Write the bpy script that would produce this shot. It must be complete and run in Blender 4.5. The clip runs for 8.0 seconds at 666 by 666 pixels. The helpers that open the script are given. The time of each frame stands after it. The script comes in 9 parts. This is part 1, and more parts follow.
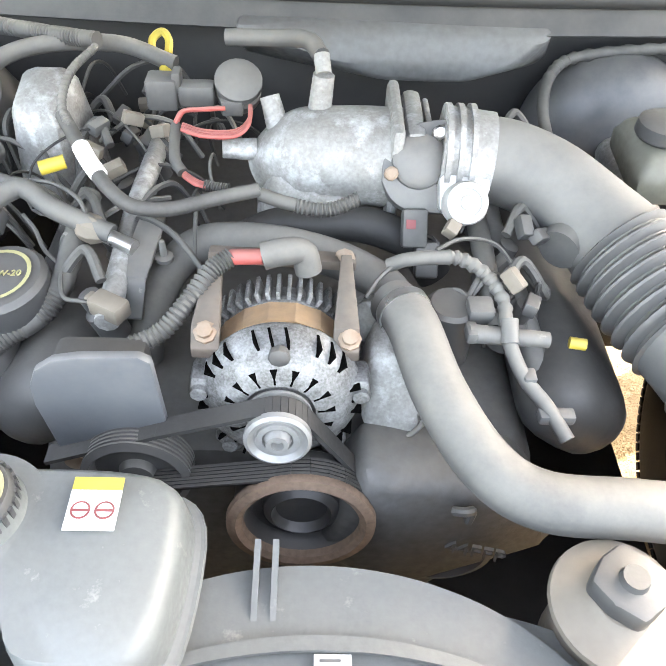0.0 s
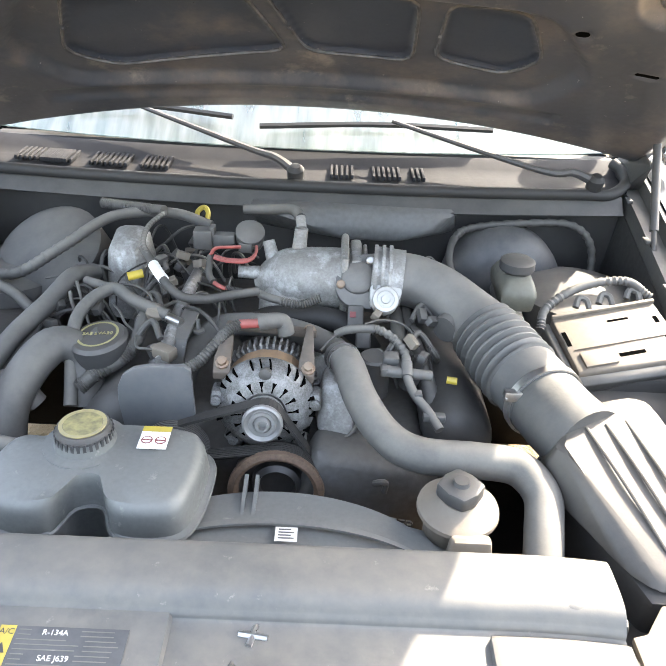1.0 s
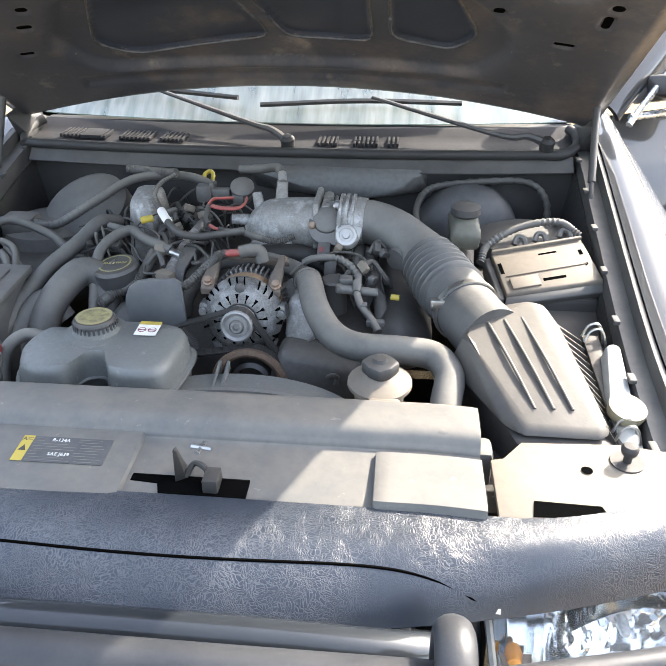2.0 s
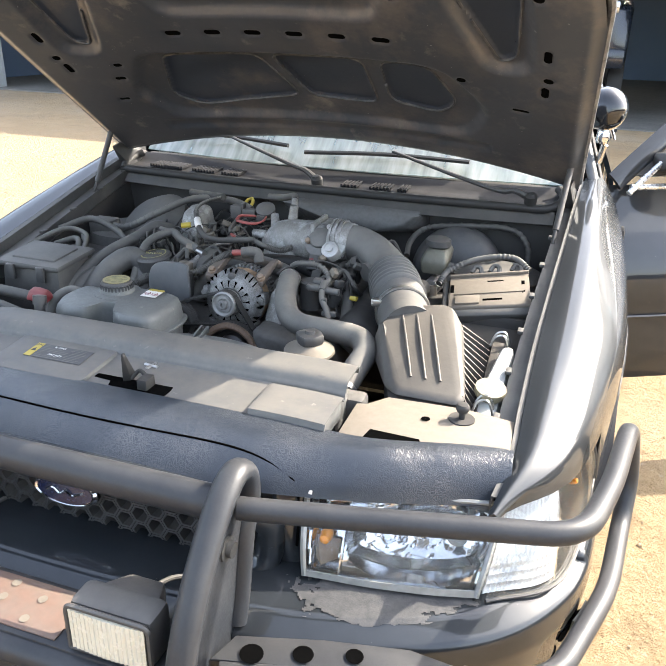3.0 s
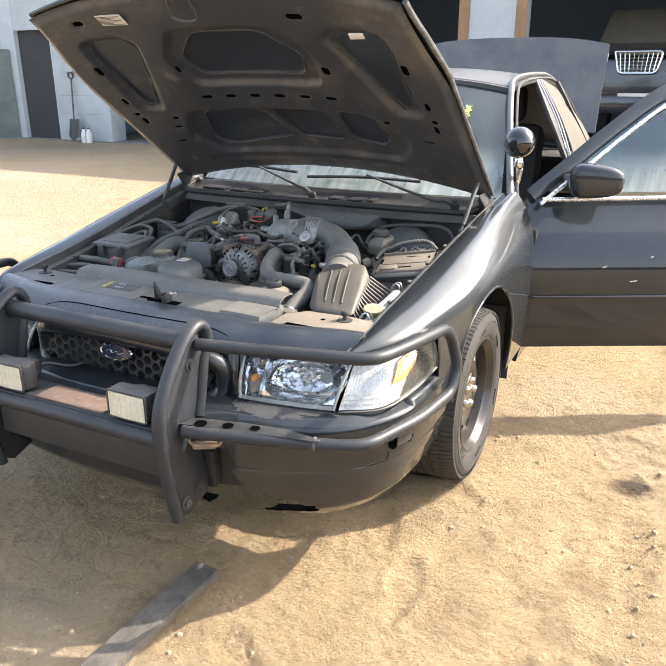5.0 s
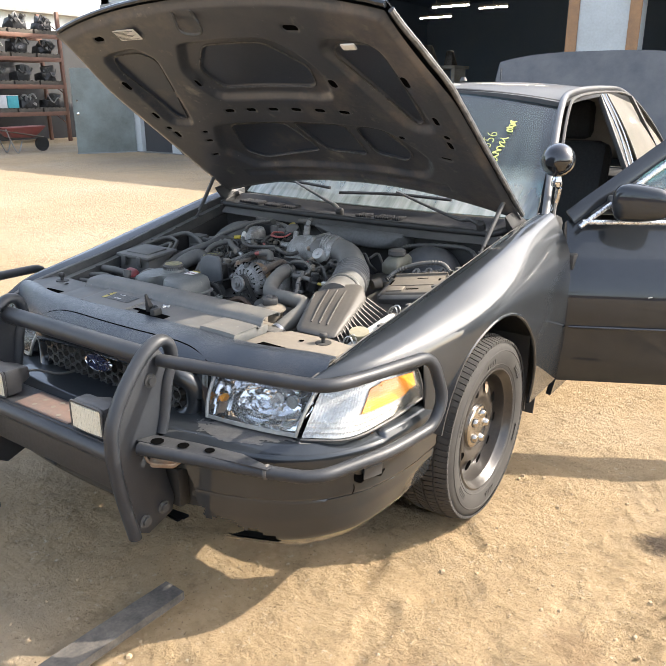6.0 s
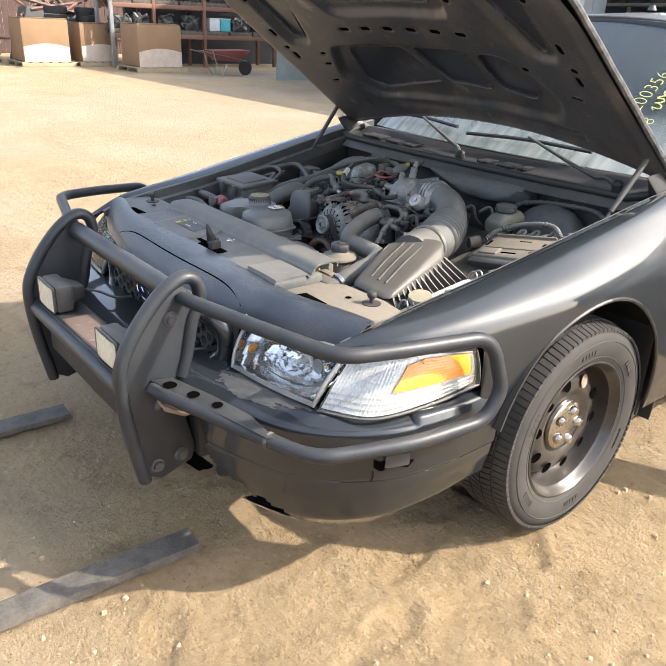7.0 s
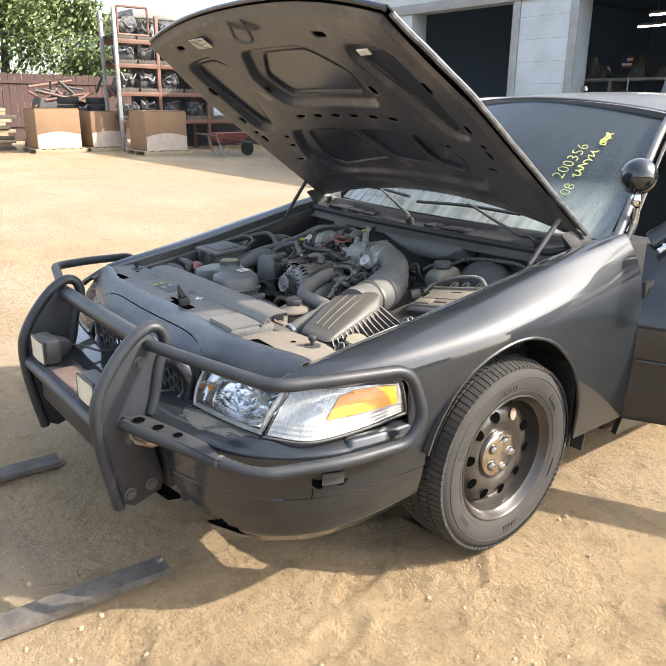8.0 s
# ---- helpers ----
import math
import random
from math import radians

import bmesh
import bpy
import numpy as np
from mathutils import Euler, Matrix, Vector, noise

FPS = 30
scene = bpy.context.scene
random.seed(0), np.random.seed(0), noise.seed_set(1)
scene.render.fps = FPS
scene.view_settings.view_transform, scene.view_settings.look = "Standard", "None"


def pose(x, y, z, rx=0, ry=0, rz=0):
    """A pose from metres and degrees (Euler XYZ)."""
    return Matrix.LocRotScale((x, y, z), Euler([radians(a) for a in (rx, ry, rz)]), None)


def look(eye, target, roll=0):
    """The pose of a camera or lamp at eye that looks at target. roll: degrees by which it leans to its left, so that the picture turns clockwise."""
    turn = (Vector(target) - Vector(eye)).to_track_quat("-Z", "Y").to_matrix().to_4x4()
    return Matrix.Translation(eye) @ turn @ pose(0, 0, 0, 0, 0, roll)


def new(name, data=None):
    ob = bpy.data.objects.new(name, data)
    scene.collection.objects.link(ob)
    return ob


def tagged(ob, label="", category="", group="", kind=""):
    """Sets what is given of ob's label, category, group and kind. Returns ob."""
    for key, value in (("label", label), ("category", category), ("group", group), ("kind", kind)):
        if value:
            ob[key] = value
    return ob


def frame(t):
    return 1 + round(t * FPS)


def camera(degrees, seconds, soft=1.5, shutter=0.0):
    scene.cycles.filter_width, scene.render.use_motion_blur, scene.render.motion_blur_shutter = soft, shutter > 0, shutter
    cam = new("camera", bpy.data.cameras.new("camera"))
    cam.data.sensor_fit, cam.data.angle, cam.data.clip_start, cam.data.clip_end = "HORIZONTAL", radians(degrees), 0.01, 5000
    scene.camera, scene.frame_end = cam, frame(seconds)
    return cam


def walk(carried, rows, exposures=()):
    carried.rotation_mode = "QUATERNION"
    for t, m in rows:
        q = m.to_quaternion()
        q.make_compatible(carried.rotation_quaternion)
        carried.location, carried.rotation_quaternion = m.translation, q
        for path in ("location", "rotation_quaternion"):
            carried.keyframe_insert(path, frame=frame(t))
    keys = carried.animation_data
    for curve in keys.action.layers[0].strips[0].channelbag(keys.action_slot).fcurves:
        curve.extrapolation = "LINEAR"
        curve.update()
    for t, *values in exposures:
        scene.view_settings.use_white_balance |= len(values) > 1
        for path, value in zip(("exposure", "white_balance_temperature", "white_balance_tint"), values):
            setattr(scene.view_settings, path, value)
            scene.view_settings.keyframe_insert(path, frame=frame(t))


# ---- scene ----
cam = camera(50.2, 8.0, soft=0.95)
PATH = [
    (0, (0.007, 0.448, 1.268), (0.07, 1.832, -0.175), 3.2),
    (0.5, (0.074, 0.264, 1.339), (0.09, 1.734, -0.017), 2.4),
    (1, (0.07, -0.012, 1.394), (0.085, 1.711, 0.379), 2.8),
    (1.5, (0.09, -0.232, 1.429), (0.097, 1.486, 0.405), 1.1),
    (1.7, (0.144, -0.273, 1.416), (0.108, 1.436, 0.378), -0.1),
    (2.8, (0.634, -0.496, 1.349), (0.069, 1.246, 0.546), 3.5),
    (3, (0.716, -0.599, 1.365), (0.149, 1.145, 0.566), 1.6),
    (3.5, (0.966, -0.734, 1.402), (0.249, 0.96, 0.616), -2.0),
    (4, (1.218, -0.928, 1.42), (0.365, 0.733, 0.702), -3.7),
    (4.5, (1.299, -1.227, 1.405), (0.491, 0.472, 0.726), -1.2),
    (4.7, (1.344, -1.288, 1.409), (0.542, 0.411, 0.724), -0.5),
    (5.8, (1.694, -1.063, 1.387), (0.628, 0.51, 0.761), 0.1),
    (6, (1.705, -0.994, 1.391), (0.597, 0.545, 0.754), -0.1),
    (6.5, (1.689, -0.792, 1.398), (0.591, 0.754, 0.762), 6.4),
    (7, (1.776, -0.572, 1.346), (0.35, 0.583, 0.55), 2.4),
    (7.5, (1.916, -0.518, 1.36), (0.398, 0.552, 0.618), 0.4),
    (8, (2.106, -0.609, 1.376), (0.605, 0.563, 0.765), 0.6),
]
EXPOSURES = [(0.0, 4.38, 7550, 10), (0.5, 3.92, 7450, 10), (1.0, 3.50, 7000, 10), (1.5, 3.16, 6650, 10), (3.0, 2.66, 6750, 10), (6.0, 2.10, 6720, 10), (8.0, 2.02, 6600, 10)]
walk(cam, [(t, look(eye, target, roll)) for t, eye, target, roll in PATH], EXPOSURES)

# ---- daylight: clear sky and a sun behind the car, on its left side ----
SUN = Vector((0.95, 0.85, 1.0)).normalized()
world = bpy.data.worlds.new("sky")
scene.world = world
world.use_nodes = True
wn = world.node_tree.nodes
sky = wn.new("ShaderNodeTexSky")
sky.sky_type = 'NISHITA'
sky.sun_disc = False
sky.sun_elevation = math.asin(SUN.z)
sky.sun_rotation = math.atan2(SUN.x, SUN.y)
sky.dust_density = 2.5
wn["Background"].inputs["Strength"].default_value = 0.15
haze = wn.new("ShaderNodeHueSaturation")
haze.inputs["Saturation"].default_value = 0.7
world.node_tree.links.new(sky.outputs[0], haze.inputs["Color"])
world.node_tree.links.new(haze.outputs[0], wn["Background"].inputs["Color"])
sun_data = bpy.data.lights.new("sun", 'SUN')
sun_data.energy = 2.4
sun_data.angle = radians(0.55)
sun_data.color = (1.0, 0.93, 0.83)
new("sun", sun_data).matrix_world = look(SUN * 60, (0, 0, 0))


# ---- materials ----
def material(name, base, rough=0.6, metal=0.0, second=None, spread=0.5, scale=8.0, fine=90.0, bump=0.15, dust=0.0,
             dust_color=(0.33, 0.295, 0.245), coat=0.0, lift=0.003, spec=0.5, rough_var=0.15, coat_rough=0.045):
    """A worn surface: two colours mixed by noise at two scales, fine relief, and dust that lies on what faces up."""
    m = bpy.data.materials.new(name)
    m.use_nodes = True
    nt = m.node_tree
    n, link = nt.nodes, nt.links.new
    bsdf = n["Principled BSDF"]
    co = n.new("ShaderNodeTexCoord")
    big, small = n.new("ShaderNodeTexNoise"), n.new("ShaderNodeTexNoise")
    big.inputs["Scale"].default_value, small.inputs["Scale"].default_value = scale, fine
    big.inputs["Detail"].default_value, small.inputs["Detail"].default_value = 6, 4
    big.inputs["Roughness"].default_value = 0.65
    for t in (big, small):
        link(co.outputs["Object"], t.inputs["Vector"])
    mid = n.new("ShaderNodeMath")
    mid.operation = 'MULTIPLY_ADD'
    link(small.outputs["Fac"], mid.inputs[0])
    mid.inputs[1].default_value = 0.45
    link(big.outputs["Fac"], mid.inputs[2])
    ramp = n.new("ShaderNodeMapRange")
    ramp.inputs["From Min"].default_value, ramp.inputs["From Max"].default_value = 0.72 - spread * 0.5, 0.72 + spread * 0.5
    link(mid.outputs[0], ramp.inputs["Value"])
    mix = n.new("ShaderNodeMix")
    mix.data_type = 'RGBA'
    mix.inputs["A"].default_value = (*base, 1)
    mix.inputs["B"].default_value = (*(second or [c * 0.72 for c in base]), 1)
    link(ramp.outputs["Result"], mix.inputs["Factor"])
    color = mix.outputs["Result"]
    rr = n.new("ShaderNodeMapRange")
    rr.inputs["To Min"].default_value, rr.inputs["To Max"].default_value = max(0.02, rough - rough_var), min(1, rough + rough_var)
    link(small.outputs["Fac"], rr.inputs["Value"])
    roughness = rr.outputs["Result"]
    if dust:
        geo, sep = n.new("ShaderNodeNewGeometry"), n.new("ShaderNodeSeparateXYZ")
        link(geo.outputs["Normal"], sep.inputs[0])
        up = n.new("ShaderNodeMapRange")
        up.inputs["From Min"].default_value, up.inputs["From Max"].default_value = -0.1, 0.95
        link(sep.outputs["Z"], up.inputs["Value"])
        patch = n.new("ShaderNodeMapRange")
        patch.inputs["From Min"].default_value, patch.inputs["From Max"].default_value = 0.3, 0.75
        patch.inputs["To Min"].default_value, patch.inputs["To Max"].default_value = dust * 0.35, dust
        link(big.outputs["Fac"], patch.inputs["Value"])
        amount = n.new("ShaderNodeMath")
        amount.operation = 'MULTIPLY'
        link(up.outputs["Result"], amount.inputs[0])
        link(patch.outputs["Result"], amount.inputs[1])
        over = n.new("ShaderNodeMix")
        over.data_type = 'RGBA'
        over.inputs["B"].default_value = (*dust_color, 1)
        link(amount.outputs[0], over.inputs["Factor"])
        link(color, over.inputs["A"])
        color = over.outputs["Result"]
        dull = n.new("ShaderNodeMix")
        dull.inputs["B"].default_value = 0.9
        link(amount.outputs[0], dull.inputs["Factor"])
        link(roughness, dull.inputs["A"])
        roughness = dull.outputs["Result"]
    link(color, bsdf.inputs["Base Color"])
    link(roughness, bsdf.inputs["Roughness"])
    bsdf.inputs["Metallic"].default_value = metal
    bsdf.inputs["Specular IOR Level"].default_value = spec
    if coat:
        bsdf.inputs["Coat Weight"].default_value = coat
        bsdf.inputs["Coat Roughness"].default_value = coat_rough
    if bump:
        b = n.new("ShaderNodeBump")
        b.inputs["Strength"].default_value, b.inputs["Distance"].default_value = bump, lift
        link(mid.outputs[0], b.inputs["Height"])
        link(b.outputs[0], bsdf.inputs["Normal"])
    return m


def clear(name, color, rough=0.02, alpha_mix=0.75, ior=1.45, bump=0.0, scale=120.0, film=0.0, settled=0.0):
    """A thin clear pane: mostly lets light straight through, with a glossy face."""
    m = bpy.data.materials.new(name)
    m.use_nodes = True
    nt = m.node_tree
    n, link = nt.nodes, nt.links.new
    n.remove(n["Principled BSDF"])
    thin, gloss, mix, fres = n.new("ShaderNodeBsdfTransparent"), n.new("ShaderNodeBsdfGlossy"), n.new("ShaderNodeMixShader"), n.new("ShaderNodeFresnel")
    thin.inputs["Color"].default_value = (*color, 1)
    gloss.inputs["Roughness"].default_value = rough
    fres.inputs["IOR"].default_value = ior
    add = n.new("ShaderNodeMath")
    add.inputs[1].default_value = 1 - alpha_mix
    link(fres.outputs[0], add.inputs[0])
    link(add.outputs[0], mix.inputs[0])
    link(thin.outputs[0], mix.inputs[1])
    link(gloss.outputs[0], mix.inputs[2])
    out = mix.outputs[0]
    if film:
        # a film of dust, streaked and patchy; settled: how much thicker it lies at the foot of the pane
        dirt, over, streak, place, amount = n.new("ShaderNodeBsdfDiffuse"), n.new("ShaderNodeMixShader"), n.new("ShaderNodeTexNoise"), n.new("ShaderNodeTexCoord"), n.new("ShaderNodeMapRange")
        dirt.inputs["Color"].default_value = (0.5, 0.49, 0.45, 1)
        streak.inputs["Scale"].default_value, streak.inputs["Detail"].default_value = 9, 6
        squash = n.new("ShaderNodeMapping")
        squash.inputs["Scale"].default_value = (4, 0.6, 0.6)
        link(place.outputs["Object"], squash.inputs["Vector"])
        link(squash.outputs[0], streak.inputs["Vector"])
        amount.inputs["From Min"].default_value, amount.inputs["From Max"].default_value = 0.25, 0.75
        amount.inputs["To Min"].default_value, amount.inputs["To Max"].default_value = film * 0.45, film * 1.4
        link(streak.outputs["Fac"], amount.inputs["Value"])
        low, split, more = n.new("ShaderNodeMapRange"), n.new("ShaderNodeSeparateXYZ"), n.new("ShaderNodeMath")
        low.inputs["From Min"].default_value, low.inputs["From Max"].default_value = 0.96, 1.12
        low.inputs["To Min"].default_value, low.inputs["To Max"].default_value = max(settled, 1.0), 0.6 if settled else 1.0
        more.operation = 'MULTIPLY'
        link(place.outputs["Object"], split.inputs[0])
        link(split.outputs["Z"], low.inputs["Value"])
        link(low.outputs["Result"], more.inputs[0])
        link(amount.outputs["Result"], more.inputs[1])
        link(more.outputs[0], over.inputs[0])
        link(out, over.inputs[1])
        link(dirt.outputs[0], over.inputs[2])
        out = over.outputs[0]
    link(out, n["Material Output"].inputs["Surface"])
    if bump:
        w = n.new("ShaderNodeTexNoise")
        w.inputs["Scale"].default_value = scale
        co = n.new("ShaderNodeTexCoord")
        link(co.outputs["Object"], w.inputs["Vector"])
        b = n.new("ShaderNodeBump")
        b.inputs["Strength"].default_value = bump
        b.inputs["Distance"].default_value = 0.004
        link(w.outputs["Fac"], b.inputs["Height"])
        link(b.outputs[0], gloss.inputs["Normal"])
    return m


def crackled(name, base, line, rough, scale=55.0):
    """Old clear coat that has crazed: a net of pale cracks over dark paint."""
    m = material(name, base, rough, second=[c * 1.5 for c in base], scale=5, bump=0, coat=0.35, coat_rough=0.25)
    n, link = m.node_tree.nodes, m.node_tree.links.new
    bsdf = n["Principled BSDF"]
    co, vor, warp = n.new("ShaderNodeTexCoord"), n.new("ShaderNodeTexVoronoi"), n.new("ShaderNodeTexNoise")
    vor.feature = 'DISTANCE_TO_EDGE'
    vor.inputs["Scale"].default_value = scale
    warp.inputs["Scale"].default_value = 30
    addv = n.new("ShaderNodeMixRGB")
    addv.blend_type = 'ADD'
    addv.inputs[0].default_value = 0.06
    link(co.outputs["Object"], addv.inputs[1])
    link(co.outputs["Object"], warp.inputs["Vector"])
    link(warp.outputs["Color"], addv.inputs[2])
    link(addv.outputs[0], vor.inputs["Vector"])
    cut = n.new("ShaderNodeMapRange")
    cut.inputs["From Min"].default_value, cut.inputs["From Max"].default_value = 0.0, 0.17
    cut.inputs["To Min"].default_value, cut.inputs["To Max"].default_value = 1.0, 0.0
    link(vor.outputs["Distance"], cut.inputs["Value"])
    area = n.new("ShaderNodeTexNoise")
    area.inputs["Scale"].default_value = 6
    link(co.outputs["Object"], area.inputs["Vector"])
    am = n.new("ShaderNodeMapRange")
    am.inputs["From Min"].default_value, am.inputs["From Max"].default_value = 0.35, 0.65
    link(area.outputs["Fac"], am.inputs["Value"])
    mul = n.new("ShaderNodeMath")
    mul.operation = 'MULTIPLY'
    link(cut.outputs["Result"], mul.inputs[0])
    link(am.outputs["Result"], mul.inputs[1])
    mix = n.new("ShaderNodeMix")
    mix.data_type = 'RGBA'
    mix.inputs["B"].default_value = (*line, 1)
    link(mul.outputs[0], mix.inputs["Factor"])
    link(bsdf.inputs["Base Color"].links[0].from_socket, mix.inputs["A"])
    link(mix.outputs["Result"], bsdf.inputs["Base Color"])
    b = n.new("ShaderNodeBump")
    b.inputs["Strength"].default_value, b.inputs["Distance"].default_value = 0.42, 0.001
    b.invert = True
    link(mul.outputs[0], b.inputs["Height"])
    link(b.outputs[0], bsdf.inputs["Normal"])
    link(b.outputs[0], bsdf.inputs["Coat Normal"])
    return m


def glow(name, color, strength):
    m = bpy.data.materials.new(name)
    m.use_nodes = True
    b = m.node_tree.nodes["Principled BSDF"]
    b.inputs["Base Color"].default_value = (*color, 1)
    b.inputs["Emission Color"].default_value = (*color, 1)
    b.inputs["Emission Strength"].default_value = strength
    return m


# The bluish dust is both a dusty film and a painted sky sheen.
PAINT = material("black_metallic_paint", (0.011, 0.0138, 0.017), 0.5, 0.28, (0.018, 0.022, 0.0265), scale=3, fine=700, bump=0.01, dust=0.13, dust_color=(0.125, 0.138, 0.15), coat=1.0, lift=0.0005, rough_var=0.06, spec=0.15, coat_rough=0.02)
DUSTPAINT = material("dust_covered_paint", (0.04, 0.043, 0.048), 0.45, 0.0, (0.08, 0.08, 0.08), scale=5, fine=300, spread=0.5, bump=0.05, dust=0.24, dust_color=(0.36, 0.345, 0.32), coat=0.5, lift=0.001)
CRAZED = crackled("crazed_black_paint", (0.015, 0.020, 0.028), (0.085, 0.087, 0.09), 0.36, 240.0)
FLAT_BLACK = material("black_plastic", (0.028, 0.029, 0.031), 0.5, second=(0.05, 0.05, 0.05), dust=0.25, fine=160)
DARK = material("dark_plastic", (0.014, 0.014, 0.015), 0.6, second=(0.026, 0.025, 0.024), dust=0.15)
DUSTY = material("dusty_black_plastic", (0.032, 0.033, 0.035), 0.6, second=(0.075, 0.073, 0.069), dust=0.5, dust_color=(0.25, 0.235, 0.205), fine=120, spread=0.5)
COVER = material("grey_dusty_plastic", (0.066, 0.072, 0.075), 0.5, second=(0.118, 0.115, 0.107), dust=0.28, dust_color=(0.27, 0.228, 0.172), scale=9, spread=0.45)
TANK = material("translucent_white_plastic", (0.125, 0.132, 0.128), 0.42, second=(0.075, 0.08, 0.078), dust=0.25, dust_color=(0.27, 0.26, 0.23), scale=14, fine=160, spread=0.7)
HOSE = material("dusty_rubber", (0.04, 0.041, 0.042), 0.7, second=(0.085, 0.082, 0.076), dust=0.6, dust_color=(0.29, 0.27, 0.23), fine=220, bump=0.1, spread=0.5)
RUBBER = material("black_rubber", (0.014, 0.014, 0.0145), 0.65, second=(0.024, 0.0235, 0.0225), dust=0.08, fine=200)
TYRE = material("tyre_rubber", (0.02, 0.02, 0.02), 0.8, second=(0.046, 0.041, 0.035), scale=10, fine=150, spread=0.7)
ALTERN = material("corroded_alternator_alloy", (0.25, 0.25, 0.245), 0.6, 0.4, (0.10, 0.097, 0.09), scale=60, fine=420, bump=0.6, lift=0.0025, spread=0.35)
OLDSTEEL = material("brown_weathered_steel", (0.13, 0.1, 0.08), 0.75, 0.2, (0.075, 0.065, 0.056), scale=30, dust=0.3)
FIREWALL = material("dirty_grey_firewall", (0.115, 0.118, 0.118), 0.6, second=(0.055, 0.055, 0.054), scale=11, dust=0.25, spread=0.5)
ALU = material("cast_aluminium", (0.30, 0.30, 0.29), 0.65, 0.35, (0.17, 0.165, 0.155), scale=40, fine=260, bump=0.5, dust=0.25, lift=0.002)
BRIGHT = material("machined_steel", (0.55, 0.55, 0.54), 0.32, 0.9, (0.38, 0.37, 0.35), scale=20)
RUSTY = material("rusty_steel", (0.2, 0.12, 0.075), 0.75, 0.3, (0.3, 0.24, 0.18), scale=30, dust=0.3)
IRON = material("dirty_iron", (0.085, 0.086, 0.087), 0.65, 0.35, (0.055, 0.054, 0.052), scale=25, dust=0.3, bump=0.3)
CHROME = material("chrome", (0.7, 0.7, 0.7), 0.1, 1.0, (0.6, 0.6, 0.6), scale=12, bump=0.0, rough_var=0.06)
HOODIN = material("hood_inner_panel", (0.028, 0.034, 0.045), 0.45, second=(0.062, 0.063, 0.068), scale=4, spread=0.5, fine=90, bump=0.04, coat=0.4, coat_rough=0.16)
HOODSKIN = material("glossy_skin_back", (0.018, 0.024, 0.036), 0.35, second=(0.035, 0.04, 0.052), scale=5, spread=0.5, fine=120, bump=0.03, coat=0.6, coat_rough=0.12)


def soil(m, spots):
    """Dirt with shapes of its own over a material: rows of (scale, from, to, colour, most)."""
    n, link = m.node_tree.nodes, m.node_tree.links.new
    bsdf, co = n["Principled BSDF"], n.new("ShaderNodeTexCoord")
    for scale, lo, hi, color, most in spots:
        t, r, mx = n.new("ShaderNodeTexNoise"), n.new("ShaderNodeMapRange"), n.new("ShaderNodeMix")
        mx.data_type = 'RGBA'
        t.inputs["Scale"].default_value, t.inputs["Detail"].default_value, t.inputs["Roughness"].default_value = scale, 8, 0.68
        r.inputs["From Min"].default_value, r.inputs["From Max"].default_value, r.inputs["To Max"].default_value = lo, hi, most
        link(co.outputs["Object"], t.inputs["Vector"])
        link(t.outputs["Fac"], r.inputs["Value"])
        link(r.outputs["Result"], mx.inputs["Factor"])
        link(bsdf.inputs["Base Color"].links[0].from_socket, mx.inputs["A"])
        mx.inputs["B"].default_value = (*color, 1)
        link(mx.outputs["Result"], bsdf.inputs["Base Color"])
        if m is HOODIN:
            dull = n.new("ShaderNodeMapRange")
            dull.inputs["To Min"].default_value, dull.inputs["To Max"].default_value = 0.16, 0.7
            link(r.outputs["Result"], dull.inputs["Value"])
            link(dull.outputs["Result"], bsdf.inputs["Coat Roughness"])


soil(ALU, [(24, 0.52, 0.66, (0.52, 0.52, 0.51), 0.7), (9, 0.56, 0.72, (0.1, 0.097, 0.09), 0.6)])
soil(TANK, [(5, 0.54, 0.72, (0.08, 0.085, 0.083), 0.6), (40, 0.62, 0.74, (0.36, 0.35, 0.31), 0.5)])
soil(COVER, [(7, 0.56, 0.72, (0.06, 0.063, 0.063), 0.55), (55, 0.64, 0.74, (0.34, 0.31, 0.26), 0.5)])
soil(PAINT, [(90, 0.70, 0.75, (0.3, 0.3, 0.29), 0.5)])
soil(HOODIN, [(3.2, 0.50, 0.66, (0.15, 0.125, 0.105), 0.75), (9, 0.60, 0.72, (0.27, 0.235, 0.195), 0.6), (75, 0.685, 0.72, (0.42, 0.41, 0.38), 0.85)])
soil(HOODSKIN, [(4.5, 0.57, 0.72, (0.12, 0.10, 0.082), 0.75), (60, 0.68, 0.72, (0.36, 0.34, 0.3), 0.8)])
BAR = material("push_bar_black_powder_coat", (0.015, 0.018, 0.023), 0.42, second=(0.028, 0.031, 0.036), scale=8, spread=0.5, dust=0.08, bump=0.12, fine=240, spec=0.35)
PRIMER = material("worn_bare_plate", (0.16, 0.085, 0.06), 0.7, second=(0.1, 0.07, 0.055), scale=18, dust=0.2)
RED = material("red_plastic", (0.2, 0.022, 0.026), 0.5, dust=0.25)
YELLOW = material("yellow_plastic", (0.44, 0.34, 0.035), 0.5, second=(0.34, 0.26, 0.04), dust=0.15)
WHITE = material("white_paper_label", (0.72, 0.71, 0.68), 0.6, second=(0.6, 0.58, 0.53))
BEIGE = material("dusty_tan_plastic", (0.165, 0.142, 0.112), 0.65, second=(0.12, 0.103, 0.082), dust=0.4, dust_color=(0.26, 0.22, 0.168), scale=22, spread=0.5)
# Near-black that paints the shade in holes and gaps; the latch plate wears it too.
HOLE_BLACK = material("hole_shade_and_latch_black", (0.003, 0.003, 0.003), 1.0, spec=0.0, bump=0)
WIRE = material("taped_harness", (0.02, 0.02, 0.021), 0.65, second=(0.065, 0.062, 0.057), dust=0.4, dust_color=(0.26, 0.245, 0.21), fine=200)
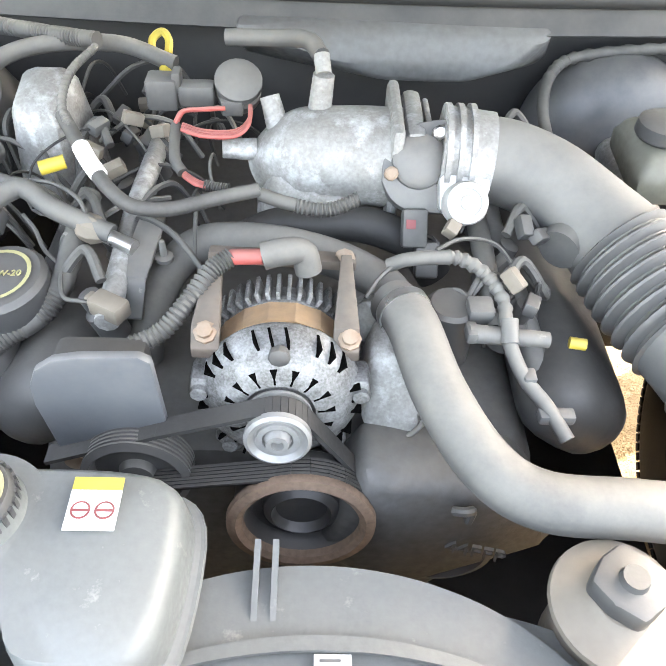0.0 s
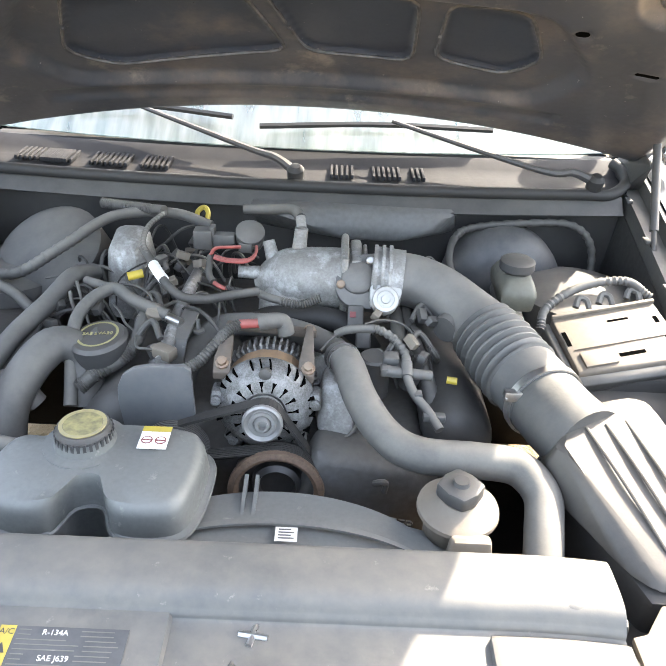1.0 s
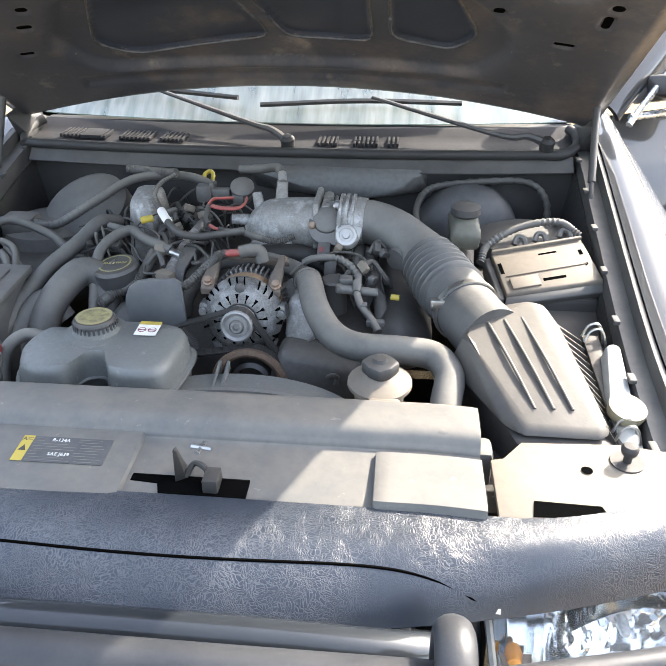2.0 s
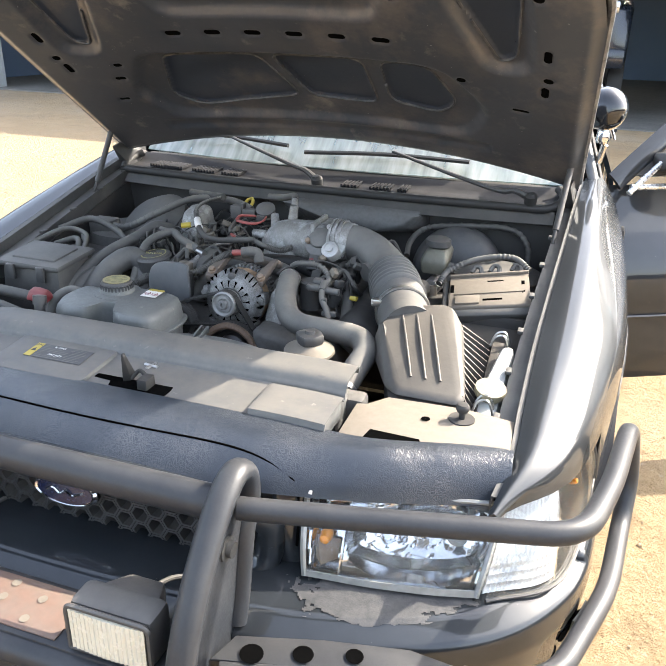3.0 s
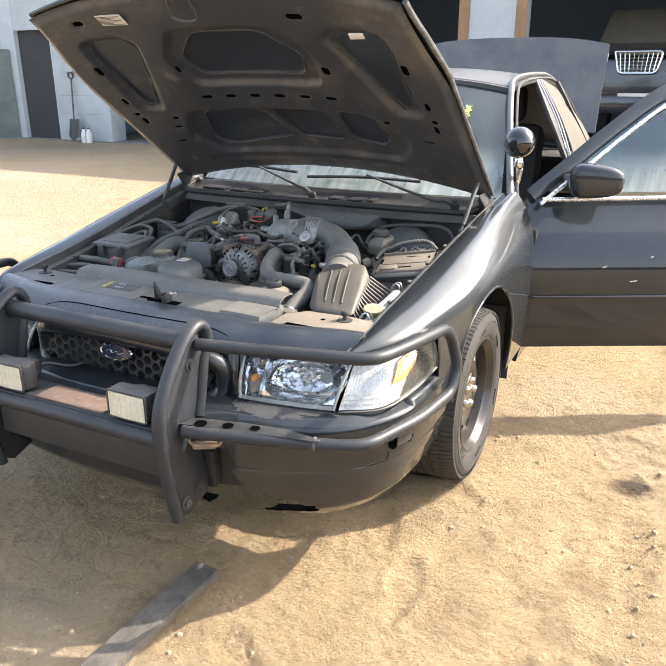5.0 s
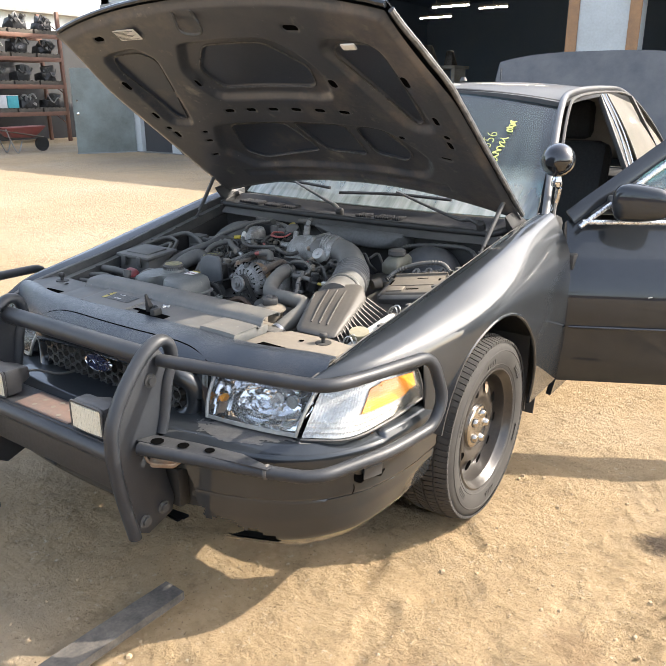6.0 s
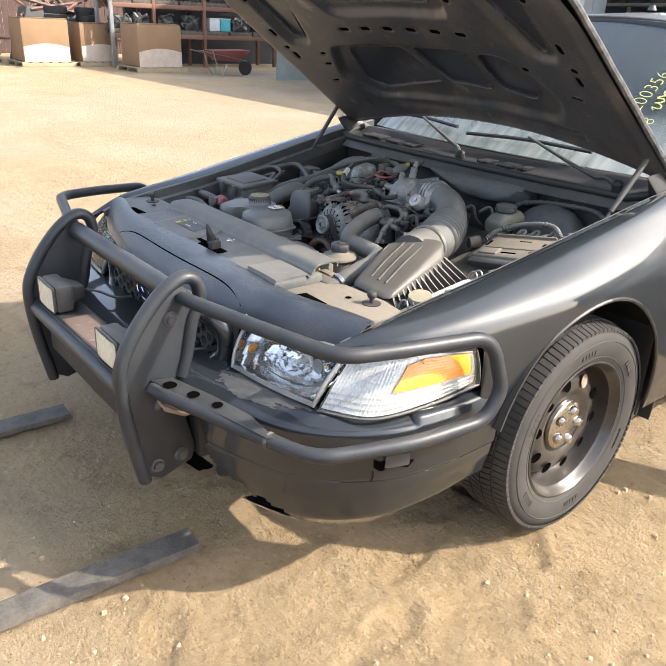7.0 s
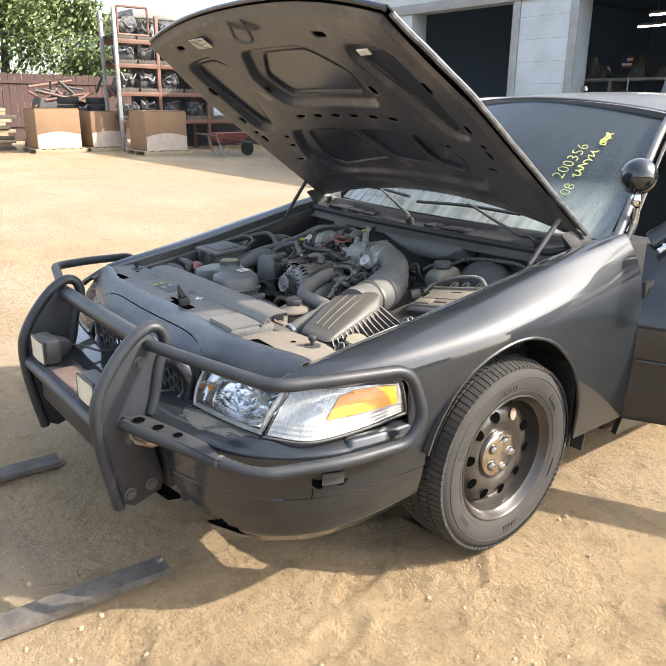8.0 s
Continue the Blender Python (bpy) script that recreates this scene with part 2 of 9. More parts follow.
REDWIRE = material("red_wire", (0.35, 0.07, 0.06), 0.6, dust=0.3)
COPPER = material("copper_core", (0.42, 0.27, 0.15), 0.5, 0.5, (0.3, 0.2, 0.12), scale=60, dust=0.2)
LENS = clear("clear_lens", (0.98, 0.985, 0.985), 0.03, 1.0, ior=1.25, bump=0.04, film=0.035)
FOGLENS = material("ribbed_lamp_lens", (0.6, 0.57, 0.46), 0.25, second=(0.5, 0.47, 0.38), coat=0.6)
AMBER = material("amber_lens", (0.95, 0.36, 0.004), 0.3, second=(0.85, 0.28, 0.003), fine=300, coat=0.3)
REFLECT = material("lamp_reflector", (0.78, 0.79, 0.80), 0.13, 1.0, (0.6, 0.61, 0.62), scale=14, bump=0.02, rough_var=0.06)
LENSEDGE = material("clouded_lens_edge", (0.26, 0.27, 0.26), 0.35, second=(0.16, 0.165, 0.16), scale=30, coat=0.5)
LAMPWHITE = material("clear_prism_lens", (0.66, 0.65, 0.63), 0.28, 0.25, (0.44, 0.44, 0.43), scale=45, coat=0.5)
GLASS = clear("dusty_windscreen_glass", (0.34, 0.6, 0.66), 0.03, 0.945, film=0.055, settled=9.0)
TINT = material("dusty_tinted_glass", (0.1, 0.09, 0.074), 0.4, second=(0.19, 0.17, 0.14), scale=4, spread=0.6, dust=0.2, coat=0.35)
INSIDE = material("cabin_dark_cloth", (0.02, 0.02, 0.021), 0.8)

# ---- mesh helpers ----
def thing(name, loc, label, category, group="", kind=""):
    ob = new(name)
    ob.location = loc
    ob.empty_display_size = 0.1
    return tagged(ob, label, category, group, kind)


def part(name, bm, mat, parent=None, label="", angle=38):
    """Links a bmesh, in world places, as one mesh under a thing or a part."""
    me = bpy.data.meshes.new(name)
    bmesh.ops.recalc_face_normals(bm, faces=bm.faces)
    bm.to_mesh(me)
    bm.free()
    me.materials.append(mat)
    for p in me.polygons:
        p.use_smooth = True
    me.set_sharp_from_angle(angle=radians(angle))
    ob = new(name, me)
    if parent is not None:
        ob.parent = parent
        if parent.type == 'EMPTY':
            ob.matrix_parent_inverse = Matrix.Translation(-parent.location)
    return tagged(ob, label)


def merge(bm, tmp, m=None):
    me = bpy.data.meshes.new("tmp")
    tmp.to_mesh(me)
    tmp.free()
    if m is not None:
        me.transform(m)
    bm.from_mesh(me)
    bpy.data.meshes.remove(me)
    return bm


def bevelled(bm, size, seg=2):
    if size > 0:
        bmesh.ops.bevel(bm, geom=bm.edges[:], offset=size, segments=seg, affect='EDGES', profile=0.5, clamp_overlap=True)
    return bm


def box(bm, lo, hi, bev=0.0, m=None, seg=2):
    tmp = bmesh.new()
    bmesh.ops.create_cube(tmp, size=1)
    for v in tmp.verts:
        v.co = [(a + b) / 2 + c * (b - a) for a, b, c in zip(lo, hi, v.co)]
    bevelled(tmp, bev, seg)
    return merge(bm, tmp, m)


def hull(bm, pts, bev=0.0):
    """The convex solid round some points."""
    tmp = bmesh.new()
    for p in pts:
        tmp.verts.new(p)
    res = bmesh.ops.convex_hull(tmp, input=tmp.verts[:])
    bmesh.ops.delete(tmp, geom=list({g for g in res["geom_interior"] + res["geom_unused"] if isinstance(g, bmesh.types.BMVert)}), context='VERTS')
    bmesh.ops.dissolve_limit(tmp, angle_limit=radians(3), verts=tmp.verts[:], edges=tmp.edges[:])
    bevelled(tmp, bev)
    return merge(bm, tmp)


def axes_to(direction):
    return Vector(direction).normalized().to_track_quat('Z', 'Y').to_matrix().to_4x4()


def lathe(bm, prof, origin, axis=(0, 0, 1), seg=24, close=True, sweep=360):
    """Turns (radius, height) pairs about an axis."""
    m = Matrix.Translation(origin) @ axes_to(axis)
    rings = []
    full = sweep >= 360
    count = seg if full else seg + 1
    for r, h in prof:
        rings.append([bm.verts.new(m @ Vector((r * math.cos(radians(sweep) * k / seg), r * math.sin(radians(sweep) * k / seg), h))) for k in range(count)])
    for a, b in zip(rings, rings[1:]):
        for k in range(seg):
            bm.faces.new((a[k], a[(k + 1) % count], b[(k + 1) % count], b[k]))
    if close and full:
        bm.faces.new(rings[0][::-1])
        bm.faces.new(rings[-1])
    return bm


def rod(bm, p0, p1, r0, r1=None, seg=14):
    d = Vector(p1) - Vector(p0)
    return lathe(bm, [(r0, 0), (r0 if r1 is None else r1, d.length)], p0, d, seg)


def spline(pts, count):
    """Catmull-Rom through points (of any size), evenly in parameter."""
    p = np.array(pts, float)
    if len(p) == 2:
        return np.array([p[0] + (p[1] - p[0]) * k for k in np.linspace(0, 1, count)])
    q = np.vstack([2 * p[0] - p[1], p, 2 * p[-1] - p[-2]])
    out = []
    for s in np.linspace(0, len(p) - 1, count):
        k = min(int(s), len(p) - 2)
        t = s - k
        a, b, c, d = q[k:k + 4]
        out.append(0.5 * (2 * b + (c - a) * t + (2 * a - 5 * b + 4 * c - d) * t * t + (3 * b - a - 3 * c + d) * t ** 3))
    return np.array(out)


def along(keys):
    """A smooth function of one number through rows (t, value, value, ...)."""
    k = np.array(keys, float)
    fine = spline(k, 12 * len(k))

    def f(t):
        return [float(np.interp(t, fine[:, 0], fine[:, c])) for c in range(1, k.shape[1])]
    return f


def tube(bm, pts, r, seg=12, count=0, ribs=None, straight=False, caps=True):
    """A round bar or hose along a path. ribs: (from, to, number, depth) in parts of its length."""
    count = count or max(2, 8 * (len(pts) - 1))
    path = [Vector(p) for p in (pts if straight else spline(pts, count))]
    n = len(path)
    rings, up = [], None
    for k, p in enumerate(path):
        d = (path[min(k + 1, n - 1)] - path[max(k - 1, 0)]).normalized()
        if up is None:
            up = d.orthogonal().normalized()
        up = (up - d * up.dot(d)).normalized()
        side = d.cross(up)
        s = k / (n - 1)
        rr = r(s) if callable(r) else r
        if ribs and ribs[0] <= s <= ribs[1]:
            rr += ribs[3] * math.cos(2 * math.pi * ribs[2] * (s - ribs[0]) / (ribs[1] - ribs[0]))
        rings.append([bm.verts.new(p + (up * math.cos(2 * math.pi * j / seg) + side * math.sin(2 * math.pi * j / seg)) * rr) for j in range(seg)])
    for a, b in zip(rings, rings[1:]):
        for j in range(seg):
            bm.faces.new((a[j], a[(j + 1) % seg], b[(j + 1) % seg], b[j]))
    if caps:
        bm.faces.new(rings[0][::-1])
        bm.faces.new(rings[-1])
    return bm


def rounded(pts, r, n=6):
    """A path of straight runs with rounded bends."""
    p = [Vector(q) for q in pts]
    out = [p[0]]
    for a, b, c in zip(p, p[1:], p[2:]):
        k = min(r, (a - b).length * 0.45, (c - b).length * 0.45)
        s, e = b + (a - b).normalized() * k, b + (c - b).normalized() * k
        for i in range(n + 1):
            t = i / n
            out.append(s * (1 - t) ** 2 + b * 2 * t * (1 - t) + e * t * t)
    return out + [p[-1]]


def sheet(bm, f, us, vs, thick=0.0):
    """A surface f(u, v), with a second skin behind it where it has thickness."""
    grid = [[bm.verts.new(f(u, v)) for v in vs] for u in us]
    n, m = len(us), len(vs)
    for i in range(n - 1):
        for j in range(m - 1):
            bm.faces.new((grid[i][j], grid[i + 1][j], grid[i + 1][j + 1], grid[i][j + 1]))
    if thick:
        back = []
        for i in range(n):
            row = []
            for j in range(m):
                a = grid[min(i + 1, n - 1)][j].co - grid[max(i - 1, 0)][j].co
                b = grid[i][min(j + 1, m - 1)].co - grid[i][max(j - 1, 0)].co
                row.append(bm.verts.new(grid[i][j].co - a.cross(b).normalized() * thick))
            back.append(row)
        for i in range(n - 1):
            for j in range(m - 1):
                bm.faces.new((back[i][j + 1], back[i + 1][j + 1], back[i + 1][j], back[i][j]))
        for i in range(n - 1):
            bm.faces.new((grid[i + 1][0], grid[i][0], back[i][0], back[i + 1][0]))
            bm.faces.new((grid[i][-1], grid[i + 1][-1], back[i + 1][-1], back[i][-1]))
        for j in range(m - 1):
            bm.faces.new((grid[0][j], grid[0][j + 1], back[0][j + 1], back[0][j]))
            bm.faces.new((grid[-1][j + 1], grid[-1][j], back[-1][j], back[-1][j + 1]))
    return bm


def prism(bm, poly, lo, hi, plane="xy", bev=0.0):
    """A flat outline with height. plane: the two axes of the outline; lo and hi lie on the third."""
    tmp = bmesh.new()
    put = {"xy": lambda a, b, c: (a, b, c), "xz": lambda a, b, c: (a, c, b), "yz": lambda a, b, c: (c, a, b)}[plane]
    f = tmp.faces.new([tmp.verts.new(put(a, b, lo)) for a, b in poly])
    e = bmesh.ops.extrude_face_region(tmp, geom=[f])
    d = Vector(put(0, 0, hi - lo))
    bmesh.ops.translate(tmp, vec=d, verts=[v for v in e["geom"] if isinstance(v, bmesh.types.BMVert)])
    bmesh.ops.recalc_face_normals(tmp, faces=tmp.faces)
    bevelled(tmp, bev)
    return merge(bm, tmp)


def steps(a, b, n):
    return [a + (b - a) * k / n for k in range(n + 1)]


def words(name, text, size, m, mat, parent, align='CENTER', extrude=0.0006, thin=0.0):
    """Printed writing as a flat mesh."""
    cu = bpy.data.curves.new(name, 'FONT')
    cu.body, cu.size, cu.align_x, cu.align_y, cu.extrude, cu.resolution_u = text, size, align, 'CENTER', extrude, 3
    cu.offset = -thin
    ob = bpy.data.objects.new(name, cu)
    me = bpy.data.meshes.new_from_object(ob)
    bpy.data.objects.remove(ob)
    bm = bmesh.new()
    bm.from_mesh(me)
    bpy.data.meshes.remove(me)
    bm.transform(m)
    return part(name, bm, mat, parent)


def sd_poly(px, py, poly):
    """Signed distance to an outline, minus inside."""
    d, inside = 9.0, False
    for (ax, ay), (bx, by) in zip(poly, poly[1:] + poly[:1]):
        ex, ey, wx, wy = bx - ax, by - ay, px - ax, py - ay
        t = max(0.0, min(1.0, (wx * ex + wy * ey) / (ex * ex + ey * ey)))
        d = min(d, math.hypot(wx - ex * t, wy - ey * t))
        if (ay > py) != (by > py) and px < (bx - ax) * (py - ay) / (by - ay) + ax:
            inside = not inside
    return -d if inside else d


def ease(x):
    x = max(0.0, min(1.0, x))
    return x * x * (3 - 2 * x)

# ---- the car: x to its left, y to its rear, z up; the front axle lies at y = 1.06 ----
car = thing("car", (0, 2.6, 0), "dusty black police sedan with hood, trunk and driver's door open", "car")

# body sides of the front
FENDER = along([  # y, opening x, z, shoulder x, z, side x, z
    (0.30, 0.675, 0.694, 0.69, 0.692, 0.70, 0.672),
    (0.42, 0.698, 0.733, 0.748, 0.730, 0.785, 0.690),
    (0.55, 0.700, 0.757, 0.775, 0.752, 0.825, 0.700),
    (0.75, 0.705, 0.788, 0.79, 0.787, 0.864, 0.690),
    (0.95, 0.715, 0.826, 0.803, 0.824, 0.893, 0.690),
    (1.20, 0.730, 0.876, 0.814, 0.870, 0.905, 0.690),
    (1.45, 0.745, 0.925, 0.822, 0.910, 0.905, 0.690),
    (1.68, 0.760, 0.958, 0.828, 0.934, 0.902, 0.690)])


def fender_low(y):
    if y < 0.635:
        return 0.683 + 0.01 * (0.635 - y) / 0.3
    half = 0.318 if y > 1.055 else 0.38
    arch = 1 - ((y - 1.055) / half) ** 2
    base = 0.50 if y < 0.70 else 0.31
    return max(base, 0.335 + 0.39 * math.sqrt(arch)) if arch > 0 else base


def fender_point(y, v, side):
    ax, az, cx, cz, sx, sz = FENDER(y)
    sec = spline([(ax, az), (ax + (cx - ax) * 0.5, az + 0.008), (cx, cz), (sx - 0.018, cz - (cz - sz) * 0.45), (sx, sz - 0.03), (sx + 0.004, 0.55), (sx - 0.004, 0.42), (sx - 0.03, 0.22)], 80)
    low = min(fender_low(y), az - 0.012)
    k = v * (len(sec) - 1)
    i = min(int(k), len(sec) - 2)
    x, z = sec[i] + (sec[i + 1] - sec[i]) * (k - i)
    if z < low:
        j = int(np.argmax(sec[:, 1] < low))
        t = (sec[j - 1][1] - low) / max(1e-6, sec[j - 1][1] - sec[j][1])
        x, z = sec[j - 1] + (sec[j] - sec[j - 1]) * t
    return (side * float(x), y, float(z))


YS = sorted(set([round(y, 4) for y in steps(0.30, 1.68, 56)] + [0.634, 0.637, 0.672, 0.675, 0.68, 0.69, 0.70, 1.345, 1.352, 1.36, 1.366, 1.370, 1.3725, 1.374]))
for side in (1, -1):
    bm = sheet(bmesh.new(), lambda y, v: fender_point(y, v, side), YS, steps(0, 1, 44), -0.010 * side)
    bmesh.ops.remove_doubles(bm, verts=bm.verts, dist=0.0004)
    fender = part("fender", bm, PAINT, car, "dusty black painted front fender", 50)
    lip = [Vector(fender_point(1.055 + (0.318 if a > 0 else 0.378) * math.sin(a), 1.0, side)) for a in steps(-1.35, 1.56, 40)]
    part("arch_lip", tube(bmesh.new(), [p + Vector((-side * 0.004, 0, 0.002)) for p in lip], 0.0065, 8, straight=True), PAINT, fender)
    # gutter under the open hood
    bm = sheet(bmesh.new(), lambda y, v: (side * (FENDER(y)[0] - 0.001 - 0.045 * v), y, FENDER(y)[1] - 0.004 - (0.03 if v > 0.2 else 0.0) - 0.05 * (v > 0.9)), steps(0.34, 1.66, 40), [0, 0.2, 0.25, 0.9, 0.95, 1.0], 0.004)
    gutter = part("fender_rail", bm, DUSTY, car, "", 30)
    for k in range(7):
        y = 0.55 + 0.15 * k
        bm = box(bmesh.new(), (side * (FENDER(y)[0] - 0.045) - 0.006, y - 0.012, FENDER(y)[1] - 0.036), (side * (FENDER(y)[0] - 0.045) + 0.006, y + 0.012, FENDER(y)[1] - 0.028), 0.002)
        part("rail_clip", bm, DUSTY, gutter)
    # inner apron down to the wheel well
    bm = sheet(bmesh.new(), lambda y, v: (side * (FENDER(y)[0] - 0.045 - 0.06 * v), y, FENDER(y)[1] - 0.07 - 0.45 * v), steps(0.74, 1.6, 14), steps(0, 1, 6), 0.006)
    part("inner_fender", bm, DARK, car)
    bm = sheet(bmesh.new(), lambda a, x: (side * x, 1.065 + 0.40 * math.cos(a), 0.335 + 0.40 * math.sin(a)), [radians(d) for d in range(-14, 166, 8)], steps(0.42, 0.88, 5), 0.006)
    part("wheel_well_liner", bm, DARK, car)
    part("splash_panel", box(bmesh.new(), (min(side * 0.42, side * 0.868), 1.385, 0.27), (max(side * 0.42, side * 0.868), 1.395, 0.66), 0.003), DARK, car)
    bm = lathe(bmesh.new(), [(0.13, 0.0), (0.135, 0.10), (0.12, 0.16), (0.05, 0.18)], (side * 0.57, 1.27, 0.60), (0, 0, 1), 24)
    part("spring_tower", bm, DUSTY, car)

# hood, standing open
HT = radians(35.2)
HO, HD, HN = Vector((0, 1.56, 0.962)), Vector((0, -math.cos(HT), math.sin(HT))), Vector((0, math.sin(HT), math.cos(HT)))


def crown(x, a):
    return 0.068 * (1 - min(1, abs(x) / 0.73) ** 2) - 0.006


def hood_place(x, a, n=0.0):
    return HO + HD * a + HN * (n + crown(x, a)) + Vector((x, 0, 0))


def hood_half(a):
    return 0.742 - 0.058 * ease((a - 0.75) / 0.40)


def hood_front(x):
    return 1.155 - 0.05 * (abs(x) / 0.7) ** 3


def hood_rear(x):
    return 0.075 - 0.06 * (abs(x) / 0.74) ** 2


RECESS = [[(-0.13, 0.945), (0.13, 0.945), (0.245, 0.83), (0.215, 0.72), (-0.215, 0.72), (-0.245, 0.83)],
          [(0.385, 0.90), (0.43, 0.95), (0.56, 0.955), (0.585, 0.90), (0.57, 0.585), (0.53, 0.56)],
          [(-0.385, 0.90), (-0.43, 0.95), (-0.56, 0.955), (-0.585, 0.90), (-0.57, 0.585), (-0.53, 0.56)],
          [(-0.36, 0.50), (-0.09, 0.50), (-0.02, 0.31), (-0.34, 0.25), (-0.42, 0.31)],
          [(-0.055, 0.50), (0.19, 0.50), (0.20, 0.30), (0.01, 0.31)],
          [(0.235, 0.50), (0.36, 0.50), (0.42, 0.36), (0.37, 0.29), (0.235, 0.32)]]
DISH = [[(-0.21, 0.99), (0.21, 0.99), (0.31, 0.85), (0.28, 0.665), (-0.28, 0.665), (-0.31, 0.85)],
        [(0.35, 0.93), (0.40, 1.0), (0.60, 0.99), (0.62, 0.55), (0.50, 0.53)],
        [(-0.35, 0.93), (-0.40, 1.0), (-0.60, 0.99), (-0.62, 0.55), (-0.50, 0.53)],
        [(-0.42, 0.535), (0.40, 0.535), (0.52, 0.36), (0.44, 0.2), (-0.44, 0.2), (-0.52, 0.36)]]
SLOTS = [(s * 0.053 * k, 0.610, 0.021, 0.0085) for k in (1, 3, 5) for s in (-1, 1)]
SLOTS += [(s * 0.612, 0.82, 0.011, 0.024) for s in (-1, 1)] + [(s * 0.636, 0.632, 0.0085, 0.02) for s in (-1, 1)]
SLOTS += [(s * 0.64, 0.545, 0.011, 0.009) for s in (-1, 1)] + [(s * 0.634, 0.497, 0.0085, 0.02) for s in (-1, 1)]
SLOTS += [(0.315, 1.03, 0.028, 0.011), (0.312, 0.77, 0.014, 0.02), (-0.29, 0.775, 0.008, 0.018), (-0.506, 1.06, 0.02, 0.01), (0.44, 0.49, 0.011, 0.008), (-0.49, 0.49, 0.012, 0.007), (-0.515, 0.43, 0.016, 0.006), (0.58, 0.40, 0.02, 0.005), (-0.56, 0.33, 0.016, 0.005)]


def corners(poly, r):
    """The same outline with its corners rounded."""
    loop = [Vector((*p, 0)) for p in poly]
    return [(p.x, p.y) for p in rounded([(loop[-1] + loop[0]) / 2] + loop + [(loop[-1] + loop[0]) / 2], r, 3)[:-1]]


PRESSED = []
for shapes, r, deep, wide in ((DISH, 0.07, 0.020, 0.030), (RECESS, 0.035, 0.011, 0.007)):
    for poly in shapes:
        px, pa = zip(*poly)
        PRESSED.append((min(px), max(px), min(pa), max(pa), corners(poly, r), deep, wide))


def hood_inner(x, a):
    """Depth of the pressed inner panel, minus towards the engine."""
    n = -0.032
    for lo_x, hi_x, lo_a, hi_a, poly, deep, wide in PRESSED:
        if lo_x < x < hi_x and lo_a < a < hi_a:
            n += deep * ease(-sd_poly(x, a, poly) / wide)
    if abs(x) < 0.5 and 0.14 < a < 0.25:
        n += 0.008 * ease((0.03 - abs(a - 0.175)) / 0.02)
    edge = min(hood_half(a) - abs(x), hood_front(x) - a, a - hood_rear(x))
    n += 0.014 * ease((0.035 - edge) / 0.03)
    for sx, sa, w, h in SLOTS:
        if abs(x - sx) < w + 0.02 and abs(a - sa) < h + 0.02:
            q = math.hypot(max(abs(x - sx) - w + min(w, h), 0), max(abs(a - sa) - h + min(w, h), 0)) - min(w, h)
            n += 0.006 * ease((0.004 - q) / 0.006)
    return min(n, -0.004)


def hood_uv(u, v):
    a = hood_rear(0) + (hood_front(0) - hood_rear(0)) * v
    x = u * hood_half(a)
    lo, hi = hood_rear(x), hood_front(x)
    return x, lo + (hi - lo) * v


bm = sheet(bmesh.new(), lambda u, v: hood_place(*hood_uv(u, v), 0.006), steps(-1, 1, 40), steps(0, 1, 30), 0.004)
hood = part("hood", bm, PAINT, car, "dusty black hood propped open")
bm = sheet(bmesh.new(), lambda u, v: (lambda q: hood_place(*q, hood_inner(*q)))(hood_uv(u, v)), steps(-1, 1, 230), steps(0, 1, 176))
bare = bm.copy()


def in_opening(p):
    """Whether a place on the hood lies in one of the inner panel's openings, where the outer skin shows."""
    q = p - HO
    x, a = q.x, q.dot(HD)
    return any(lo_x < x < hi_x and lo_a < a < hi_a and sd_poly(x, a, poly) < 0 for lo_x, hi_x, lo_a, hi_a, poly, deep, wide in PRESSED[len(DISH):])


inside = [in_opening(f.calc_center_median()) for f in bm.faces]
bmesh.ops.delete(bm, geom=[f for f, k in zip(list(bm.faces), inside) if k], context='FACES')
bmesh.ops.delete(bare, geom=[f for f, k in zip(list(bare.faces), inside) if not k], context='FACES')
part("inner_panel", bm, HOODIN, hood, "pressed black inner panel with dirt and worn patches", 60)
part("skin_back", bare, HOODSKIN, hood, "blue-black skin seen through the panel's openings", 60)
BEAD = material("grey_seam_sealer", (0.08, 0.08, 0.082), 0.6, second=(0.03, 0.032, 0.036), scale=25, spread=0.3)
for poly in RECESS:
    loop = [Vector((*p, 0)) for p in corners(poly, 0.035)]
    loop.append(loop[0])
    run = [Vector(p).lerp(Vector(q), k / 4) for p, q in zip(loop, loop[1:]) for k in range(4)]
    part("seam_bead", tube(bmesh.new(), [hood_place(p.x, p.y, hood_inner(p.x, p.y) - 0.0005) for p in run], 0.0034, 6, straight=True), BEAD, hood)
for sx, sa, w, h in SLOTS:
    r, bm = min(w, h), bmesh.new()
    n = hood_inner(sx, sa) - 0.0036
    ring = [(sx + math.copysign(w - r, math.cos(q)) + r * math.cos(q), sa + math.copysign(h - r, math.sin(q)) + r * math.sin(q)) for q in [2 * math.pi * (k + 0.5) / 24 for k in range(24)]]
    # a flat black face paints the dark cavity behind the slot
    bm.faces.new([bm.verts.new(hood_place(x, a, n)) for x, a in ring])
    part("slot_shade_disc", bm, HOLE_BLACK, hood)
    rim = [hood_place(sx + (x - sx) * 1.12, sa + (a - sa) * 1.12, n + 0.0012) for x, a in ring]
    part("slot_rim", tube(bmesh.new(), rim + rim[:2], 0.0016, 5, straight=True), BEAD, hood)
CHIPPED = material("chipped_hood_edge", (0.015, 0.017, 0.02), 0.4, second=(0.2, 0.2, 0.2), scale=40, fine=200, spread=0.6, coat=0.4)
